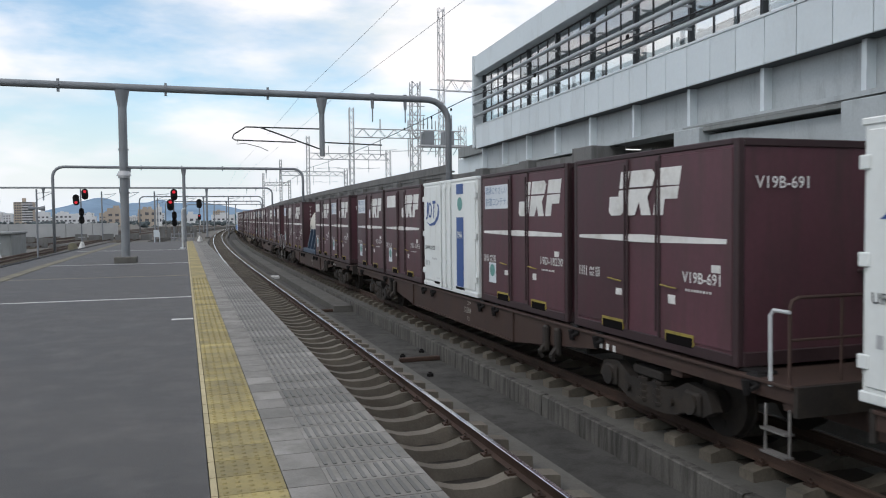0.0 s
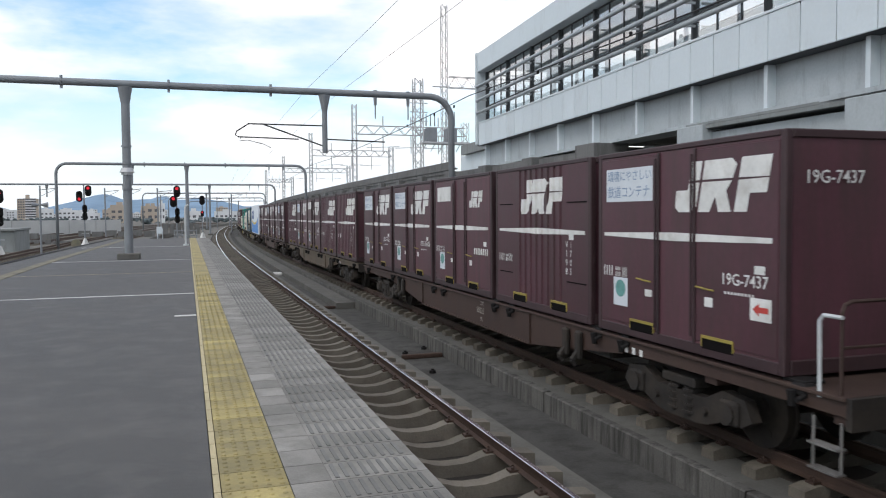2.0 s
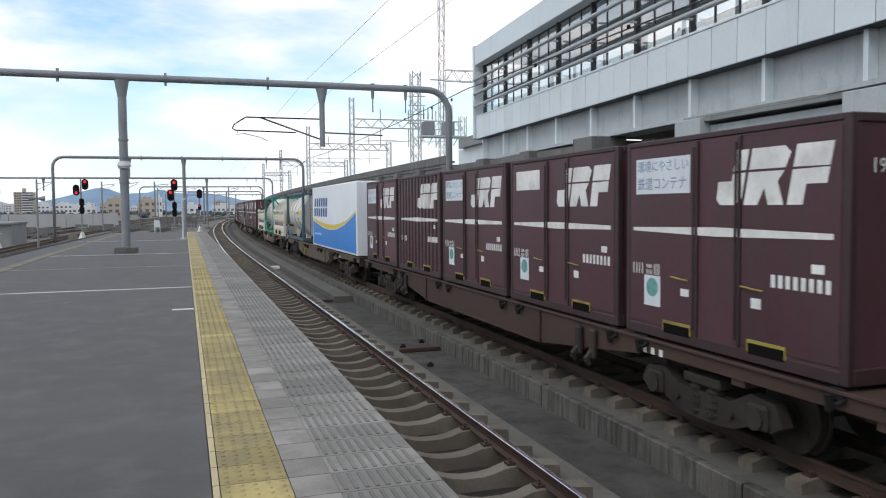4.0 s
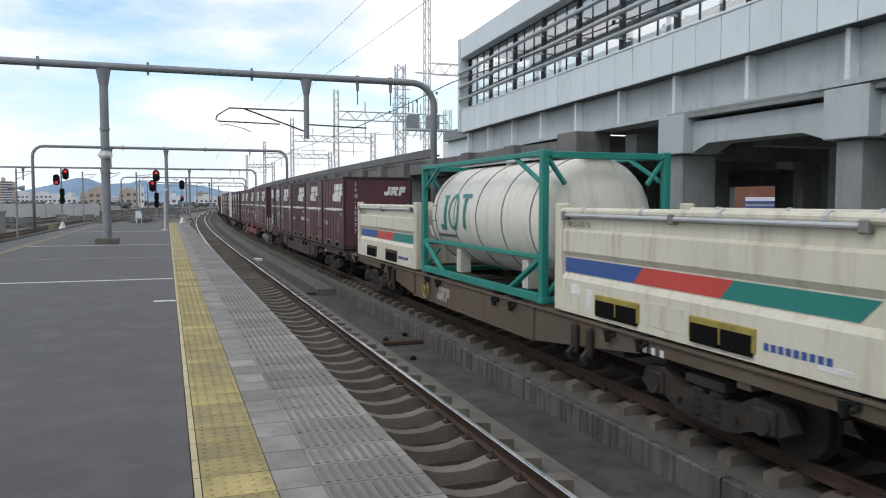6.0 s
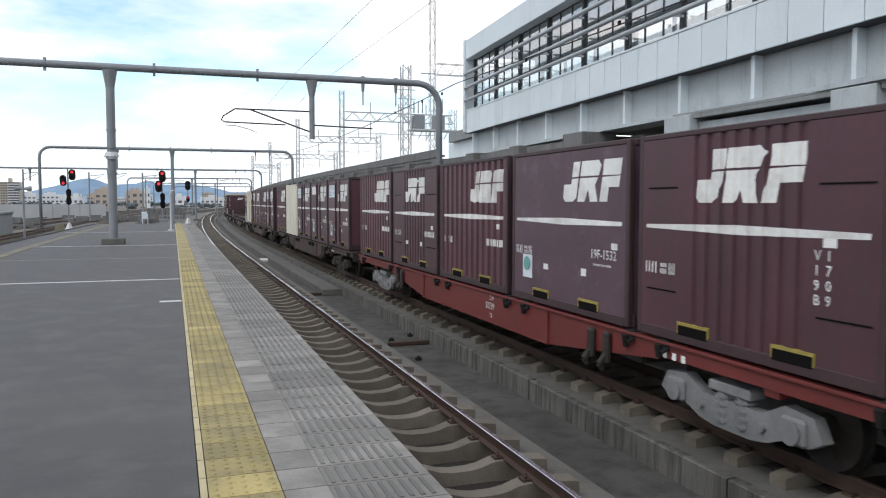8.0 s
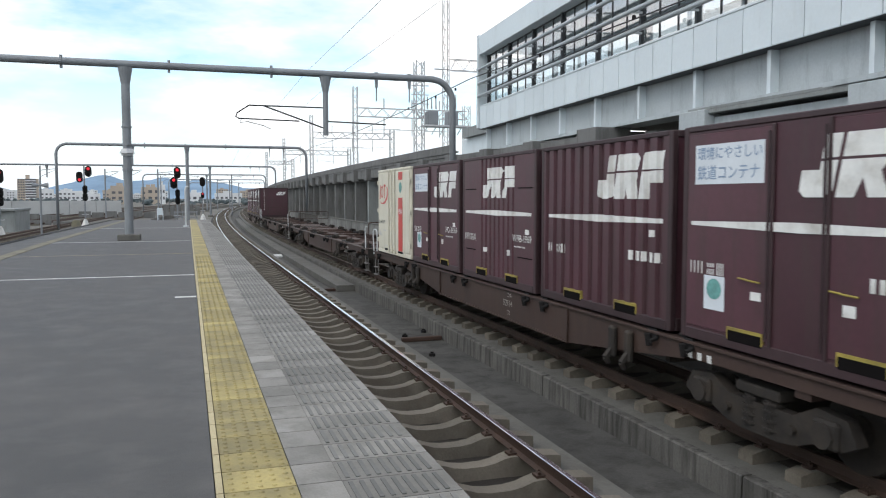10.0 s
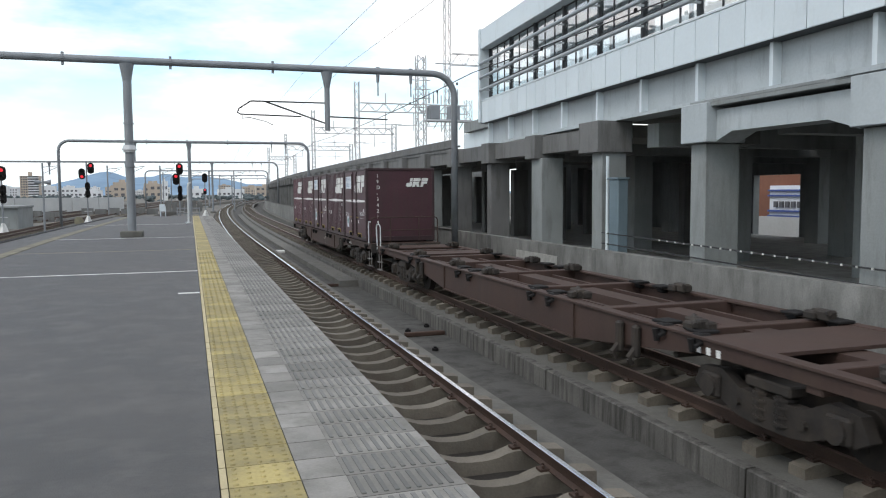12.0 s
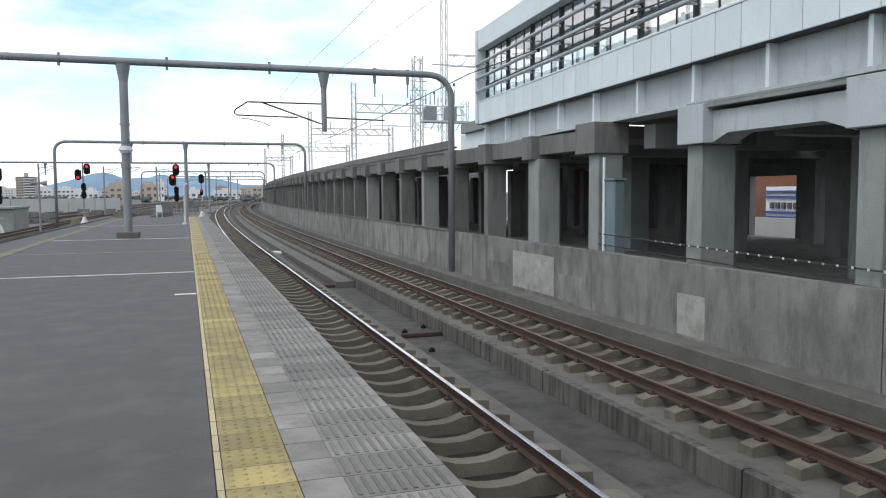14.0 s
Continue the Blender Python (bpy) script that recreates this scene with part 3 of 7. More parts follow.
def make_viaduct():
    # new pale section near the station building
    pale = thing("viaduct_bay", "pale grey concrete viaduct bay with haunched beams on square piers", "viaduct", kind="structure")
    y_piers = [11.5 - 5.26 * 3, 11.5 - 5.26 * 2, 11.5 - 5.26, 11.5, 16.76]
    for y in y_piers:
        for k, x in enumerate((PIER_X, PIER_X + 7.0, PIER_X + 14.0)):
            bm = bmesh.new()
            w, d = (0.60, 1.0) if k == 0 else (0.75, 0.9)
            box(bm, x, x + d, y - w, y, -2.25, 2.75, 0.02)
            part("pier", bm, M_PIER, pale)
        bm = bmesh.new()
        box(bm, PIER_X - 0.24, PIER_X + 0.9, y - 0.92, y + 0.10, 2.76, 3.70, 0.015)
        part("pier_cap", bm, M_GIRDER, pale)
    # haunched longitudinal beams
    for y0, y1 in zip(y_piers, y_piers[1:]):
        for k, x in enumerate((PIER_X + 0.05, PIER_X + 7.0)):
            bm = bmesh.new()
            a, b = y0 + 0.002, y1 - 0.682
            if k == 0:
                a, b = y0 + 0.102, y1 - 0.922
            prof = [(a, 3.52), (b, 3.52), (b, 2.78), (b - 0.55, 2.985), (a + 0.80, 2.985), (a, 2.74)]
            f = [[bm.verts.new((xx, yy, zz)) for yy, zz in prof] for xx in (x, x + 0.7)]
            for i in range(6):
                bm.faces.new((f[0][i], f[0][(i + 1) % 6], f[1][(i + 1) % 6], f[1][i]))
            bm.faces.new(f[0])
            bm.faces.new(list(reversed(f[1])))
            part("haunched_beam", bm, M_GIRDER if k == 0 else M_PIER, pale)
    # cross beams and deck soffit
    for y in y_piers:
        bm = bmesh.new()
        box(bm, PIER_X + 1.152, PIER_X + 1.6, y - 0.6, y - 0.08, 2.75, 3.55)
        part("cross_beam", bm, M_PIER_DARK, pale)
    bm = bmesh.new()
    box(bm, PIER_X + 0.9, PIER_X + 18, -7.0, 22.2, 3.765, 4.05)
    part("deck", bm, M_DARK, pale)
    bm = bmesh.new()
    box(bm, PIER_X - 0.14, PIER_X + 0.88, y_piers[0], 16.62, 3.703, 3.762)
    for ya, yb in zip(y_piers, y_piers[1:]):
        box(bm, PIER_X - 0.14, PIER_X + 0.7, ya + 0.11, yb - 0.93, 3.60, 3.70, 0.01)
    part("beam_lip", bm, M_PIER, pale)
    # old dark section
    old = thing("viaduct", "old dark weathered concrete railway viaduct on many piers", "viaduct", kind="structure")
    ys = [21.82, 26.37, 30.9] + [30.9 + 4.62 * i for i in range(1, 46)]
    for i, y in enumerate(ys):
        px, py, a = bend(PIER_X, y)
        for k, x in enumerate((PIER_X, PIER_X + 5.0, PIER_X + 9.5)):
            if k and (y > 120 or i < 2):
                continue
            bm = bmesh.new()
            w = 0.62 if i == 0 else 0.9 if i == 1 else 0.46
            rod_z = 2.8
            box(bm, 0, 0.85, -w, 0, -2.25, rod_z, 0.02)
            part("pier", bm, M_PIER if (k == 0 and i in (0, 1, 4, 7)) else M_PIER_DARK, old, at=at_line(x, y))
        bm = bmesh.new()
        box(bm, -0.22, 1.0, -0.72, 0.12 if i else 0.5, 2.78, 3.62 if i else 3.74, 0.02)
        part("pier_cap", bm, M_PIER_DARK, old, at=at_line(PIER_X, y))
    bm = bmesh.new()
    sweep(bm, rect(PIER_X + 0.1, PIER_X + 0.8, 2.95, 3.55), 21.9, 245)
    part("edge_beam", bm, M_PIER_DARK, old)
    bm = bmesh.new()
    sweep(bm, rect(PIER_X + 0.802, PIER_X + 11, 3.3, 3.7), 21.9, 245)
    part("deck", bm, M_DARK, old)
    bm = bmesh.new()
    sweep(bm, rect(PIER_X + 0.0, PIER_X + 0.25, 3.72, 3.80), 35, 245)
    sweep(bm, rect(PIER_X + 0.05, PIER_X + 0.20, 3.553, 4.12), 35.3, 245)
    part("deck_parapet", bm, M_PIER_DARK, old)
    # rows of inner piers and the closing wall far under the deck, with a way through it
    under = thing("viaduct_undercroft", "dark undercroft with rows of concrete piers and a gap to the street", "undercroft", kind="structure")
    for y in (0.5, 6.0, 11.8, 17.0, 23.0, 29.0, 40.5, 46.0, 52.0):
        for x in (17.5, 22.5, 27.0):
            bm = bmesh.new()
            box(bm, x, x + 0.85, y - 0.8, y, -2.25, 3.3)
            part("inner_pier", bm, M_PIER, under)
    for y in (4.0, 9.0, 14.5, 20.0, 25.0, 31.0):
        bm = bmesh.new()
        box(bm, 13.2, 30.0, y, y + 0.6, 2.9, 3.6)
        part("inner_beam", bm, M_PIER, under)
    bm = bmesh.new()
    box(bm, 30.0, 30.4, 26.5, 32.6, -2.25, 4.2)
    # stretch out of view, kept low only to let light in under the deck
    box(bm, 30.0, 30.4, -10, 26.498, -2.25, -0.3)
    box(bm, 30.0, 30.4, 36.1, 42.3, -2.25, 4.2)
    box(bm, 30.0, 30.4, 43.2, 60, -2.25, 4.2)
    box(bm, 30.0, 30.4, 32.6, 36.1, 2.42, 4.2)
    box(bm, 30.0, 30.4, 42.3, 43.2, 2.6, 4.2)
    part("rear_wall", bm, M_PIER, under)
    bm = bmesh.new()
    box(bm, 24.0, 24.3, 60, 130, -2.25, 4.0)
    part("rear_wall", bm, M_PIER, under)
    bm = bmesh.new()
    box(bm, 23.2, 30.4, 21.9, 62, 3.72, 4.05)
    box(bm, 12.9, 30.4, -10, 22.2, 4.052, 4.3)
    part("upper_deck", bm, M_PIER_DARK, under)
    # floor given the pale patch concrete to bounce light up under the deck
    bm = bmesh.new()
    sweep(bm, rect(11.2, 30.0, -1.05, -0.85), -12, 130)
    part("undercroft_floor", bm, M_WALL_PALE, under)
    # street seen through the gap
    st = thing("street_building", "brick building with a striped blue and white front beyond the viaduct", "building")
    bm = bmesh.new()
    box(bm, 44, 50, 50.0, 64, -2.3, 7.5)
    box(bm, 44, 50, 40.0, 49.998, -2.3, 1.85)
    part("brick_wall", bm, M_BRICK_FAR, st)
    for k in (0, 1, 2, 5, 6):
        bm = bmesh.new()
        box(bm, 43.7, 43.9, 44.5, 50.95, -0.90 + 0.40 * k, -0.76 + 0.40 * k)
        part("blue_stripe", bm, M_BUSBLUE, st)
    for k in range(9):
        bm = bmesh.new()
        box(bm, 43.7, 43.9, 45.0 + 0.62 * k, 45.32 + 0.62 * k, 0.24, 0.72)
        part("dark_bar", bm, M_APT_WIN, st)
    bm = bmesh.new()
    box(bm, 43.92, 43.98, 44.5, 50.95, -1.0, 1.95)
    part("white_front", bm, M_BUSWHITE, st)
    bm = bmesh.new()
    box(bm, 38.0, 38.2, 38, 45.4, -2.3, -0.22)
    part("low_wall", bm, M_FARWALL, st)
    # safety rail with pale clips strung between the front piers
    for z in (-0.32, 0.0):
        bm = bmesh.new()
        rod(bm, (11.9, -6, z - 0.2), (11.9, 21, z + 0.34), 0.018, 6)
        thing("safety_rope", "dark safety line strung between the front piers", "line", bm=bm, mat=M_WIRE)
    bm = bmesh.new()
    y = 6.0
    while y < 18:
        box(bm, 11.86, 11.885, y, y + 0.04, -0.102 + 0.02 * y, -0.055 + 0.02 * y)
        y += 0.36
    tagged(thing("line_clips", "small white clips along the safety line", "clips", bm=bm, mat=M_LINE), kind="stuff")
    # downpipe and cabinet on the first dark pier
    bm = bmesh.new()
    rod(bm, (11.92, 20.72, -0.85), (11.92, 20.72, 2.64), 0.05, 8)
    thing("downpipe", "pale plastic downpipe clipped beside the pier", "pipe", bm=bm, mat=M_PANEL)
    bm = bmesh.new()
    box(bm, 11.90, 12.25, 20.08, 20.60, -0.85, 1.94, 0.03)
    box(bm, 11.86, 12.28, 20.04, 20.64, 1.94, 2.0, 0.01)
    thing("steel_casing", "blue-grey steel casing fixed beside the pier", "cabinet", bm=bm, mat=M_CASING)


make_viaduct()


def make_station_building():
    """Built in its own axes: u runs along the face towards the camera from its far corner, v inwards, z up."""
    p0 = Vector((13.45, 34.6, 0))
    d = Vector((-1.45, -23.6, 0)).normalized()
    ang = math.degrees(math.atan2(d.y, d.x))
    root = thing("station_building", "long station building with white panels, ribbon windows and louvre tubes", "building", at=pose(p0.x, p0.y, 0, 0, 0, ang))
    # local x = u; the inside lies at +y of the turned frame
    LEN = 46.0
    bm = bmesh.new()
    box(bm, 0.25, LEN, 0.06, 0.5, 3.84, 4.79)
    part("girder", bm, M_GIRDER, root, "pale grey steel plate girder")
    for i in range(17):
        u = 0.49 + 2.853 * i
        bm = bmesh.new()
        box(bm, u + 0.12, u + 0.24, -0.16, 0.058, 3.84, 4.785)
        part("girder_rib", bm, M_PANEL, root)
    bm = bmesh.new()
    box(bm, 0.2, LEN, -0.22, 0.6, 3.74, 3.838)
    part("girder_flange", bm, M_GIRDER, root)
    bm = bmesh.new()
    box(bm, 0.0, LEN, -0.32, 0.5, 4.792, 4.86)
    part("soffit", bm, M_FRAME, root)
    # cladding panels, each a plate with its own joint
    bm = bmesh.new()
    box(bm, 0.008, 0.967, -0.36, -0.30, 4.80, 5.80, 0.006)
    panel = mesh_of(bm, "cladding_panel", M_PANEL)
    for i in range(46):
        part("cladding_panel", panel, None, root, at=pose(0.32 + i * 0.983, 0, 0))
    bm = bmesh.new()
    box(bm, 0.3, LEN, -0.298, 0.3, 4.865, 5.79)
    part("backing_wall", bm, M_FRAME, root)
    bm = bmesh.new()
    box(bm, 0.3, LEN, -0.38, 0.35, 5.805, 5.86)
    part("window_sill", bm, M_PANEL, root)
    # windows
    z0, z1 = 5.865, 8.2
    for i in range(17):
        u = 0.49 + 2.853 * i
        bm = bmesh.new()
        box(bm, u - 0.05, u + 0.05, -0.05, 0.10, z0, z1)
        part("window_post", bm, M_FRAME, root)
        if i < 16:
            for k in (1, 2):
                bm = bmesh.new()
                box(bm, u + 0.95 * k - 0.02, u + 0.95 * k + 0.02, 0.02, 0.07, z0, z1)
                part("mullion", bm, M_FRAME, root)
            for k in range(3):
                bm = bmesh.new()
                a = u + 0.10 + (0 if k == 0 else 0.95 * k - 0.10 + 0.026)
                b = u + (0.95 * (k + 1) - 0.026 if k < 2 else 2.853 - 0.10)
                box(bm, a, b, 0.04, 0.05, z0 + 0.06, z1 - 0.05)
                pn = part("pane", bm, M_GLASS, root)
                pn.visible_shadow = False
    for z in (z0 + 0.03, 6.62, z1 - 0.025):
        bm = bmesh.new()
        box(bm, 0.3, LEN, 0.022, 0.068, z - 0.022, z + 0.022)
        part("transom", bm, M_FRAME, root)
    for z in (6.30, 6.88, 7.52):
        bm = bmesh.new()
        rod(bm, (0.30, -0.44, z), (LEN, -0.44, z), 0.07, 10)
        part("louvre_tube", bm, M_LOUVRE, root, smooth=True)
    for i in range(17):
        u = 0.62 + 2.853 * i
        for z in (6.30, 6.88, 7.52):
            bm = bmesh.new()
            box(bm, u - 0.02, u + 0.02, -0.40, -0.051, z - 0.03, z + 0.03)
            part("louvre_bracket", bm, M_LOUVRE, root)
    # parapet and end fin
    bm = bmesh.new()
    box(bm, 0.3, LEN, -0.40, 0.3, 8.205, 9.1, 0.02)
    part("roof_parapet", bm, M_PANEL, root, "smooth white roof parapet")
    bm = bmesh.new()
    box(bm, 0.06, 0.29, -0.46, 0.1, 4.84, 9.14, 0.02)
    part("end_fin", bm, M_PANEL, root, "white vertical end fin")
    bm = bmesh.new()
    box(bm, 0.5, LEN, 0.302, 3.3, 9.0, 9.08)
    part("roof", bm, M_GIRDER, root)
    bm = bmesh.new()
    box(bm, 0.5, LEN, 0.52, 3.3, 4.862, 5.3)
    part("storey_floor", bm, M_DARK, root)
    # the far side is glazed between columns, so the sky shows through
    for i in range(17):
        u = 0.49 + 2.853 * i
        bm = bmesh.new()
        box(bm, u + 0.4, u + (0.52 if i % 3 else 0.9), 3.0, 3.1, 5.3, 7.85)
        part("inner_column", bm, M_PANEL, root)
    bm = bmesh.new()
    box(bm, 0.5, LEN, 2.98, 3.18, 7.85, 9.0)
    box(bm, 0.5, LEN, 2.98, 3.18, 5.3, 5.6)
    box(bm, 0.5, LEN, 3.02, 3.08, 7.0, 7.05)
    part("rear_wall", bm, M_PANEL, root)
    bm = bmesh.new()
    box(bm, 0.5, LEN, 0.302, 2.97, 8.3, 8.4)
    part("inner_ceiling", bm, M_PANEL, root)
    bm = bmesh.new()
    box(bm, -6.0, 0.19, 0.6, 3.0, 3.9, 4.75)
    part("annexe_base", bm, M_PANEL, root, "low white annexe wall")
    bm = bmesh.new()
    box(bm, -5.0, -0.01, 0.3, 3.0, 4.752, 5.25)
    part("annexe_top", bm, M_PIER, root)


make_station_building()


# ---- catenary gantries ----
def make_gantry(y, x_left, x_right, posts, hang, z_beam=6.5, base=-1.8, label="grey tubular steel catenary gantry spanning platform and tracks"):
    root = thing("catenary_gantry", label, "gantry", group="catenary gantries", at=at_line(0, y))
    r = 0.135
    bm = bmesh.new()
    pts = [(x_left, 0, z_beam)]
    bend_r = 0.95
    if x_left > -20:
        pts = [(x_left, 0, base)] + [(x_left, 0, z_beam - bend_r)] + [(x_left + bend_r * (1 - math.cos(a)), 0, z_beam - bend_r + bend_r * math.sin(a)) for a in (0.3, 0.6, 0.9, 1.2, 1.5)]
    pts += [(x_left + 1.3, 0, z_beam), (x_right - 1.3, 0, z_beam)]
    pts += [(x_right - bend_r * (1 - math.cos(a)), 0, z_beam - bend_r + bend_r * math.sin(a)) for a in (1.5, 1.2, 0.9, 0.6, 0.3)]
    pts += [(x_right, 0, z_beam - bend_r), (x_right, 0, base)]
    tube_path(bm, pts, r, 14)
    part("beam", bm, M_STEEL, root, smooth=True)
    for px, pz in posts:
        bm = bmesh.new()
        rod(bm, (px, 0, pz), (px, 0, z_beam - 0.1), 0.155, 16)
        rod(bm, (px, 0, z_beam - 0.75), (px, 0, z_beam - 0.12), 0.155, 16, 0.26)
        for z in (2.6, 3.55, 4.2):
            rod(bm, (px, 0, z), (px, 0, z + 0.06), 0.185, 16)
        part("post", bm, M_STEEL, root, smooth=False)
        bm = bmesh.new()
        box(bm, px - 0.40, px + 0.40, -0.42, 0.42, pz - 0.02, pz + 0.22, 0.03)
        part("plinth", bm, M_SLAB, root, "concrete plinth")
    for hx, hz0 in hang:
        bm = bmesh.new()
        rod(bm, (hx, 0, hz0), (hx, 0, z_beam - 0.1), 0.11, 12)
        rod(bm, (hx, 0, z_beam - 0.75), (hx, 0, z_beam - 0.12), 0.11, 12, 0.24)
        part("hanger", bm, M_STEEL, root)
    for cx in (-4.3, -0.6, 3.2):
        bm = bmesh.new()
        rod(bm, (cx, 0, z_beam), (cx + 0.05, 0, z_beam), 0.17, 14)
        box(bm, cx - 0.02, cx + 0.07, -0.05, 0.05, z_beam - 0.25, z_beam + 0.22)
        part("clamp", bm, M_STEEL, root)
    for cx in (7.45, 8.85):
        bm = bmesh.new()
        rod(bm, (cx, 0, z_beam + 0.16), (cx, 0, z_beam - 0.45), 0.085, 10, 0.06)
        rod(bm, (cx, 0, z_beam - 1.0), (cx, 0, z_beam - 0.45), 0.028, 8)
        part("insulator", bm, M_STEEL, root, "hanging insulator rod")
    return root


make_gantry(31.5, -26, 10.76, [(-2.12, 0.0)], [(5.35, 4.1)], z_beam=6.55)


def make_brackets(y, mirror_x=5.35):
    """Cantilever arms that carry the contact wires on both sides of a hanger."""
    root = thing("catenary_bracket", "thin dark cantilever bracket arms with insulators on the hanger", "bracket", at=at_line(0, y))
    bm = bmesh.new()
    rod(bm, (2.35, 0, 5.2), (5.24, 0, 5.2), 0.028, 8)
    part("upper_arm", bm, M_WIRE, root)
    bm = bmesh.new()
    rod(bm, (2.9, 0, 5.2), (5.24, 0, 4.4), 0.03, 8)
    part("stay", bm, M_WIRE, root)
    bm = bmesh.new()
    tube_path(bm, [(2.35, 0, 5.2), (1.9, 0, 4.9), (1.84, 0, 4.75), (1.95, 0, 4.68), (4.3, 0, 4.64)], 0.026, 8)
    part("registration_arm", bm, M_WIRE, root)
    bm = bmesh.new()
    tube_path(bm, [(2.05, 0, 4.66), (2.0, 0, 4.52), (2.3, 0, 4.56), (2.9, 0, 4.42), (3.2, 0, 4.28)], 0.014, 6)
    part("steady_arm", bm, M_WIRE, root)
    bm = bmesh.new()
    rod(bm, (5.46, 0, 4.66), (7.84, 0, 4.6), 0.028, 8)
    part("far_arm", bm, M_WIRE, root)


make_brackets(31.5)
make_gantry(80.0, -12.0, 11.1, [(-0.42, -1.42)], [(-5.4, 4.6)], z_beam=6.6)
make_gantry(128.0, -44.0, 11.4, [(1.3, -1.42)], [(-11.3, 4.4), (-22.0, 4.6)])
make_gantry(176.0, -14.0, 11.4, [(-1.0, -1.42)], [])
make_gantry(224.0, -14.0, 11.4, [(2.0, -1.42)], [])
make_gantry(272.0, -14.0, 11.4, [(2.0, -1.42)], [])


def make_wires():
    for x, z, y0, y1, r, sag, name, label in ((6.0, 6.62, -40, 176, 0.006, 0.25, "feeder_wire", "thin overhead feeder wire"), (4.66, 6.68, -40, 176, 0.005, 0.25, "feeder_wire", "thin overhead feeder wire"),
                               (11.75, 6.75, -40, 176, 0.022, 0.35, "feeder_cable", "black overhead feeder cable beside the building")):
        bm = bmesh.new()
        pts = []
        y = y0
        while y <= y1:
            k = ((y - 31.5) / 48.0) % 1.0
            pts.append(bent(x, y, z - sag * 4 * k * (1 - k)))
            y += 6
        tube_path(bm, pts, r, 5)
        thing(name, label, "wire", bm=bm, mat=M_WIRE)
    for y in (34, 37, 42, 25, 19):
        bm = bmesh.new()
        box(bm, 11.715, 11.785, y - 0.06, y + 0.06, 6.47, 6.60, 0.02)
        thing("cable_clip", "small dark clip on the overhead cable", "clip", bm=bm, mat=M_BLACK)


make_wires()


# ---- lattice masts on the viaduct ----
def lattice(bm, x0, x1, y0, y1, z0, z1, n, r=0.05):
    """Four corner bars with zigzag braces between z0 and z1."""
    cs = [(x0, y0), (x1, y0), (x1, y1), (x0, y1)]
    for x, y in cs:
        rod(bm, (x, y, z0), (x, y, z1), r, 5)
    for i in range(n):
        a, b = z0 + (z1 - z0) * i / n, z0 + (z1 - z0) * (i + 1) / n
        for k in range(4):
            (xa, ya), (xb, yb) = cs[k], cs[(k + 1) % 4]
            if i % 2:
                (xa, ya), (xb, yb) = (xb, yb), (xa, ya)
            rod(bm, (xa, ya, a), (xb, yb, b), r * 0.6, 4)


def lattice_beam(bm, x0, x1, y, z0, z1, n, r=0.045):
    for z in (z0, z1):
        for dy in (-0.2, 0.2):
            rod(bm, (x0, y + dy, z), (x1, y + dy, z), r, 5)
    for i in range(n):
        a, b = x0 + (x1 - x0) * i / n, x0 + (x1 - x0) * (i + 1) / n
        za, zb = (z0, z1) if i % 2 == 0 else (z1, z0)
        rod(bm, (a, y - 0.2, za), (b, y - 0.2, zb), r * 0.7, 4)
        rod(bm, (a, y + 0.2, za), (b, y + 0.2, zb), r * 0.7, 4)


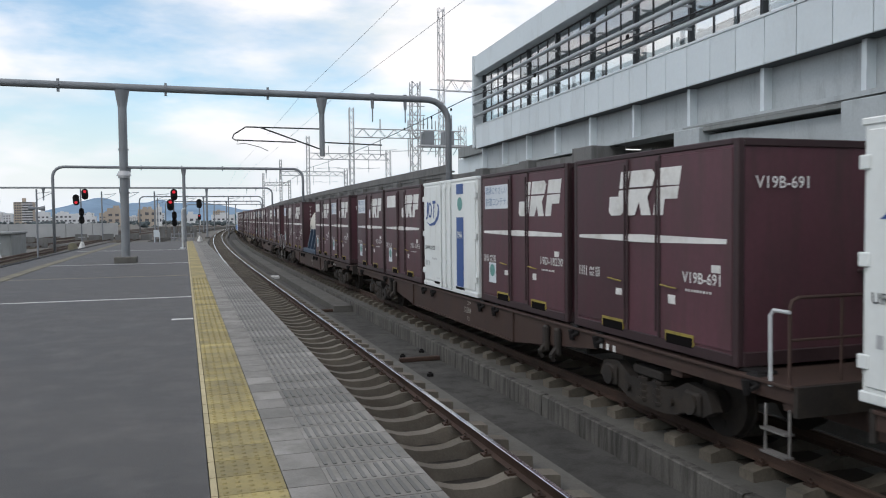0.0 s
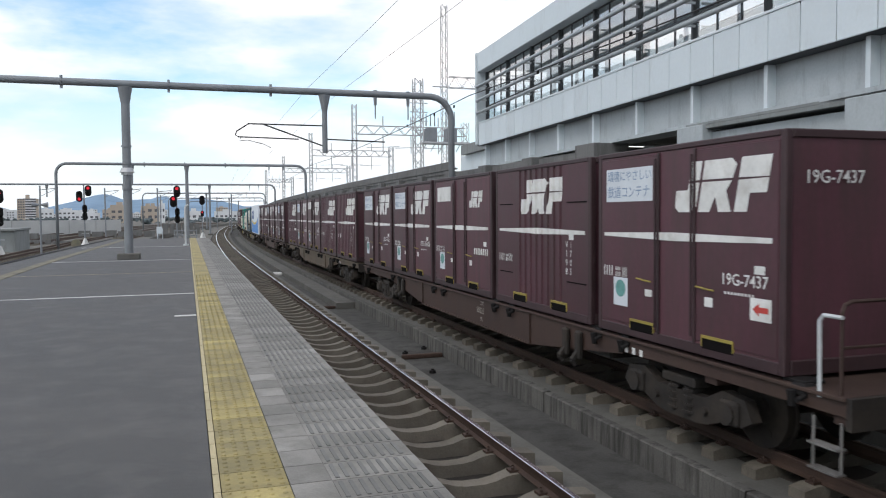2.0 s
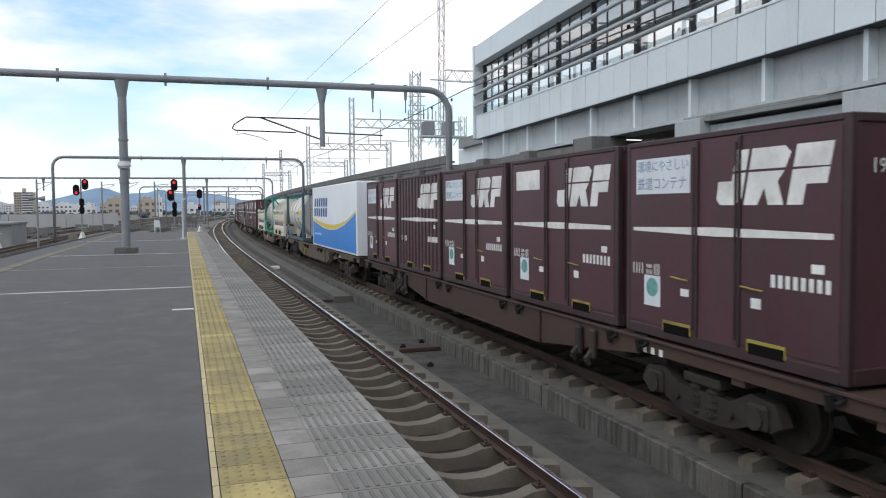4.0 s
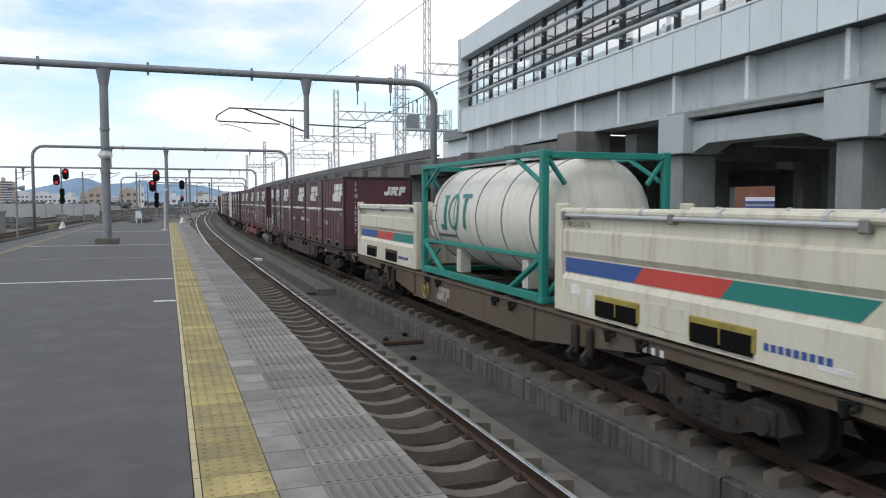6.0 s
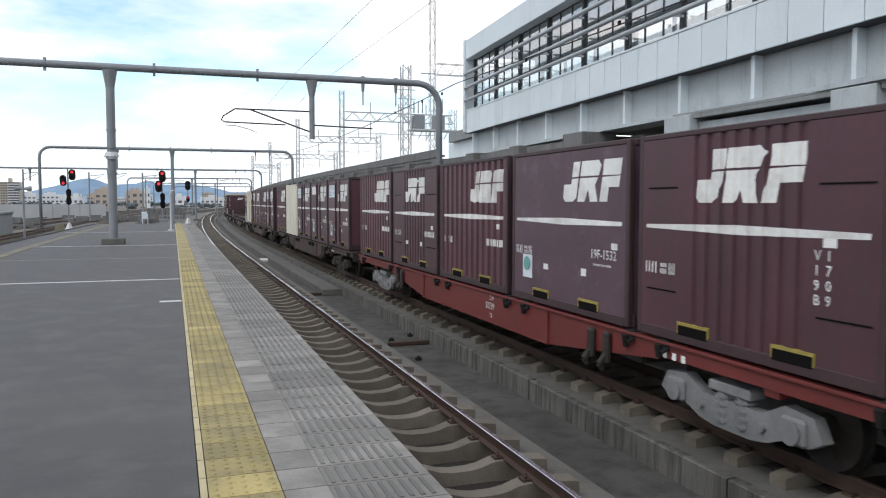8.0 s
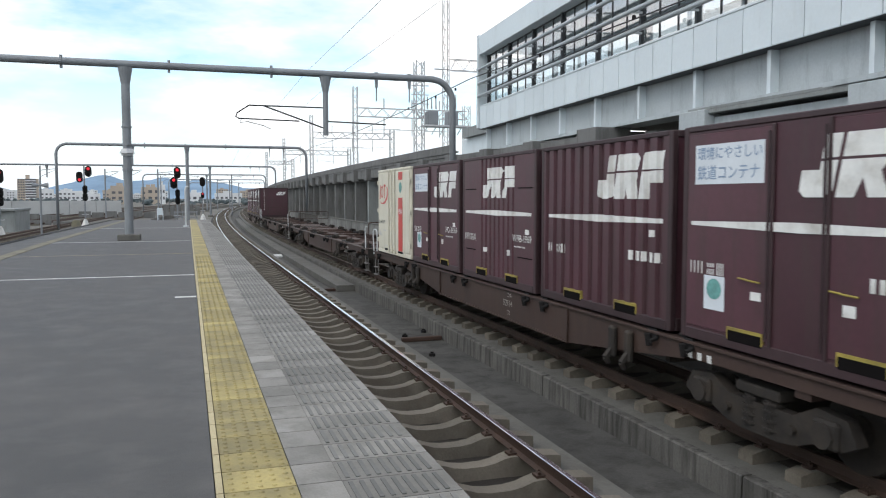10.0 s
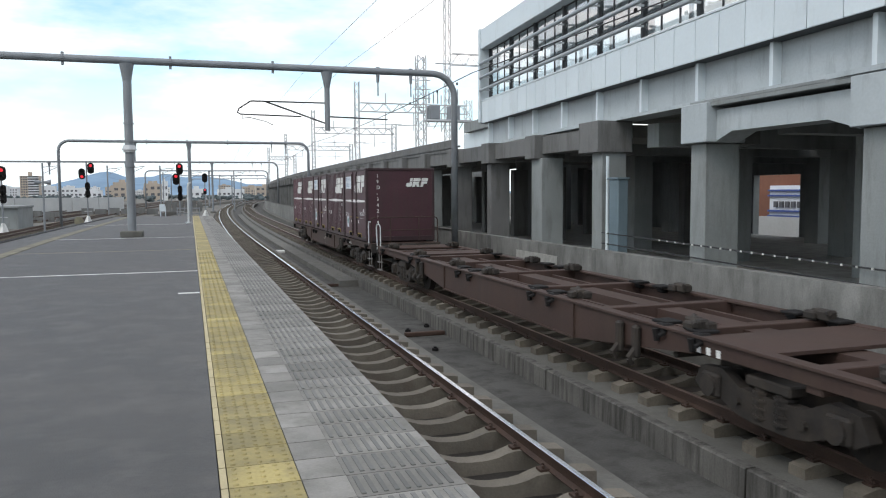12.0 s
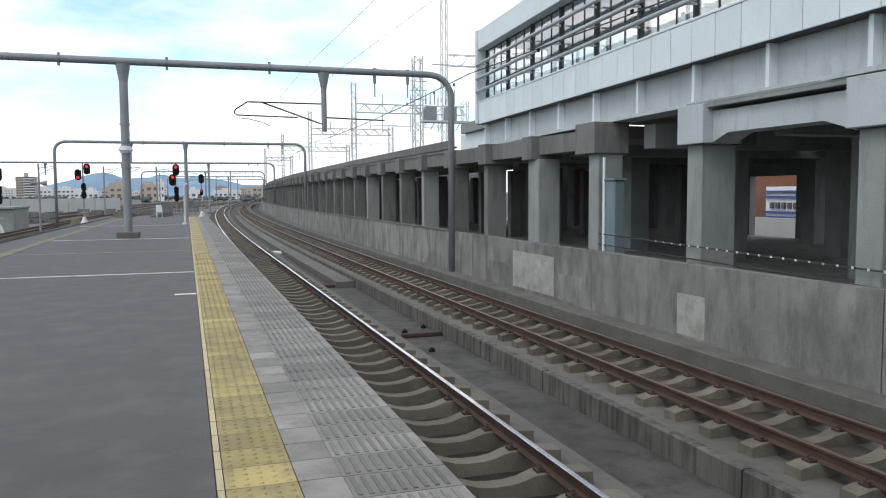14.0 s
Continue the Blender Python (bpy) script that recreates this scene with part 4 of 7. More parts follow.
def make_masts():
    for y, xl, xr, top, bz, label in ((55, 18.25, 26.0, 17.0, 11.4, "tall pale steel lattice mast with a side truss"), (72, 15.0, 26.0, 11.9, 9.6, "pale steel lattice portal on the viaduct"),
                                      (105, 15.9, 27.0, 12.6, 10.0, "pale steel lattice portal on the viaduct"), (150, 17.5, 30, 12.8, 10.2, "pale steel lattice portal on the viaduct"),
                                      (200, 19, 25.5, 13, 10.4, "pale steel lattice portal on the viaduct")):
        root = thing("lattice_mast", label, "mast", group="lattice masts")
        rr = 0.032 + (y - 55) * 0.0003
        bm = bmesh.new()
        hw = 0.20
        lattice(bm, xl - hw, xl + hw, y - hw, y + hw, 3.7, top, int((top - 3.7) / 0.55), rr)
        part("mast", bm, M_GALV, root)
        bm = bmesh.new()
        lattice_beam(bm, xl + 0.3, xr, y, bz - 0.45, bz + 0.35, 14, rr)
        part("truss", bm, M_GALV, root)
        if y != 55:
            bm = bmesh.new()
            lattice(bm, xr - 0.3, xr + 0.3, y - 0.3, y + 0.3, 3.7, bz + 0.9, 10, rr)
            part("mast", bm, M_GALV, root)
            bm = bmesh.new()
            for k in range(3):
                x = xl + (xr - xl) * (0.25 + 0.25 * k)
                rod(bm, (x, y, bz + 0.35), (x, y, bz + 1.3), 0.06, 6)
                rod(bm, (x, y, bz - 2.2), (x, y, bz - 0.45), 0.05, 6)
                rod(bm, (x - 1.6, y, bz - 1.7), (x + 1.6, y, bz - 1.55), 0.035, 5)
            part("dropper", bm, M_GALV, root)
        else:
            bm = bmesh.new()
            rod(bm, (xl - 0.9, y, 11.0), (xl + 0.3, y, 11.0), 0.05, 6)
            part("crossarm", bm, M_GALV, root)
    root = thing("transformer_mast", "steel mast carrying grey transformers on a platform", "mast", group="lattice masts")
    bm = bmesh.new()
    lattice(bm, 14.45, 15.0, 49.7, 50.3, 3.7, 10.6, 12, 0.045)
    part("mast", bm, M_GALV, root)
    bm = bmesh.new()
    box(bm, 15.0, 18.2, 49.5, 50.5, 6.3, 6.42)
    for k in range(6):
        rod(bm, (15.0 + 0.6 * k, 50, 5.8), (15.3 + 0.6 * k, 50, 6.3), 0.03, 5)
    part("stage", bm, M_GALV, root)
    for k, x in enumerate((15.6, 17.0)):
        bm = bmesh.new()
        box(bm, x - 0.36, x + 0.36, 49.6, 50.4, 6.42, 7.35, 0.05)
        for j in range(3):
            rod(bm, (x - 0.3 + 0.3 * j, 50, 7.5), (x - 0.3 + 0.3 * j, 50, 8.3 + 0.2 * k), 0.05, 8, 0.03)
        part("transformer", bm, M_STEEL, root)
    bm = bmesh.new()
    for k in range(4):
        rod(bm, (14.2, 50, 9.0 - k * 0.6), (15.4, 50, 9.0 - k * 0.6), 0.035, 5)
    part("crossarm", bm, M_GALV, root)


make_masts()
# ---- the freight train ----
CL, CW, CH = 3.72, 2.45, 2.5      # twelve-foot container
FACE = -CW / 2


def side_poly(bm, pts, x, prof=None, breaks=()):
    """A painted mark on the side that faces the platform: pts are (u, z), u from the far end of the box."""
    vs = [bm.verts.new((x - 0.004, CL / 2 - u, z)) for u, z in pts]
    f = bm.faces.new(vs)
    return f


def wrap(bm, prof, breaks, x):
    """Cuts flat marks at the folds of a ribbed side and lays them on it."""
    for b in breaks:
        bmesh.ops.bisect_plane(bm, geom=list(bm.verts) + list(bm.edges) + list(bm.faces), plane_co=(0, CL / 2 - b, 0), plane_no=(0, 1, 0))
    for v in bm.verts:
        v.co.x = x + prof(CL / 2 - v.co.y) - 0.004


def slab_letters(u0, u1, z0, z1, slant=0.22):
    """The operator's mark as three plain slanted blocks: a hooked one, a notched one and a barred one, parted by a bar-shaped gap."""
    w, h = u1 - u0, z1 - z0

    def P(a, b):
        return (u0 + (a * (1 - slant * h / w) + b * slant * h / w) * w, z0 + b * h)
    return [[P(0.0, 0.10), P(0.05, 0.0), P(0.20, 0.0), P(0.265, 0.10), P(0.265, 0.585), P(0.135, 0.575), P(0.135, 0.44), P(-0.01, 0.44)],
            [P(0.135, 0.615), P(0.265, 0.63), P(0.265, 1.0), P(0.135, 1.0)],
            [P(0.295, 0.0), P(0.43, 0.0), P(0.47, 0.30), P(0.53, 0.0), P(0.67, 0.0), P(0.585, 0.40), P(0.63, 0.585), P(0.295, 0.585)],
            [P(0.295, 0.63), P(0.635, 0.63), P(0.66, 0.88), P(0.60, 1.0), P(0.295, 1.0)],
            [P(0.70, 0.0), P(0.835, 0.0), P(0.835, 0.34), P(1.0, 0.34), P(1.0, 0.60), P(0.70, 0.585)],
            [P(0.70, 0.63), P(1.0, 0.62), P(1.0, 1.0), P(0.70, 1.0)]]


def stripe(u0, u1, z, t=0.085):
    um = (u0 + u1) / 2
    return [[(u0, z + 0.022), (u0, z - 0.022), (um, z - t * 0.62), (u1, z - 0.028), (u1, z + 0.028), (um, z + t * 0.62)]]


def bars(u0, u1, z0, z1, n, fill=0.7):
    """Writing that cannot be read, as plain upright bars."""
    w = (u1 - u0) / n
    return [[(u0 + w * i, z0), (u0 + w * (i + fill), z0), (u0 + w * (i + fill), z1), (u0 + w * i, z1)] for i in range(n)]


def quad(u0, u1, z0, z1):
    return [[(u0, z0), (u1, z0), (u1, z1), (u0, z1)]]


def flat(u):
    return 0.0


TEXTS = {}


def text_mesh(body, size, mat):
    key = (body, size, mat.name)
    if key not in TEXTS:
        cu = bpy.data.curves.new("lettering", "FONT")
        cu.body, cu.size, cu.align_x, cu.align_y = body, size, "LEFT", "BOTTOM"
        cu.space_line = 0.8
        cu.offset = size * 0.008
        cu.resolution_u = 2
        ob = bpy.data.objects.new("lettering", cu)
        scene.collection.objects.link(ob)
        bpy.context.view_layer.update()
        me = bpy.data.meshes.new_from_object(ob.evaluated_get(bpy.context.evaluated_depsgraph_get()))
        bpy.data.objects.remove(ob)
        bpy.data.curves.remove(cu)
        me.materials.clear()
        me.materials.append(mat)
        TEXTS[key] = me
    return TEXTS[key]


SIDE_TURN = Matrix(((0, 0, -1, 0), (-1, 0, 0, 0), (0, 1, 0, 0), (0, 0, 0, 1)))   # text plane onto the side that faces -x
END_TURN = Matrix(((1, 0, 0, 0), (0, 0, -1, 0), (0, 1, 0, 0), (0, 0, 0, 1)))     # text plane onto the end that faces -y


def letter(parent, body, u, z, size, mat, x=FACE, half=CL / 2, label="", end=False, x_end=0.0):
    me = text_mesh(body, size, mat)
    if end:
        m = Matrix.Translation((x_end, -half - 0.006, z)) @ END_TURN
    else:
        m = Matrix.Translation((x - 0.007, half - u, z)) @ SIDE_TURN
    return part("lettering", me, None, parent, label, at=m)


def mark(parent, polys, mat, prof=flat, breaks=(), name="marking", label="", x=FACE):
    bm = bmesh.new()
    for p in polys:
        side_poly(bm, p, x)
    if breaks:
        wrap(bm, prof, breaks, x)
    ob = part(name, bm, mat, parent, label)
    if name in ("small_print", "operator_mark", "serial_bars", "emblem"):
        if name != "emblem":
            ob["kind"] = "stuff"
    return ob


def ribbed(pitch, depth, u0, u1):
    """Side profile with trapezoid grooves between u0 and u1. Returns the function and its fold lines."""
    n = round((u1 - u0) / pitch)
    p = (u1 - u0) / n
    br = []
    for i in range(n):
        a = u0 + p * i
        br += [a + p * 0.16, a + p * 0.23, a + p * 0.58, a + p * 0.65]

    def prof(u):
        if u <= u0 or u >= u1:
            return 0.0
        k = ((u - u0) % p) / p
        if k < 0.16 or k > 0.65:
            return 0.0
        if k < 0.23:
            return depth * (k - 0.16) / 0.07
        if k <= 0.58:
            return depth
        return depth * (0.65 - k) / 0.07
    return prof, br


SHARED = {}


def shell_mesh(style):
    """The box of a container: posts, rails, sides, ends and roof in one skin."""
    if style in SHARED:
        return SHARED[style]
    skin = M_MAROON_WORN if style == "plain" else M_MAROON
    bm = bmesh.new()
    # core, a little inside the frame
    if style in ("door", "plain"):
        box(bm, -CW / 2 + 0.012, CW / 2 - 0.012, -CL / 2 + 0.02, CL / 2 - 0.02, 0.10, CH - 0.03)
    else:
        prof, br = ribbed(0.285, 0.050, 0.10, CL - 0.10) if style == "rib" else ribbed(0.22, 0.030, 1.06, CL - 0.85)
        us = sorted([0.02] + br + [CL - 0.02])
        front = [(FACE + 0.006 + prof(u), CL / 2 - u) for u in us]
        back = [(-x, y) for x, y in front]
        ring = front + list(reversed(back))
        lo = [bm.verts.new((x, y, 0.10)) for x, y in ring]
        hi = [bm.verts.new((x, y, CH - 0.03)) for x, y in ring]
        n = len(ring)
        for i in range(n):
            bm.faces.new((lo[i], lo[(i + 1) % n], hi[(i + 1) % n], hi[i]))
        bm.faces.new(hi)
        bm.faces.new(list(reversed(lo)))
    SHARED[style] = mesh_of(bm, "shell", skin)
    return SHARED[style]


def frame_mesh():
    if "frame" in SHARED:
        return SHARED["frame"]
    bm = bmesh.new()
    for sx in (-1, 1):
        for sy in (-1, 1):
            box(bm, sx * (CW / 2 - 0.09), sx * CW / 2, sy * (CL / 2 - 0.09), sy * CL / 2, 0.0, CH - 0.002, 0.012)
        box(bm, sx * (CW / 2 - 0.07), sx * (CW / 2 + 0.002), -CL / 2 + 0.09, CL / 2 - 0.09, 0.0, 0.13, 0.01)
        box(bm, sx * (CW / 2 - 0.07), sx * (CW / 2 + 0.004), -CL / 2 + 0.09, CL / 2 - 0.09, CH - 0.07, CH, 0.012)
    for sy in (-1, 1):
        box(bm, -CW / 2 + 0.09, CW / 2 - 0.09, sy * (CL / 2 - 0.07), sy * (CL / 2 + 0.002), 0.0, 0.16, 0.01)
        box(bm, -CW / 2 + 0.09, CW / 2 - 0.09, sy * (CL / 2 - 0.07), sy * (CL / 2 + 0.003), CH - 0.09, CH, 0.012)
    SHARED["frame"] = mesh_of(bm, "corner_frame", M_MAROON_TRIM)
    return SHARED["frame"]


def door_mesh():
    """Sliding side door: two leaves with rounded folds, locking posts and bars."""
    if "door_leaf" not in SHARED:
        leaves = []
        for u0, u1, dep in ((0.10, 1.49, 0.0), (1.54, 2.23, 0.012), (2.28, CL - 0.10, 0.0)):
            bm = bmesh.new()
            box(bm, FACE + 0.001 + dep, FACE + 0.014 + dep, CL / 2 - u1, CL / 2 - u0, 0.16, CH - 0.10, 0.008)
            leaves.append(mesh_of(bm, "door_leaf", M_MAROON))
        SHARED["door_leaf"] = leaves
        posts = []
        for u in (1.515, 2.255):
            bm = bmesh.new()
            box(bm, FACE - 0.018, FACE + 0.010, CL / 2 - u - 0.022, CL / 2 - u + 0.022, 0.12, CH - 0.08, 0.008)
            rod(bm, (FACE - 0.03, CL / 2 - u + 0.035, 0.2), (FACE - 0.03, CL / 2 - u + 0.035, CH - 0.15), 0.014, 6)
            posts.append(mesh_of(bm, "lock_post", M_MAROON_TRIM))
        SHARED["lock_post"] = posts
        hand = []
        for u in (1.05, 2.31):
            bm = bmesh.new()
            tube_path(bm, [(FACE - 0.028, CL / 2 - u, 0.80), (FACE - 0.034, CL / 2 - u - 0.12, 0.795), (FACE - 0.05, CL / 2 - u - 0.18, 0.79), (FACE - 0.034, CL / 2 - u - 0.34, 0.78)], 0.011, 6)
            hand.append(mesh_of(bm, "door_handle", M_YEL_FRAME))
        SHARED["door_handle"] = hand
    return SHARED["door_leaf"], SHARED["lock_post"], SHARED["door_handle"]


def fork_mesh(color):
    key = "fork" + color.name
    if key not in SHARED:
        bm = bmesh.new()
        x0, x1 = FACE - 0.012, FACE + 0.06
        ring = [(-0.28, 0.11), (-0.28, 0.245), (0.28, 0.245), (0.28, 0.11), (0.268, 0.11), (0.268, 0.21), (-0.268, 0.21), (-0.268, 0.11)]
        a = [bm.verts.new((x0, y, z)) for y, z in ring]
        b = [bm.verts.new((x1, y, z)) for y, z in ring]
        for i in range(8):
            bm.faces.new((a[i], a[(i + 1) % 8], b[(i + 1) % 8], b[i]))
        for i, j, k, l in ((0, 1, 6, 7), (1, 2, 5, 6), (2, 3, 4, 5)):
            bm.faces.new((a[i], a[j], a[k], a[l]))
        SHARED[key] = mesh_of(bm, "fork_pocket", color)
        # no hollow is cut: a black block gives the pocket's inner shade
        bm = bmesh.new()
        box(bm, FACE - 0.006, FACE + 0.02, -0.266, 0.266, 0.09, 0.208)
        SHARED["pocket_hole"] = mesh_of(bm, "pocket_opening", M_HOLE_SHADE)
    return SHARED[key], SHARED["pocket_hole"]


def maroon_container(style="door", code="", sign="slogan", small=False, end_code="", end_mark=False, vertical=False, globe=True, arrow=False, end_vertical=False, emblem_at=None):
    kinds = {"door": "maroon container with sliding side doors and white markings",
             "rib": "maroon container with deep vertical ribs and white markings",
             "soft": "maroon container with shallow ribs and white markings",
             "plain": "smooth maroon container with faded peeling paint and white markings"}
    lab = kinds[style]
    if small:
        lab = "maroon container with side doors, white plate and small emblem"
    root = thing("freight_container", lab, "container", group="containers on the train")
    part("shell", shell_mesh(style), None, root)
    part("corner_frame", frame_mesh(), None, root)
    fork, hole = fork_mesh(M_YEL_FRAME)
    for u in (1.14, 2.68):
        fp = part("fork_pocket", fork, None, root, "yellow fork pocket frame", at=pose(0, CL / 2 - u, 0))
        part("pocket_opening", hole, None, fp)
    prof, br = flat, ()
    if style == "door":
        leaf, post, handle = door_mesh()
        ds = [part("side_door", m, None, root) for m in leaf]
        for m, d in zip(post, ds):
            part("lock_post", m, None, d)
        for m, d in zip(handle, (ds[0], ds[2])):
            part("door_handle", m, None, d, "yellow-brown locking handle")
        xf = FACE
    elif style == "plain":
        xf = FACE + 0.012
    else:
        xf = FACE + 0.005
        prof, br = ribbed(0.285, 0.050, 0.10, CL - 0.10) if style == "rib" else ribbed(0.22, 0.030, 1.06, CL - 0.85)
        if style == "soft":
            for u0, u1 in ((0.22, 0.80), (CL - 0.76, CL - 0.14)):
                for z in (0.58, 1.83):
                    bm = bmesh.new()
                    box(bm, FACE - 0.004, FACE + 0.012, CL / 2 - u1, CL / 2 - u0, z, z + 0.018)
                    part("grab_slot", bm, M_HOLE_SHADE, root)
    # emblem, stripe, writing
    if style in ("door", "plain"):
        lu = (1.86, 3.54, 1.67, 2.26) if not small else (2.45, 3.25, 1.80, 2.14)
    elif style == "rib":
        lu = (1.86, 3.56, 1.65, 2.26)
    else:
        lu = (1.10, 2.80, 1.66, 2.25)
    if emblem_at:
        lu = (*emblem_at, lu[2], lu[3])
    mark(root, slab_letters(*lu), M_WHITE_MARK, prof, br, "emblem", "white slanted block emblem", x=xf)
    mark(root, stripe(0.18, CL - 0.18, 1.37), M_WHITE_MARK, prof, br, "stripe", "tapered white stripe", x=xf)
    if style == "door" and sign == "slogan":
        s = mark(root, quad(0.24, 1.39, 1.82, 2.27), M_SIGN, name="slogan_plate", label="pale blue-white slogan plate", x=xf)
        letter(s, "環境にやさしい", 0.28, 2.08, 0.155, M_BLUE_TEXT)
        letter(s, "鉄道コンテナ", 0.28, 1.85, 0.175, M_BLUE_TEXT)
    elif style == "door" and sign == "plain":
        mark(root, quad(0.28, 1.24, 1.96, 2.29), M_WHITE_MARK, name="plain_plate", label="plain white plate", x=xf)
    mark(root, bars(0.18, 0.45, 0.79, 0.93, 4, 0.36) + bars(0.49, 0.63, 0.79, 0.855, 4, 0.45) + bars(0.49, 0.63, 0.875, 0.92, 3, 0.6) + bars(0.66, 0.80, 0.79, 0.93, 4, 0.42), M_WHITE_MARK, prof, br, "operator_mark", x=xf)
    if globe and style in ("door", "plain"):
        g = mark(root, quad(0.44, 0.80, 0.39, 0.78), M_SIGN, name="sticker", label="pale sticker with a green globe", x=xf)
        bm = bmesh.new()
        ring = [(0.62 + 0.13 * math.cos(a), 0.63 + 0.12 * math.sin(a)) for a in [i * math.pi / 7 for i in range(14)]]
        bm.faces.new([bm.verts.new((FACE - 0.007, CL / 2 - u, z)) for u, z in ring])
        part("globe", bm, M_GREENISH, g)
    for q in ((quad(3.02, 3.18, 1.25, 1.34) if style == "soft" else quad(3.20, 3.36, 1.16, 1.25)) if vertical else quad(3.28, 3.44, 1.01, 1.10), *(() if vertical else (quad(2.45, 2.60, 0.58, 0.69), quad(1.22, 1.38, 0.58, 0.67)))):
        mark(root, q, M_WHITE_MARK, prof, br, "data_plate", x=xf)
    if arrow:
        a = mark(root, quad(3.22, 3.54, 0.52, 0.76), M_WHITE_MARK, name="arrow_plate", label="white plate with a red arrow", x=xf)
        bm = bmesh.new()
        bm.faces.new([bm.verts.new((FACE - 0.008, CL / 2 - u, z)) for u, z in ((3.26, 0.64), (3.36, 0.71), (3.36, 0.67), (3.50, 0.67), (3.50, 0.61), (3.36, 0.61), (3.36, 0.57))])
        part("arrow", bm, M_LOGO_RED, a)
    if code and not vertical:
        letter(root, code, 2.74, 0.83, 0.185, M_WHITE_MARK)
        mark(root, bars(2.8, 3.3, 0.76, 0.79, 9, 0.6), M_WHITE_MARK, name="small_print", x=xf)
    elif code:
        pre, num = code.split("-") if "-" in code else ("", code)
        u0, u1, z0, a, b = (2.92, 3.06, 1.24, 0.14, 0.14) if style == "soft" else (2.62, 2.92, 1.06, 0.125, 0.135)
        for i, ch in enumerate(pre):
            letter(root, ch, u0, z0 - a * (i + 1), a, M_WHITE_MARK, x=xf)
        for i, ch in enumerate(num):
            letter(root, ch, u1, z0 - b * (i + 1), b, M_WHITE_MARK, x=xf)
    else:
        mark(root, bars(2.74, 3.56, 0.83, 0.96, 8, 0.6), M_WHITE_MARK, prof, br, "serial_bars", x=xf)
    if end_code:
        if end_vertical:
            for i, ch in enumerate(end_code):
                letter(root, ch, 0, 2.15 - 0.20 * i, 0.17, M_WHITE_MARK, end=True, x_end=-0.85)
        else:
            letter(root, end_code, 0, 1.92, 0.19, M_WHITE_MARK, end=True, x_end=-1.0)
    if end_code and not end_mark:
        bm = bmesh.new()
        box(bm, 0.42, 0.98, -CL / 2 - 0.035, -CL / 2 - 0.004, 0.99, 1.03, 0.006)
        box(bm, 0.56, 0.80, -CL / 2 - 0.028, -CL / 2 - 0.004, 0.70, 0.92, 0.006)
        part("end_latch", bm, M_MAROON_TRIM, root, "latch bar on the container end")
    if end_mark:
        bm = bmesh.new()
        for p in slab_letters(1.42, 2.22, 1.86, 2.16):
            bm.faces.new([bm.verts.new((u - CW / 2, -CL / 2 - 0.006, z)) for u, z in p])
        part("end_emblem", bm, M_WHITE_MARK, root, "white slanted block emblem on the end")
    return root


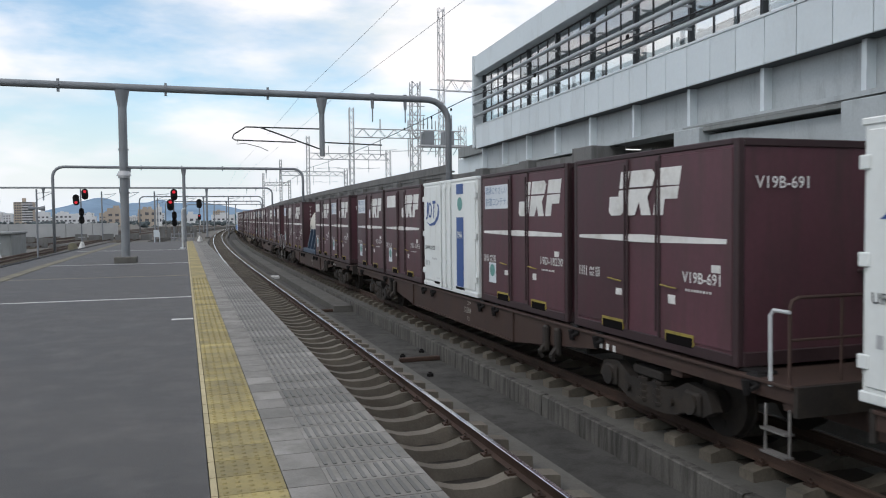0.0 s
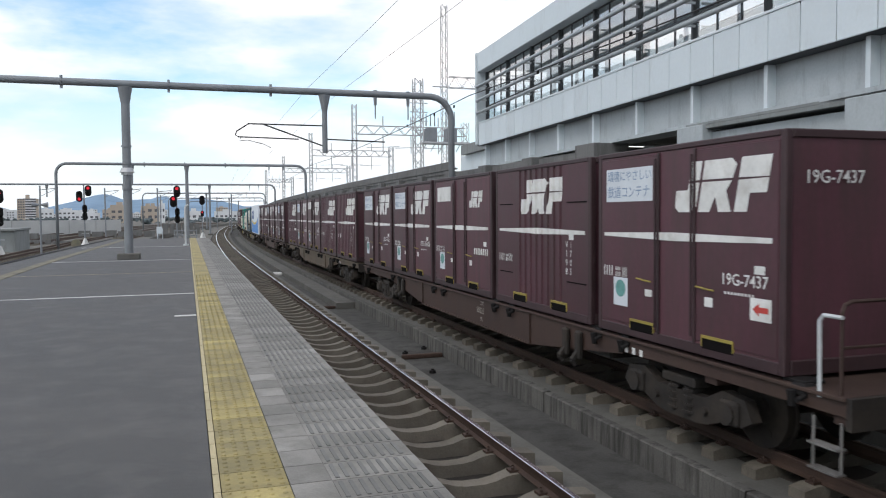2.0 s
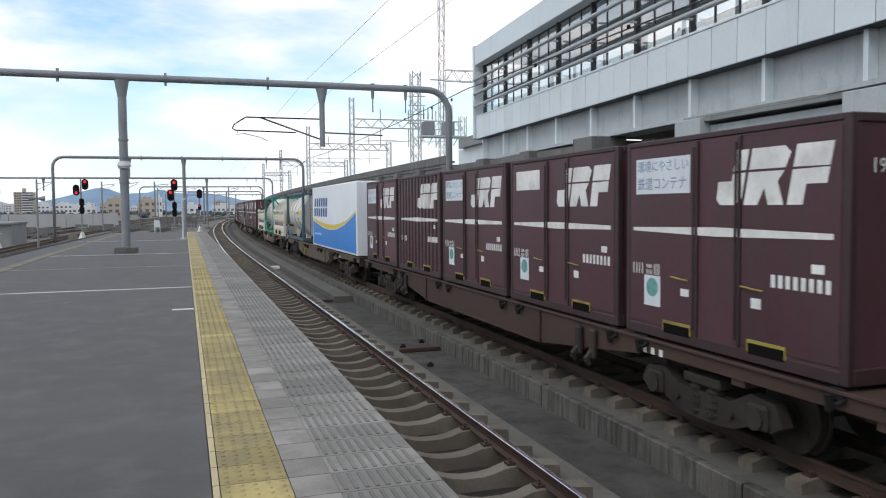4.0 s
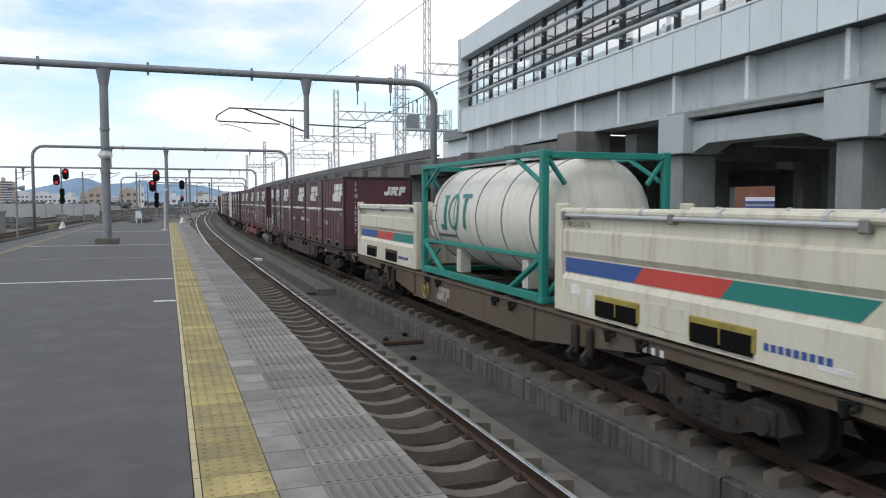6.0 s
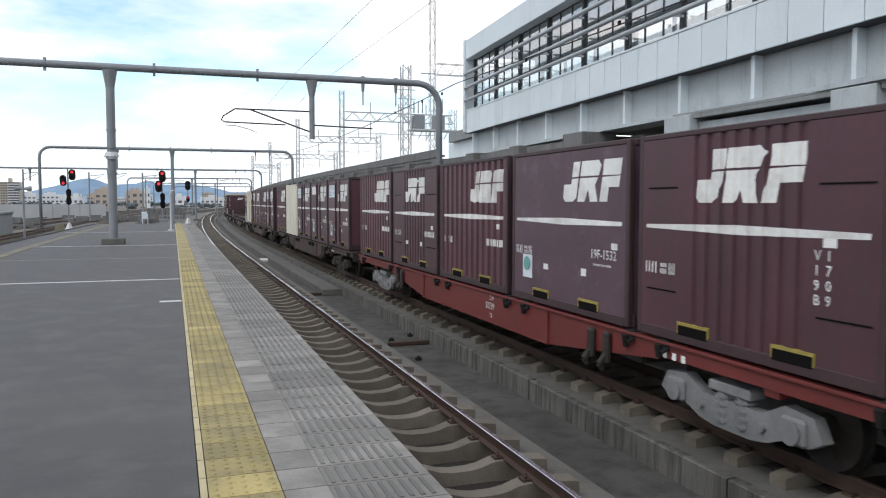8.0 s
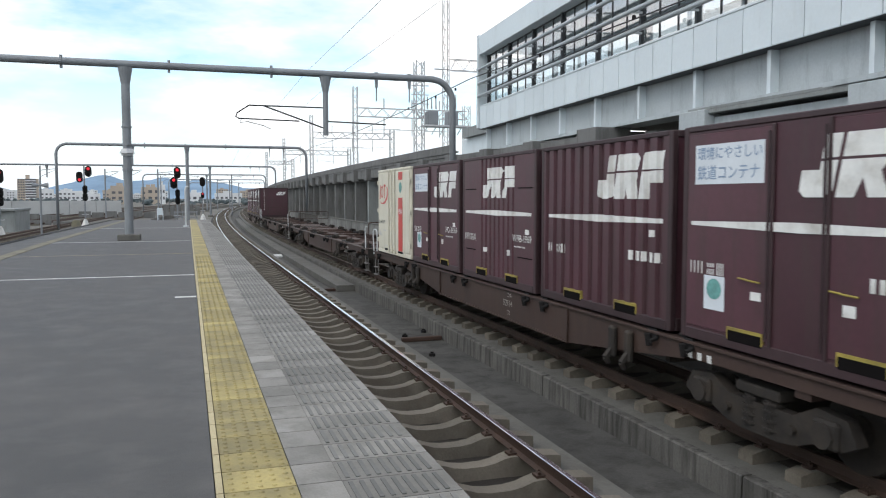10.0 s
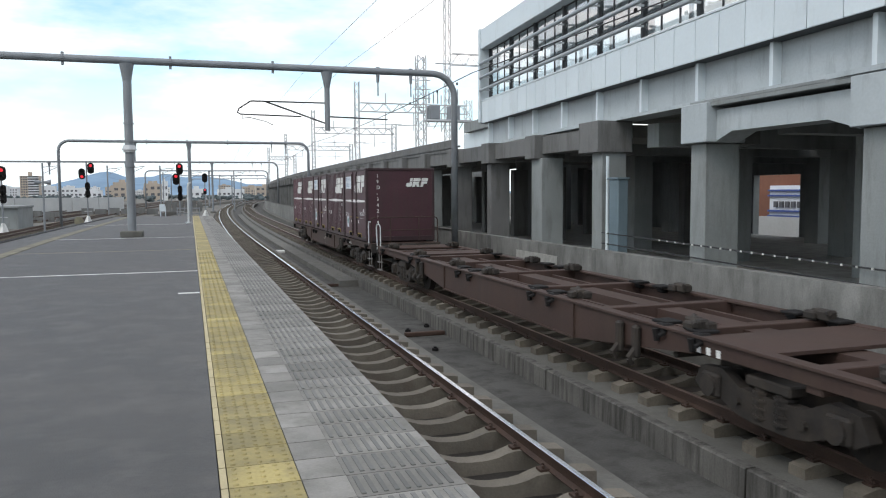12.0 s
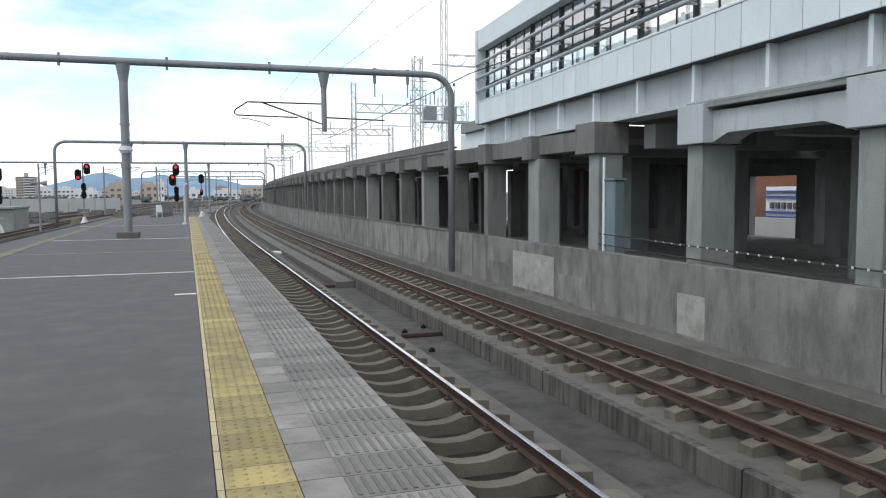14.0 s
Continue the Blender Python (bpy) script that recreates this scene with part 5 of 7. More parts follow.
def insulated_container(body, band, logo, code):
    """Refrigerated box with outside hinge bars, a corner emblem and a coloured panel."""
    root = thing("insulated_container", f"{'white' if body is M_WHITE_BOX else 'cream'} insulated container with {'blue' if band is M_LOGO_BLUE else 'red'} panel and emblem", "container", group="containers on the train")
    bm = bmesh.new()
    box(bm, -CW / 2 + 0.01, CW / 2 - 0.01, -CL / 2 + 0.01, CL / 2 - 0.01, 0.03, CH - 0.01, 0.03)
    part("shell", bm, body, root)
    for u0, u1 in ((0.08, 1.42), (1.46, 2.10), (2.14, 3.62)):
        bm = bmesh.new()
        box(bm, FACE - 0.012, FACE + 0.012, CL / 2 - u1, CL / 2 - u0, 0.14, CH - 0.10, 0.012)
        d = part("side_door", bm, body, root)
    for u in (1.44, 1.78, 2.12):
        bm = bmesh.new()
        rod(bm, (FACE - 0.035, CL / 2 - u, 0.05), (FACE - 0.035, CL / 2 - u, CH - 0.04), 0.02, 8)
        for z in (0.06, 0.62, 1.3, 2.3):
            box(bm, FACE - 0.05, FACE - 0.012, CL / 2 - u - 0.05, CL / 2 - u + 0.05, z, z + 0.07, 0.008)
        part("lock_rod", bm, body, d)
    for u in (0.06, 3.66):
        for z in (0.3, 1.2, 2.05):
            bm = bmesh.new()
            box(bm, FACE - 0.03, FACE + 0.01, CL / 2 - u - 0.06, CL / 2 - u + 0.06, z, z + 0.13, 0.01)
            part("hinge", bm, body, root)
    for sx in (-1, 1):
        for z0_, z1_ in ((CH - 0.065, CH + 0.004), (0.0, 0.10)):
            bm = bmesh.new()
            box(bm, sx * (CW / 2 - 0.10), sx * (CW / 2 + 0.006), -CL / 2, CL / 2, z0_, z1_, 0.012)
            part("rail", bm, body, root)
    f = -0.013
    # emblem as a hooked block, a ring and a barred block with a swoosh
    u0, z0 = 0.30, 1.62
    ring = [(0.58 + 0.15 * math.cos(i * math.pi / 8), z0 + 0.22 + 0.19 * math.sin(i * math.pi / 8)) for i in range(16)]
    polys = [[(u0 + 0.14, z0 + 0.42), (u0 + 0.06, z0 + 0.42), (u0 + 0.02, z0 + 0.08), (u0 - 0.08, z0 + 0.0), (u0 + 0.06, z0 + 0.0), (u0 + 0.11, z0 + 0.1)],
             [(0.78, z0 + 0.44), (1.02, z0 + 0.44), (1.02, z0 + 0.37), (0.93, z0 + 0.37), (0.90, z0 + 0.02), (0.84, z0 + 0.02), (0.86, z0 + 0.37), (0.78, z0 + 0.37)]]
    mark(root, polys, logo, name="emblem_block", x=FACE + f)
    bm = bmesh.new()
    inner = [(0.58 + (u - 0.58) * 0.62, z0 + 0.22 + (z - z0 - 0.22) * 0.72) for u, z in ring]
    A = [bm.verts.new((FACE + f - 0.004, CL / 2 - u, z)) for u, z in ring]
    B = [bm.verts.new((FACE + f - 0.004, CL / 2 - u, z)) for u, z in inner]
    for i in range(16):
        bm.faces.new((A[i], A[(i + 1) % 16], B[(i + 1) % 16], B[i]))
    part("emblem_ring", bm, logo, root)
    sw = [(0.28, 1.56), (0.55, 1.46), (0.95, 1.48), (1.22, 1.62), (1.30, 1.78), (1.26, 1.95), (1.12, 2.0), (1.20, 1.86), (1.14, 1.70), (0.92, 1.56), (0.58, 1.50)]
    mark(root, [sw], logo, name="swoosh", x=FACE + f)
    mark(root, quad(2.50, 2.95, 2.16, 2.38) + quad(2.50, 2.95, 0.16, 1.66), band, name="colour_panel", label="coloured panel with pale figures", x=FACE + f)
    letter(root, "19A", 2.52, 1.16, 0.22, M_WHITE_BOX, x=FACE + f - 0.004)
    bm = bmesh.new()
    ring = [(2.72 + 0.16 * math.cos(a), 1.95 + 0.15 * math.sin(a)) for a in [i * math.pi / 8 for i in range(16)]]
    bm.faces.new([bm.verts.new((FACE + f - 0.005, CL / 2 - u, z)) for u, z in ring])
    part("globe", bm, M_GREENISH, root, "green and blue globe sticker")
    letter(root, code, 0.14, 0.86, 0.14, M_FRAME, x=FACE + f)
    mark(root, bars(0.2, 0.6, 0.5, 0.62, 3, 0.5) + bars(0.75, 1.1, 0.66, 0.70, 6, 0.6), M_GALV, name="small_print", x=FACE + f)
    fork, hole = fork_mesh(M_GALV)
    for u in (1.14, 2.68):
        fp = part("fork_pocket", fork, None, root, at=pose(0, CL / 2 - u, 0))
        part("pocket_opening", hole, None, fp)
    return root


def plain_box(mat, label):
    root = thing("freight_container", label, "container", group="containers on the train")
    bm = bmesh.new()
    box(bm, -CW / 2 + 0.01, CW / 2 - 0.01, -CL / 2 + 0.01, CL / 2 - 0.01, 0.03, CH - 0.01, 0.03)
    part("shell", bm, mat, root)
    for u0, u1 in ((0.1, 1.3), (1.4, 2.4), (2.5, 3.6)):
        bm = bmesh.new()
        box(bm, FACE - 0.012, FACE + 0.012, CL / 2 - u1, CL / 2 - u0, 0.14, CH - 0.10, 0.012)
        part("side_door", bm, mat, root)
    for sx in (-1, 1):
        bm = bmesh.new()
        box(bm, sx * (CW / 2 - 0.10), sx * (CW / 2 + 0.006), -CL / 2, CL / 2, CH - 0.065, CH + 0.004, 0.012)
        box(bm, sx * (CW / 2 - 0.10), sx * (CW / 2 + 0.006), -CL / 2, CL / 2, 0.0, 0.10, 0.012)
        part("rail", bm, mat, root)
    return root


def lathe(bm, prof, n=28, lower=None):
    """Turns (y, r) round the y axis through z = 0. Returns rings."""
    rings = []
    for y, r in prof:
        rings.append([bm.verts.new((r * math.cos(2 * math.pi * k / n), y, r * math.sin(2 * math.pi * k / n))) for k in range(n)])
    for a, b in zip(rings, rings[1:]):
        for k in range(n):
            bm.faces.new((a[k], a[(k + 1) % n], b[(k + 1) % n], b[k]))
    bm.faces.new(rings[0])
    bm.faces.new(list(reversed(rings[-1])))


def dished(length, r, steps_=6):
    h = length / 2
    d = r * 0.32
    pr = [(-h + d * (1 - math.sin(a)), r * math.cos(a)) for a in [math.pi / 2 * (1 - i / steps_) for i in range(steps_ + 1)]]
    pr = [(-h + d - d * math.sin(math.pi / 2 * (1 - i / steps_)), r * max(0.02, math.cos(math.pi / 2 * (1 - i / steps_)))) for i in range(steps_ + 1)]
    return pr + [(-y, rr) for y, rr in reversed(pr)]


def small_tank():
    root = thing("tank_container", "small white and dark blue tank container in a saddle frame", "tank", group="containers on the train")
    bm = bmesh.new()
    lathe(bm, dished(3.45, 0.93))
    bmesh.ops.translate(bm, verts=bm.verts, vec=(0, 0, 1.33))
    me = mesh_of(bm, "tank", [M_TANK, M_TANK_BLUE], True)
    for p in me.polygons:
        p.material_index = 1 if p.center.z < 1.12 else 0
    part("tank", me, None, root)
    for y in (-0.95, 0.0, 0.95):
        for s in (-1, 1):
            bm = bmesh.new()
            vs = [(s * 1.15, 0.16), (s * 0.85, 0.16), (s * 0.72, 1.0), (s * 0.95, 1.15)]
            a = [bm.verts.new((x, y - 0.09, z)) for x, z in vs]
            b = [bm.verts.new((x, y + 0.09, z)) for x, z in vs]
            for i in range(4):
                bm.faces.new((a[i], a[(i + 1) % 4], b[(i + 1) % 4], b[i]))
            bm.faces.new(a)
            bm.faces.new(b)
            part("saddle", bm, M_TANK_BLUE, root)
    bm = bmesh.new()
    for s in (-1, 1):
        box(bm, s * 1.225 - 0.12 * (s > 0), s * 1.225 + 0.12 * (s < 0), -CL / 2, CL / 2, 0.0, 0.20, 0.02)
        box(bm, -1.1, 1.1, s * CL / 2 - 0.15 * (s > 0), s * CL / 2 + 0.15 * (s < 0), 0.002, 0.19, 0.02)
    part("base_frame", bm, M_TANK_BLUE, root)
    bm = bmesh.new()
    rod(bm, (0, 0, 2.35), (0, 0, 2.52), 0.28, 16)
    box(bm, -0.5, 0.5, -0.7, 0.7, 2.40, 2.44)
    for s in (-1, 1):
        rod(bm, (s * 0.5, -0.7, 2.44), (s * 0.5, 0.7, 2.6), 0.02, 6)
    part("hatch", bm, M_GALV, root)
    letter(root, "UT5A-66", 0.55, 1.2, 0.15, M_FRAME, x=-0.95)
    return root


def iso_tank(frame_mat, L=6.06, logo=False, squared=False):
    root = thing("tank_container", "large white tank container in a " + ("teal" if frame_mat is M_FRAME_TEAL else "blue-grey") + " steel frame", "tank", group="containers on the train")
    h, W, H = L / 2, 2.44, 2.5
    bm = bmesh.new()
    n = 8 if squared else 32
    lathe(bm, dished(L - (0.5 if squared else 0.20), 1.10), 32)
    bmesh.ops.translate(bm, verts=bm.verts, vec=(0, 0, 1.34))
    part("tank", bm, M_TANK, root, smooth=True)
    for y in (-1.9, -0.65, 0.65, 1.9) if squared else (-2.45, -1.25, 0.0, 1.25, 2.45):
        bm = bmesh.new()
        bmesh.ops.create_cone(bm, cap_ends=True, segments=32, radius1=1.112, radius2=1.112, depth=0.035, matrix=Matrix.Translation((0, y, 1.34)) @ Matrix.Rotation(math.pi / 2, 4, "X"))
        part("tank_band", bm, M_FRAME if squared else M_DULL_RAIL, root)
    if squared:
        # faceted insulation over the near end
        bm = bmesh.new()
        ring = [(1.04, 0.85), (0.80, 0.28), (-0.80, 0.28), (-1.04, 0.85), (-1.04, 1.85), (-0.80, 2.40), (0.80, 2.40), (1.04, 1.85)]
        a = [bm.verts.new((x, -h + 0.12, z)) for x, z in ring]
        b = [bm.verts.new((x * 1.06, -h + 0.75, 1.34 + (z - 1.34) * 1.04)) for x, z in ring]
        for i in range(8):
            bm.faces.new((a[i], a[(i + 1) % 8], b[(i + 1) % 8], b[i]))
        bm.faces.new(a)
        bm.faces.new(list(reversed(b)))
        cap = part("end_cladding", bm, M_TANK_END, root, "faceted white end cladding")
        seam = bmesh.new()
        for z in (0.78, 1.62):
            box(seam, -0.80, 0.80, -h + 0.112, -h + 0.119, z - 0.012, z + 0.012)
        for x in (-0.80, 0.80):
            box(seam, x - 0.014, x + 0.014, -h + 0.110, -h + 0.119, 0.30, 2.38)
        part("seam", seam, M_FRAME, cap, "dark cladding seam")
    for sx in (-1, 1):
        for sy in (-1, 1):
            bm = bmesh.new()
            box(bm, sx * (W / 2 - 0.13), sx * W / 2, sy * (h - 0.13), sy * h, 0, H, 0.015)
            for z in (0.0, H - 0.12):
                box(bm, sx * (W / 2 - 0.17), sx * (W / 2 + 0.004), sy * (h - 0.17), sy * (h + 0.004), z, z + 0.12, 0.02)
            part("corner_post", bm, frame_mat, root)
            if not squared:
                bm = bmesh.new()
                rod(bm, (sx * (W / 2 - 0.06), sy * (h - 0.1), H - 0.55), (sx * (W / 2 - 0.06), sy * (h - 1.2), H - 0.06), 0.045, 6)
                part("corner_brace", bm, frame_mat, root)
            bm = bmesh.new()
            rod(bm, (sx * (W / 2 - 0.06), sy * (h - 0.1), 0.75), (sx * (W / 2 - 0.06), sy * (h - 1.4), 0.10), 0.06, 6)
            part("corner_brace", bm, frame_mat, root)
        bm = bmesh.new()
        box(bm, sx * (W / 2 - 0.11), sx * (W / 2 - 0.005), -h + 0.17, h - 0.17, 0.02, 0.16, 0.01)
        part("bottom_rail", bm, frame_mat, root)
        bm = bmesh.new()
        box(bm, sx * (W / 2 - 0.10), sx * (W / 2 - 0.01), -h + 0.17, h - 0.17, H - 0.10, H - 0.01, 0.01)
        if frame_mat is M_FRAME_TEAL:
            box(bm, sx * (W / 2 - 0.09), sx * (W / 2 - 0.02), -h + 0.13, h - 0.13, 0.72, 0.80, 0.01)
        part("top_rail", bm, frame_mat, root)
    for sy in (-1, 1):
        for z in (0.06, H - 0.08):
            bm = bmesh.new()
            box(bm, -W / 2 + 0.17, W / 2 - 0.17, sy * (h - 0.12), sy * (h - 0.01), z - 0.055, z + 0.055, 0.01)
            part("end_rail", bm, frame_mat, root)
        if not squared:
            for sx in (-1, 1):
                for z0, z1 in ((H - 0.1, H - 0.55), (0.1, 0.55)):
                    bm = bmesh.new()
                    rod(bm, (sx * (W / 2 - 0.1), sy * (h - 0.06), z0), (sx * 0.78, sy * (h - 0.06), z1), 0.045, 6)
                    part("end_brace", bm, frame_mat, root)
    bm = bmesh.new()
    box(bm, -0.32, 0.32, -h + 0.25, h - 0.25, 2.455, 2.475)
    rod(bm, (0, 0.3, 2.40), (0, 0.3, 2.54), 0.28, 16)
    part("walkway", bm, M_GALV, root)
    # saddle legs
    for y in (-1.7, 1.7):
        for sx in (-1, 1):
            bm = bmesh.new()
            box(bm, sx * 0.7 - 0.12, sx * 0.7 + 0.12, y - 0.12, y + 0.12, 0.10, 0.62)
            part("saddle", bm, M_TANK, root)

    def wrapmark(polys, mat, name, label=""):
        bm = bmesh.new()
        for p in polys:
            vs = []
            for u, a in p:
                vs.append(bm.verts.new((-1.118 * math.cos(a), h - u, 1.34 + 1.118 * math.sin(a))))
            bm.faces.new(vs)
        part(name, bm, mat, root, label)
    if logo:
        def blk(u0, u1, a0, a1, n=6):
            out = []
            for i in range(n):
                b0, b1 = a0 + (a1 - a0) * i / n, a0 + (a1 - a0) * (i + 1) / n
                out.append([(u0, b0), (u1, b0), (u1, b1), (u0, b1)])
            return out
        k = 0.85
        wrapmark(blk(1.27, 1.40, -0.16, 0.36) + blk(1.08, 1.38, -0.27, -0.165, 2) + blk(1.17, 1.46, 0.365, 0.42, 2), M_LOGO_TEAL, "emblem_block")
        ring = []
        for i in range(20):
            a, b = 2 * math.pi * i / 20, 2 * math.pi * (i + 1) / 20
            ring.append([(1.86 + 0.30 * math.cos(a), 0.09 + 0.36 * math.sin(a)), (1.86 + 0.30 * math.cos(b), 0.09 + 0.36 * math.sin(b)),
                         (1.86 + 0.22 * math.cos(b), 0.09 + 0.29 * math.sin(b)), (1.86 + 0.22 * math.cos(a), 0.09 + 0.29 * math.sin(a))])
        wrapmark(ring, M_LOGO_TEAL, "emblem_ring")
        wrapmark(blk(2.44, 2.56, -0.22, 0.36) + blk(2.26, 2.74, 0.365, 0.44, 2), M_LOGO_TEAL, "emblem_bar")
        wrapmark([[(0.75 + 0.1 * i, -0.42), (0.82 + 0.1 * i, -0.42), (0.82 + 0.1 * i, -0.36), (0.75 + 0.1 * i, -0.36)] for i in range(12)], M_FRAME, "small_print")
        # access plate outline and a paper notice near the end
        wrapmark([[(0.42, 0.20), (0.80, 0.20), (0.80, 0.212), (0.42, 0.212)], [(0.79, -0.10), (0.80, -0.10), (0.80, 0.20), (0.79, 0.20)], [(0.42, -0.11), (0.80, -0.11), (0.80, -0.10), (0.42, -0.10)]], M_FRAME, "access_plate_edge")
        wrapmark([[(0.18, -0.44), (0.36, -0.44), (0.36, -0.20), (0.18, -0.20)]], M_WHITE_MARK, "notice", "white paper notice")
    else:
        wrapmark([[(4.35, 0.02), (5.15, 0.02), (5.15, 0.24), (4.35, 0.24)]], M_STRIPE_YEL, "hazard_plate", "orange hazard plate")
        wrapmark([[(3.0 + 0.11 * i, 0.05), (3.07 + 0.11 * i, 0.05), (3.07 + 0.11 * i, 0.13), (3.0 + 0.11 * i, 0.13)] for i in range(11)] +
                 [[(1.2 + 0.10 * i, 0.1), (1.26 + 0.10 * i, 0.1), (1.26 + 0.10 * i, 0.16), (1.2 + 0.10 * i, 0.16)] for i in range(6)] +
                 [[(4.3 + 0.10 * i, 0.72), (4.37 + 0.10 * i, 0.72), (4.37 + 0.10 * i, 0.78), (4.3 + 0.10 * i, 0.78)] for i in range(9)] +
                 [[(4.3, 0.34 + 0.1 * j), (4.6, 0.34 + 0.1 * j), (4.6, 0.40 + 0.1 * j), (4.3, 0.40 + 0.1 * j)] for j in range(3)], M_FRAME, "small_print")
    return root


def hopper_box(code="UM12A-105176"):
    """Low open-topped bulk box with a rolled cover, corner posts and a three-colour band."""
    root = thing("open_top_container", "low cream open-top container with blue, red and green band", "container", group="containers on the train")
    L, H = 6.1, 1.52
    h = L / 2
    for sx in (-1, 1):
        bm = bmesh.new()
        pr = [(sx * 1.16, 0.0), (sx * 1.20, 0.0), (sx * 1.20, 0.50), (sx * 1.14, 0.58), (sx * 1.14, 0.84), (sx * 1.19, 0.92), (sx * 1.19, H - 0.30), (sx * 1.15, H - 0.26), (sx * 1.15, H - 0.05), (sx * 1.10, H - 0.05), (sx * 1.10, 0.1)]
        extrude_profile(bm, pr if sx < 0 else list(reversed(pr)), -h + 0.05, h - 0.05)
        part("side_wall", bm, M_CREAM, root)
        bm = bmesh.new()
        rod(bm, (sx * 1.17, -h + 0.12, H), (sx * 1.17, h - 0.12, H), 0.055, 10)
        part("cover_roll", bm, M_CREAM, root)
        bm = bmesh.new()
        for y in (-2.2, -0.75, 0.75, 2.2):
            rod(bm, (sx * 1.17, y - 0.03, H), (sx * 1.17, y + 0.03, H), 0.07, 10)
        part("roll_clip", bm, M_GALV, root)
        for sy in (-1, 1):
            bm = bmesh.new()
            box(bm, sx * 1.225 - 0.16 * (sx > 0), sx * 1.225 + 0.16 * (sx < 0), sy * h - 0.2 * (sy > 0), sy * h + 0.2 * (sy < 0), 0, H + 0.12, 0.02)
            part("corner_post", bm, M_CREAM, root)
    for sy in (-1, 1):
        bm = bmesh.new()
        box(bm, -1.06, 1.06, sy * (h - 0.50), sy * (h - 0.44), 0.0, H - 0.08)
        part("end_wall", bm, M_CREAM, root)
        for k in range(4):
            bm = bmesh.new()
            box(bm, -0.9 + 0.5 * k, -0.78 + 0.5 * k, sy * (h - 0.436), sy * (h - 0.36), 0.05, H - 0.15, 0.01)
            part("end_rib", bm, M_CREAM, root)
        for z in (0.02, 0.62):
            bm = bmesh.new()
            box(bm, -1.06, 1.06, sy * (h - 0.14), sy * (h - 0.03), z, z + 0.12, 0.01)
            part("end_beam", bm, M_RUST, root, "rusty end beam")
    bm = bmesh.new()
    box(bm, -1.09, 1.09, -h + 0.1, h - 0.1, 0.02, 0.12)
    part("floor_plate", bm, M_GALV, root)
    x = -1.205

    def skew(u0, u1):
        return [[(u0, 0.60), (u1 + 0.0, 0.60), (u1 + 0.22, 0.82), (u0 + (0.22 if u0 > 0.3 else 0), 0.82)]]
    for u0, u1, m, nm in ((0.22, 2.05, M_LOGO_BLUE, "band_blue"), (2.05, 3.75, M_LOGO_RED, "band_red"), (3.75, 5.6, M_LOGO_TEAL, "band_green")):
        bm = bmesh.new()
        for p in skew(u0, u1):
            bm.faces.new([bm.verts.new((-1.146, h - u, z)) for u, z in p])
        part(nm, bm, m, root)
    for u in (1.75, 3.85):
        bm = bmesh.new()
        box(bm, -1.228, -1.19, h - u - 0.54, h - u + 0.54, 0.10, 0.36, 0.01)
        fp = part("fork_pocket", bm, M_RUST if code.endswith("211") else M_YEL_FRAME, root)
        for e in (-0.26, 0.26):
            bm = bmesh.new()
            box(bm, -1.236, -1.20, h - u + e - 0.24, h - u + e + 0.24, 0.06, 0.285)
            part("pocket_opening", bm, M_HOLE_SHADE, fp)
    for u0, u1, z0, z1 in ((0.5, 0.75, 0.30, 0.44), (0.95, 1.10, 0.12, 0.40), (2.45, 3.2, 0.10, 0.40), (5.2, 5.6, 0.10, 0.16)):
        bm = bmesh.new()
        box(bm, -1.206, -1.19, h - u1, h - u0, z0, z1, 0.003)
        part("data_plate", bm, M_WHITE_MARK if u0 < 1 or u0 > 5 else M_CREAM, root)
    bm = bmesh.new()
    rod(bm, (-1.215, -h + 0.42, H - 0.06), (-1.215, h - 0.3, H - 0.06), 0.03, 8)
    part("cover_rod", bm, M_GALV, root, "bare steel cover rod")
    for y in (-h + 0.42, 0.1, h - 0.3):
        bm = bmesh.new()
        box(bm, -1.26, -1.15, y - 0.05, y + 0.05, H - 0.13, H + 0.0, 0.015)
        part("rod_bracket", bm, M_DULL_RAIL, root)
    # hook lugs along the upper rail
    for k in range(7):
        bm = bmesh.new()
        box(bm, -1.175, -1.14, h - 0.75 - 0.78 * k, h - 0.68 - 0.78 * k, 1.12, 1.22, 0.008)
        part("lug", bm, M_CREAM, root)
    letter(root, code, 0.32, 1.27, 0.11, M_FRAME, x=-1.19, half=h)
    bm = bmesh.new()
    for q in bars(4.5, 5.4, 0.16, 0.24, 9, 0.7):
        bm.faces.new([bm.verts.new((-1.206, h - u, z)) for u, z in q])
    part("small_print", bm, M_LOGO_BLUE, root)
    return root


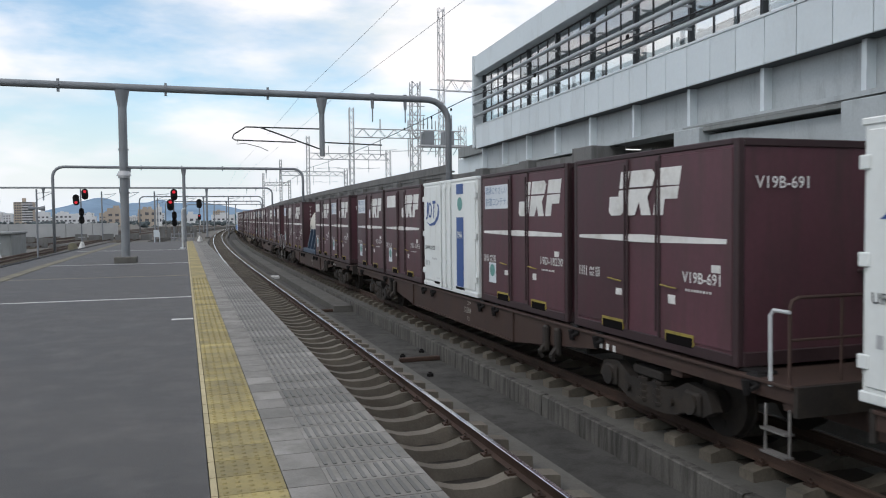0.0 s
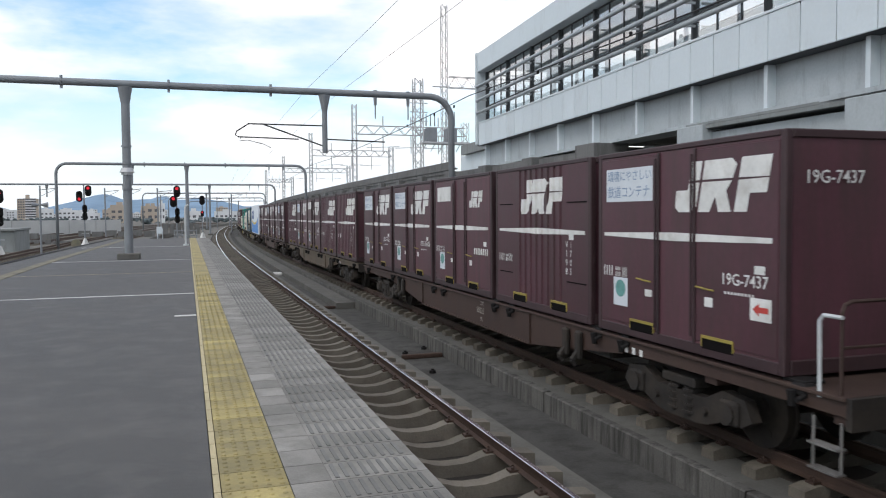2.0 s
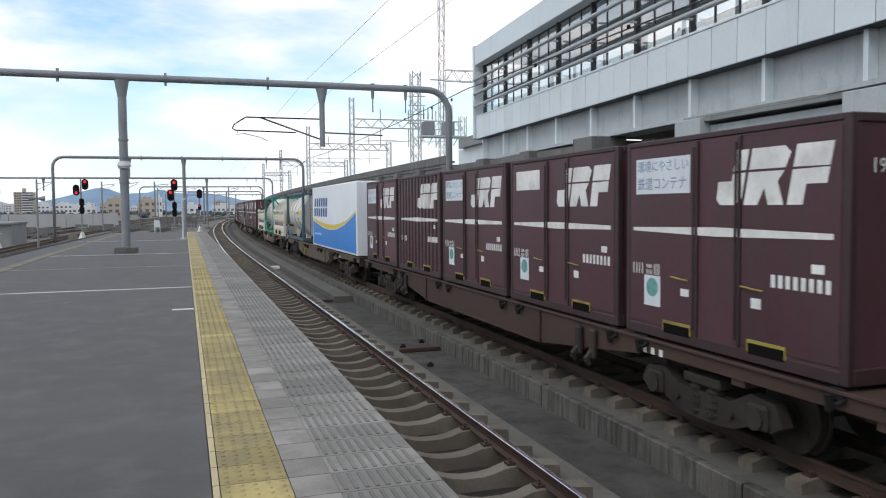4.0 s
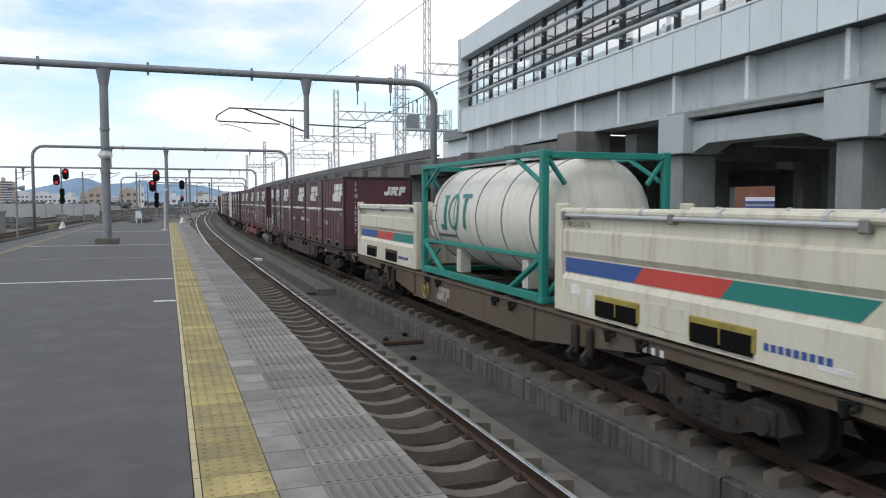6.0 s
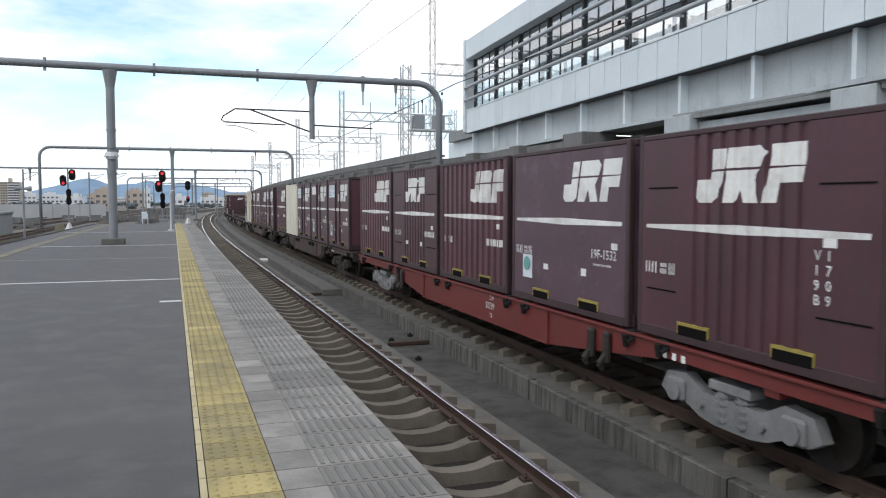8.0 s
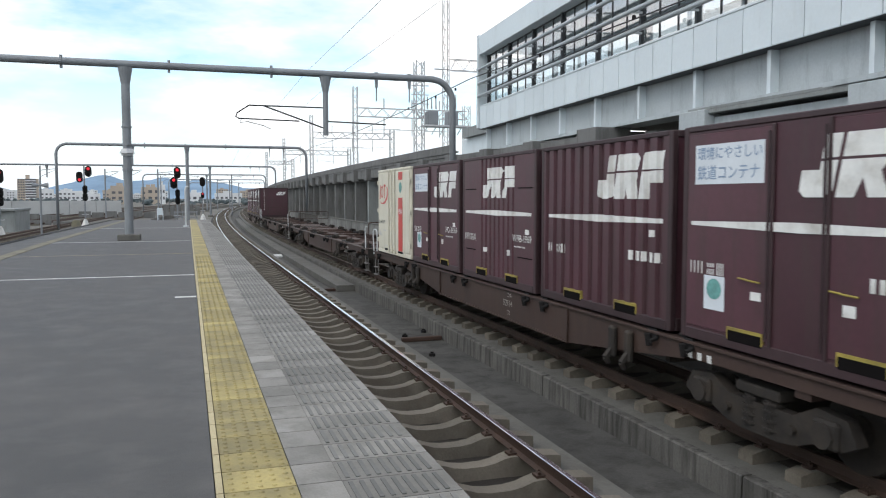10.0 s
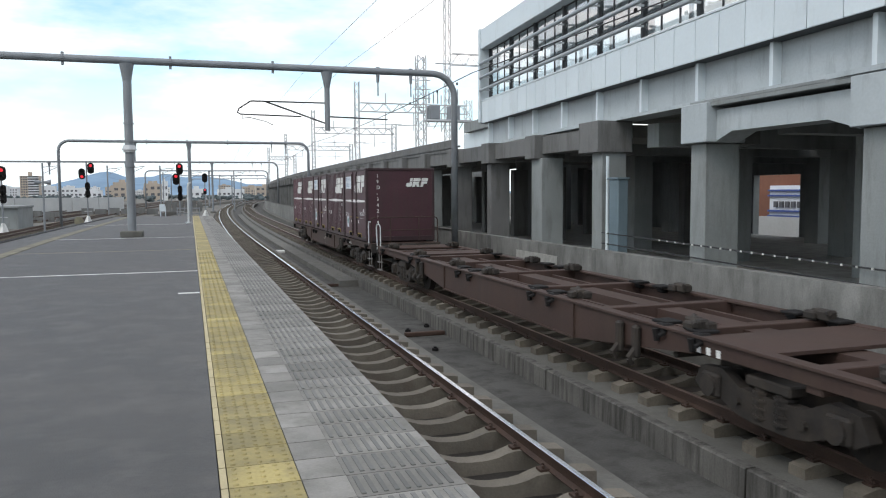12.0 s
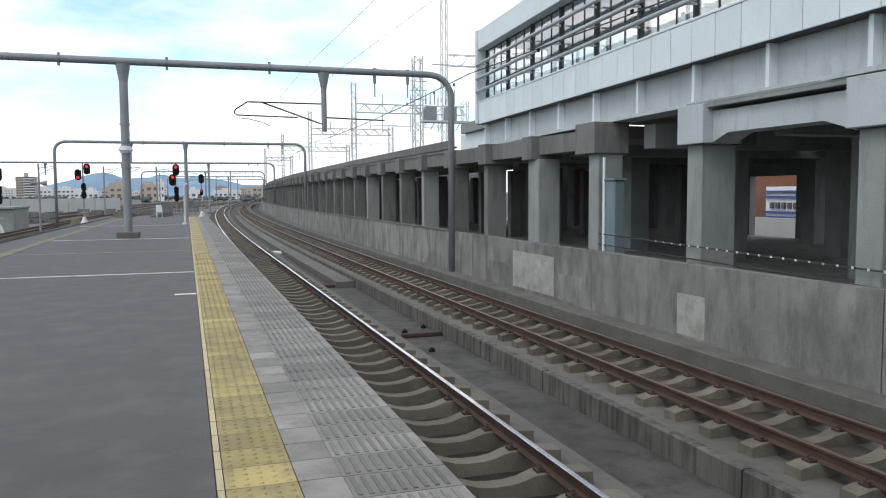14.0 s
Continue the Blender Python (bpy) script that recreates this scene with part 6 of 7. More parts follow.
def van_box(L=9.66):
    root = thing("van_container", "tall white and bright blue box container with a yellow swoosh", "container", group="containers on the train")
    h, W, H = L / 2, 2.49, 2.62
    bm = bmesh.new()
    box(bm, -W / 2, W / 2, -h, h, 0.0, H, 0.03)
    part("shell", bm, M_VAN_WHITE, root)
    f = -W / 2

    def put(polys, mat, name, label=""):
        bm = bmesh.new()
        for p in polys:
            bm.faces.new([bm.verts.new((f - 0.004, h - u, z)) for u, z in p])
        part(name, bm, mat, root, label)
    n = 12
    us = [0.08 + (L - 0.16) * i / n for i in range(n + 1)]

    def top(u):
        return 1.16 - 0.42 * math.sin(math.pi * min(1, u / L * 0.95)) + 0.45 * (u / L) ** 3
    put([[(a, 0.08), (b, 0.08), (b, top(b)), (a, top(a))] for a, b in zip(us, us[1:])], M_BRIGHT_BLUE, "blue_field", "bright blue lower field")
    put([[(a, top(a) + 0.03), (b, top(b) + 0.03), (b, top(b) + 0.09 + 0.13 * math.sin(math.pi * min(1, b / L * 1.2))), (a, top(a) + 0.091 + 0.13 * math.sin(math.pi * min(1, a / L * 1.2)))] for a, b in zip(us, us[1:])],
        M_STRIPE_YEL, "yellow_swoosh")
    # brand mark as slanted plain blocks
    bl = []
    for i in range(6):
        u = 0.42 + i * 0.58
        bl.append([(u, 1.32), (u + 0.42, 1.32), (u + 0.50, 1.66), (u + 0.08, 1.72)])
        bl.append([(u + 0.09, 1.78), (u + 0.51, 1.72), (u + 0.60, 2.12), (u + 0.18, 2.12)])
    put(bl, M_LOGO_BLUE, "brand_blocks", "row of dark blue slanted blocks")
    put([[(0.6 + 0.13 * i, 0.5), (0.68 + 0.13 * i, 0.5), (0.68 + 0.13 * i, 0.6), (0.6 + 0.13 * i, 0.6)] for i in range(14)], M_VAN_WHITE, "small_print")
    for sx in (-1, 1):
        for sy in (-1, 1):
            bm = bmesh.new()
            box(bm, sx * (W / 2 - 0.12), sx * (W / 2 + 0.005), sy * (h - 0.12), sy * (h + 0.005), 0.0, H + 0.005, 0.02)
            part("corner_post", bm, M_VAN_WHITE, root)
    return root


# ---- container wagon ----
WL = 20.4    # frame length
DECK = 1.0
WAGON_MESHES = {}


def wagon(paint, bogie_mat, number, label, near_rail=False, far_rail=False, wheel=False, emblem=False):
    root = thing("flat_wagon", label, "wagon", group="wagons of the train")
    key = paint.name

    def M(name, fill, mat):
        k = (name, mat.name)
        if k not in WAGON_MESHES:
            bm = bmesh.new()
            fill(bm)
            WAGON_MESHES[k] = mesh_of(bm, name, mat)
        return WAGON_MESHES[k]
    h = WL / 2

    def sill(s):
        def fill(bm):
            prof = [(-h, DECK), (h, DECK), (h, 0.82), (6.3, 0.80), (6.3, 0.76), (3.3, 0.42), (-3.3, 0.42), (-6.3, 0.76), (-6.3, 0.80), (-h, 0.82)]
            for x0, x1 in ((s * 1.16, s * 1.19),):
                a = [bm.verts.new((x0, y, z)) for y, z in prof]
                b = [bm.verts.new((x1, y, z)) for y, z in prof]
                for i in range(10):
                    bm.faces.new((a[i], a[(i + 1) % 10], b[(i + 1) % 10], b[i]))
                bm.faces.new(a)
                bm.faces.new(list(reversed(b)))
            box(bm, s * 1.06, s * 1.235, -h, h, DECK - 0.03, DECK + 0.008, 0.005)
            for y0, y1, z in ((-3.3, 3.3, 0.44),):
                box(bm, s * 1.08, s * 1.235, y0, y1, z - 0.02, z + 0.004)
            for y in (-6.28, -3.28, 3.28, 6.28):
                box(bm, s * 1.191, s * 1.225, y - 0.02, y + 0.02, 0.445 if abs(y) < 5 else 0.80, DECK - 0.032)
        return fill
    for s in (-1, 1):
        part("side_sill", M("side_sill" + ("" if s < 0 else "_b"), sill(s), paint), None, root)

    def centre(bm):
        box(bm, -0.20, 0.20, -h, h, 0.45, DECK - 0.06)
        for y in (-h + 0.08, -8.2, -5.9, -3.95, -1.3, 1.3, 3.95, 5.9, 8.2, h - 0.08):
            box(bm, -1.158, 1.158, y - 0.11, y + 0.11, 0.72, DECK - 0.012, 0.01)
        for x in (-0.62, 0.62):
            box(bm, x - 0.035, x + 0.035, -5.9, 5.9, 0.74, DECK - 0.10)
        for y in (-h + 0.62, h - 0.62):
            box(bm, -1.158, 1.158, y - 0.60, y + 0.60, DECK - 0.04, DECK + 0.002)
        for y in (-7.0, 7.0):
            box(bm, -1.158, 1.158, y - 0.55, y + 0.55, DECK - 0.045, DECK - 0.002)
    part("under_frame", M("under_frame", centre, paint), None, root)

    # container locks: pairs of lugs
    def lug(bm):
        box(bm, -0.16, 0.10, -0.16, 0.16, DECK + 0.009, DECK + 0.048, 0.01)
        box(bm, -0.22, -0.06, -0.22, -0.02, DECK - 0.10, DECK + 0.03, 0.02)
        rod(bm, (-0.06, -0.2, DECK - 0.03), (-0.30, -0.2, DECK - 0.12), 0.03, 6)
        rod(bm, (-0.25, -0.07, DECK - 0.04), (-0.23, -0.07, DECK - 0.20), 0.05, 8, 0.04)
    lm = M("twist_lock", lug, M_BLACK)
    for k in range(5):
        for e in (-1.60, 1.60):
            for s in (-1, 1):
                part("twist_lock", lm, None, root, at=pose(s * 1.0, -7.896 + 3.948 * k + e, 0, 0, 0, 0 if s < 0 else 180))

    if "empty" in label:
        rnd = random.Random(len(label) + 3)

        def folded(bm):
            for i in range(5):
                x, y, z = rnd.uniform(-0.10, 0.10), rnd.uniform(-0.16, 0.16), rnd.uniform(0.05, 0.10)
                box(bm, x - 0.08, x + 0.08, y - 0.10, y + 0.10, DECK + 0.01, DECK + z + 0.06, 0.025)
            rod(bm, (-0.16, -0.2, DECK + 0.10), (0.12, 0.22, DECK + 0.14), 0.035, 6)
        fm = M("folded_lock", folded, M_BOGIE)
        for y in (-9.0, -6.1, -3.0, 0.9, 3.0, 6.1, 9.0):
            for sx in (-1, 1):
                part("folded_lock", fm, None, root, "black folded container lock", at=pose(sx * 0.98, y, 0, 0, 0, 0 if sx < 0 else 180))

    def gear(bm):
        for y in (-3.2, 2.1):
            rod(bm, (-0.8, y, 0.55), (-0.8, y + 1.1, 0.55), 0.18, 12)
        box(bm, -1.1, -0.7, -0.9, 0.3, 0.45, 0.75, 0.02)
        for y in (-5.7, 5.5):
            rod(bm, (-1.0, y, 0.62), (1.0, y, 0.62), 0.05, 8)
    part("brake_gear", M("brake_gear", gear, M_BOGIE), None, root)

    def hook(bm):
        box(bm, -1.29, -1.192, -0.07, 0.07, 0.48, 0.92, 0.03)
        rod(bm, (-1.24, 0, 0.62), (-1.36, 0, 0.48), 0.05, 6)
        rod(bm, (-1.36, 0, 0.48), (-1.30, 0, 0.40), 0.04, 6)
    for y in (-5.15, -4.73, 5.05, 5.47):
        part("tie_hook", M("tie_hook", hook, M_BOGIE), None, root, at=pose(0, y, 0))
    for s in (-1, 1):
        def ends(bm, s=s):
            box(bm, -1.2, 1.2, s * h, s * (h + 0.06), 0.70, DECK + 0.004)
            box(bm, -0.16, 0.16, s * (h + 0.06), s * (h + 0.475), 0.72, 0.98, 0.03)
            box(bm, -0.22, 0.22, s * (h + 0.28), s * (h + 0.475), 0.68, 1.02, 0.04)
        part("coupler", M("coupler" + str(s), ends, M_BOGIE), None, root)

        def rail(bm, s=s):
            y = s * (h - 0.10)
            tube_path(bm, [(-1.16, y, DECK), (-1.16, y, 1.78), (-1.13, y, 1.85), (-1.05, y, 1.88), (1.05, y, 1.88), (1.13, y, 1.85), (1.16, y, 1.78), (1.16, y, DECK)], 0.02, 6)
            for x in (-0.5, 0.5):
                rod(bm, (x, y, DECK), (x, y, 1.88), 0.016, 6)
            rod(bm, (-1.16, y, 1.45), (1.16, y, 1.45), 0.016, 6)

        def grab(bm):
            y2 = h - 0.02
            tube_path(bm, [(-1.21, y2, 0.9), (-1.24, y2, 1.62), (-1.22, y2 - 0.05, 1.70), (-1.20, y2 - 0.25, 1.70), (-1.18, y2 - 0.30, 1.62), (-1.18, y2 - 0.30, 1.0)], 0.020, 6)
        def near_grab(bm):
            y2 = -h + 0.02
            tube_path(bm, [(-1.20, y2 + 0.30, 0.95), (-1.21, y2 + 0.30, 1.68), (-1.20, y2 + 0.26, 1.74), (-1.20, y2 + 0.04, 1.74)], 0.021, 6)
        if s < 0 and near_rail:
            part("grab_rail", M("near_grab", near_grab, M_POST_WHITE), None, root, "pale painted grab rail")
            part("hand_rail", M("hand_rail", rail, M_WAGON), None, root)
        elif s > 0 and far_rail:
            part("grab_rail", M("grab_rail", grab, M_POST_WHITE), None, root, "pale painted grab rail")

        def step(bm, s=s):
            for dy in (0.08, 0.42):
                rod(bm, (0, s * (h - dy), 0.75), (0, s * (h - dy), 0.26), 0.016, 6)
            for z in (0.26, 0.50):
                box(bm, -0.07, 0.05, s * (h - 0.43), s * (h - 0.07), z - 0.010, z + 0.010)
        for x in ((-1.17, 1.17) if (near_rail if s < 0 else far_rail) else ()):
            part("foot_step", M("foot_step" + str(s), step, M_DULL_RAIL), None, root, at=pose(x, 0, 0))
    # bogies with turning wheelsets
    wheels = []
    for s in (-1, 1):
        bg = part("bogie", M("bogie", bogie_frame, bogie_mat), None, root, at=pose(0, s * 7.5, 0))
        for e in (-1, 1):
            ws = part("wheelset", M("wheelset", wheelset_mesh, M_BOGIE), None, bg, at=pose(0, e * 0.95, 0.43))
            wheels.append((ws, e * 0.95))
    if wheel:
        bm = bmesh.new()
        ringp = [(-1.27, 2.25 + 0.2 * math.cos(a), 0.68 + 0.2 * math.sin(a)) for a in [i * math.pi / 10 for i in range(21)]]
        tube_path(bm, ringp, 0.018, 6)
        for a in (0.5, 2.6, 4.7):
            rod(bm, (-1.27, 2.25, 0.68), (-1.27, 2.25 + 0.2 * math.cos(a), 0.68 + 0.2 * math.sin(a)), 0.014, 6)
        rod(bm, (-1.29, 2.25, 0.68), (-1.19, 2.25, 0.68), 0.035, 8)
        part("hand_wheel", bm, M_YEL_FRAME, root, "yellow handbrake wheel")
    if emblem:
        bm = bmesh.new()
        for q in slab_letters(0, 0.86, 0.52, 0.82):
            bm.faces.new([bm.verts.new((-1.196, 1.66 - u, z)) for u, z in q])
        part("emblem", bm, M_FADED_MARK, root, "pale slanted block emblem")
    if number:
        w = M_WHITE_MARK if paint is M_WAGON_RED else M_FADED_MARK
        letter(root, "コキ", 9.8 + 0.80, 0.82, 0.12, w, x=-1.19, half=9.8)
        letter(root, number, 9.8 + 0.62, 0.64, 0.17, w, x=-1.19, half=9.8)
        letter(root, "TS", 9.8 + 0.82, 0.49, 0.12, w, x=-1.19, half=9.8)
    mk = bmesh.new()
    for i in range(3):
        mk.faces.new([mk.verts.new((-1.195, -6.4 - 0.18 * i - a, b)) for a, b in ((0, 0.80), (0.08, 0.80), (0.08, 0.89), (0, 0.89))])
    part("data_marks", mk, M_WHITE_MARK, root)
    return root, wheels


def bogie_frame(bm):
    for s in (-1, 1):
        x0, x1 = s * 0.93, s * 1.07
        prof = [(-1.30, 0.40), (-1.18, 0.62), (-0.80, 0.66), (-0.48, 0.50), (0.48, 0.50), (0.80, 0.66), (1.18, 0.62), (1.30, 0.40), (1.12, 0.30), (0.80, 0.30), (0.55, 0.20), (0.30, 0.16), (-0.30, 0.16), (-0.55, 0.20), (-0.80, 0.30), (-1.12, 0.30)]
        a = [bm.verts.new((x0, y, z)) for y, z in prof]
        b = [bm.verts.new((x1, y, z)) for y, z in prof]
        n = len(prof)
        for i in range(n):
            bm.faces.new((a[i], a[(i + 1) % n], b[(i + 1) % n], b[i]))
        bm.faces.new(a)
        bm.faces.new(list(reversed(b)))
        for e in (-0.95, 0.95):
            rod(bm, (s * 1.07, e, 0.43), (s * 1.16, e, 0.43), 0.13, 12)
            box(bm, s * 0.9, s * 1.13, e - 0.16, e + 0.16, 0.30, 0.58, 0.03)
        for d in (-0.16, 0.16):
            rod(bm, (s * 1.0, d, 0.22), (s * 1.0, d, 0.60), 0.10, 10)
            for k in range(4):
                rod(bm, (s * 1.0, d, 0.25 + 0.09 * k), (s * 1.0, d, 0.28 + 0.09 * k), 0.125, 10)
        box(bm, s * 0.88, s * 1.12, -0.34, 0.34, 0.58, 0.70, 0.02)
        for e in (-0.50, 0.50):
            rod(bm, (s * 0.75, e, 0.35), (s * 1.12, e, 0.35), 0.05, 8)
    box(bm, -1.0, 1.0, -0.22, 0.22, 0.42, 0.66)


def wheelset_mesh(bm):
    for s in (-1, 1):
        for x0, x1, r in ((0.53, 0.655, 0.43), (0.515, 0.545, 0.46)):
            rod(bm, (s * x0, 0, 0), (s * x1, 0, 0), r, 28)
        rod(bm, (s * 0.655, 0, 0), (s * 0.70, 0, 0), 0.16, 16)
        for k in range(4):
            a = k * math.pi / 2
            rod(bm, (s * 0.655, 0.27 * math.cos(a), 0.27 * math.sin(a)), (s * 0.662, 0.27 * math.cos(a), 0.27 * math.sin(a)), 0.06, 8)
    rod(bm, (-1.1, 0, 0), (1.1, 0, 0), 0.08, 12)


# the make-up of the train, wagon by wagon; slots run from the end nearest the platform's open end
SLOT = [-7.89 + 3.945 * k for k in range(5)]


def D(code="", **k):
    return lambda: maroon_container("door", code, **k)


def B(code="", **k):
    return lambda: maroon_container("rib", code, vertical=True, **k)


def S(code="", **k):
    return lambda: maroon_container("soft", code, **k)


# the middle of wagon k lies at C0 + PITCH * k - run(t) along the line; LOAD_AT is the middle of its load
C0, PITCH, SPEED, SLOWING = 37.71, 21.36, 21.694, 0.01274
LOAD_AT = {-2: -4.40, -1: 16.70, 0: 37.58, 1: 59.38, 2: 80.21, 4: 122.9, 5: 144.05, 6: 165.56, 7: 187.40, 9: 229.70, 12: 294.20}


def run(t):
    return SPEED * t - SLOWING * t * t


def build_train():
    brown = "weathered brown container flat wagon with fish-belly sills"
    tan = "rusty tan container flat wagon with fish-belly sills"
    red = "fresh red container flat wagon with fish-belly sills"
    empty = "empty weathered brown container flat wagon with open deck frame"
    white_jot = lambda: insulated_container(M_WHITE_BOX, M_LOGO_BLUE, M_LOGO_BLUE, "UR19A-21158")
    cream_jot = lambda: insulated_container(M_CREAM, M_LOGO_RED, M_LOGO_RED, "UR19A-15371")
    plan = [
        (-2, M_WAGON, M_BOGIE, "", brown, [D(), D(), S(), D(), white_jot]),
        (-1, M_WAGON, M_BOGIE, "52284", brown, [D("V19B-691", end_code="V19B-691", sign="none", globe=False, emblem_at=(1.02, 2.72)), D("19D-18230"), white_jot, D("19D-16392", sign="plain"), D("19C-7704")]),
        (0, M_WAGON, M_BOGIE, "50325", brown, [D("19G-5427", end_code="19G-5427"), D("19F-6220", sign="plain"), small_tank, S("V19B-5182", end_code="V19B-5182", end_vertical=True), D("19G-17239")]),
        (1, M_WAGON, M_BOGIE, "50325", brown, [D("19G-7437", end_code="19G-7437", arrow=True), S("V19B-1705", vertical=True), D(sign="plain", small=True), D("19D-36008"), D("19D-7362")]),
        (2, M_WAGON_TAN, M_BOGIE, "", brown, [B("19G-6673"), B("19G-1001"), D("V19C-8803", sign="plain"), D(), B()]),
        (3, M_WAGON, M_BOGIE, "", brown, [D(end_code="19D-1184"), D(sign="plain"), D(), B(), D()]),
        (4, M_WAGON_TAN, M_BOGIE, "", tan, "tank_and_van"),
        (5, M_WAGON_TAN, M_BOGIE, "", tan, "hoppers"),
        (6, M_WAGON, M_BOGIE, "51379", brown, [B("19G-17277", end_code="19G-17277", end_mark=True, end_vertical=True), S("V19B-2184", vertical=True), B(), S("V19B-358", vertical=True), D("19D-5530")]),
        (7, M_WAGON_RED, M_BOGIE_GREY, "52739", red, [S("V19B-1709", vertical=True), lambda: maroon_container("plain", "19F-1532", sign="none"), B(), S(), B()]),
        (8, M_WAGON, M_BOGIE, "", brown, [D(), D(sign="plain"), D(), lambda: plain_box(M_CREAM, "cream insulated container with flat doors on a wagon"), B()]),
        (9, M_WAGON, M_BOGIE, "52914", brown, [D(), B(), S("V19B-1969"), D("19D-36369"), cream_jot]),
        (10, M_WAGON, M_BOGIE, "", empty, []),
        (11, M_WAGON, M_BOGIE, "", empty, []),
        (12, M_WAGON, M_BOGIE, "52687", brown, [D("19D-34219", end_code="19D-34219", end_mark=True, end_vertical=True), B("19G-9344"), D("V19C-2045"), B("19F-5052"), B("19G-9844")]),
    ]
    moving, wheels = [], []
    for k, paint, bogie, number, label, load in plan:
        w, ws = wagon(paint, bogie, number, label, k in (-1, 1, 7, 10, 11, 12), k in (0, 4, 6, 9, 11), k in (4, 5), k == 5)
        s0 = C0 + PITCH * k
        lead = LOAD_AT.get(k, s0) - s0
        moving.append((w, s0, 0.0, 0.0))
        wheels += ws
        if load == "tank_and_van":
            load = [(van_box, -4.99), (lambda: iso_tank(M_FRAME_BLUE, L=6.28, squared=True), 6.62)]
        elif load == "hoppers":
            load = [(hopper_box, -6.62), (lambda: iso_tank(M_FRAME_TEAL, L=6.28, logo=True), 0.02), (lambda: hopper_box("UM12A-105211"), 6.64)]
        else:
            load = list(zip(load, SLOT))
        for make, off in load:
            c = make()
            moving.append((c, s0, off + lead, DECK + 0.05))
    return moving, wheels


MOVING, WHEELS = build_train()
# ---- tracks, signals and the town beyond the platform ----
def make_left_side():
    for x, ya in ((-8.6, -60), (-12.6, -60), (-16.4, 92), (-20.2, 92), (-24.0, 92)):
        root = thing("side_track", "distant rusty track on ballast beyond the platform", "track", kind="structure")
        for s in (-1, 1):
            bm = bmesh.new()
            sweep(bm, rect(x + s * 0.5335 - 0.035, x + s * 0.5335 + 0.035, -1.30, -1.15), ya, 330)
            part("rail", bm, M_RUST, root)
        bm = bmesh.new()
        y = max(24.0, ya)
        while y < 140:
            box(bm, x - 1.0, x + 1.0, y - 0.11, y + 0.11, -1.418, -1.30)
            y += 0.75
        part("sleeper_run", bm, M_SLEEPER, root)["kind"] = "stuff"
    # low ramp structure beside the kerb
    bm = bmesh.new()
    box(bm, -25.0, -14.4, 76.3, 83.0, -1.5, 0.42, 0.03)
    box(bm, -25.0, -14.3, 76.0, 83.2, 0.42, 0.62, 0.03)
    box(bm, -16.2, -15.6, 76.26, 76.32, -1.2, 0.1, 0.01)
    for k in range(3):
        box(bm, -24 + 2.4 * k, -22.4 + 2.4 * k, 76.24, 76.32, -0.9, 0.0, 0.02)
    thing("concrete_housing", "low grey concrete housing beside the side track", "housing", bm=bm, mat=M_PIER)
    # long white wall
    bm = bmesh.new()
    for x0, y0, x1, y1 in ((-60, 128, -11.4, 152), ):
        d = Vector((x1 - x0, y1 - y0, 0)).normalized()
        n = Vector((-d.y, d.x, 0)) * 0.4
        for i in range(12):
            a = Vector((x0, y0, 0)).lerp(Vector((x1, y1, 0)), i / 12) + d * 0.05
            b = Vector((x0, y0, 0)).lerp(Vector((x1, y1, 0)), (i + 1) / 12) - d * 0.05
            lo = [bm.verts.new((p.x, p.y, -1.42)) for p in (a, b, b + n, a + n)]
            hi = [bm.verts.new((p.x, p.y, 1.05)) for p in (a, b, b + n, a + n)]
            for k in range(4):
                bm.faces.new((lo[k], lo[(k + 1) % 4], hi[(k + 1) % 4], hi[k]))
            bm.faces.new(hi)
    thing("long_wall", "long pale concrete wall of another railway line", "wall", kind="structure", bm=bm, mat=M_FARWALL)
    # dark low sheds and fences in the yard
    for x0, x1, y0, z1 in ((-30, -16, 112, -0.5), (-15, -4.5, 122, -0.4), (-4, 2, 138, 0.4), (-26, -12, 95, -0.9)):
        root = thing("yard_fence", "dark weathered panel fence across the yard", "fence", group="yard fences")
        for k in range(6):
            a, b = x0 + (x1 - x0) * k / 6, x0 + (x1 - x0) * (k + 1) / 6
            bm = bmesh.new()
            box(bm, a + 0.1, b - 0.1, y0, y0 + 0.5, -1.42, z1 - 0.15 * (k % 2))
            part("panel", bm, M_PIER_DARK, root)


make_left_side()


def make_yard_posts():
    for x, y, top in ((-14.2, 58, 3.4), (-8.0, 100, 5.2), (-12.6, 118, 5.6), (-5.2, 112, 5.4), (-18.0, 104, 5.4), (-3.0, 150, 5.8), (4.6, 140, 5.6), (-8.8, 160, 5.8), (0.6, 190, 6.0)):
        root = thing("catenary_post", "slim grey overhead line post in the yard", "post", group="yard posts", at=at_line(x, y))
        bm = bmesh.new()
        rod(bm, (0, 0, -1.45), (0, 0, top), 0.10, 8)
        part("post", bm, M_STEEL, root)
        bm = bmesh.new()
        rod(bm, (0, 0, top - 0.5), (1.9, 0, top - 0.3), 0.04, 6)
        rod(bm, (0, 0, top - 1.3), (1.7, 0, top - 0.45), 0.03, 6)
        part("arm", bm, M_STEEL, root)


make_yard_posts()


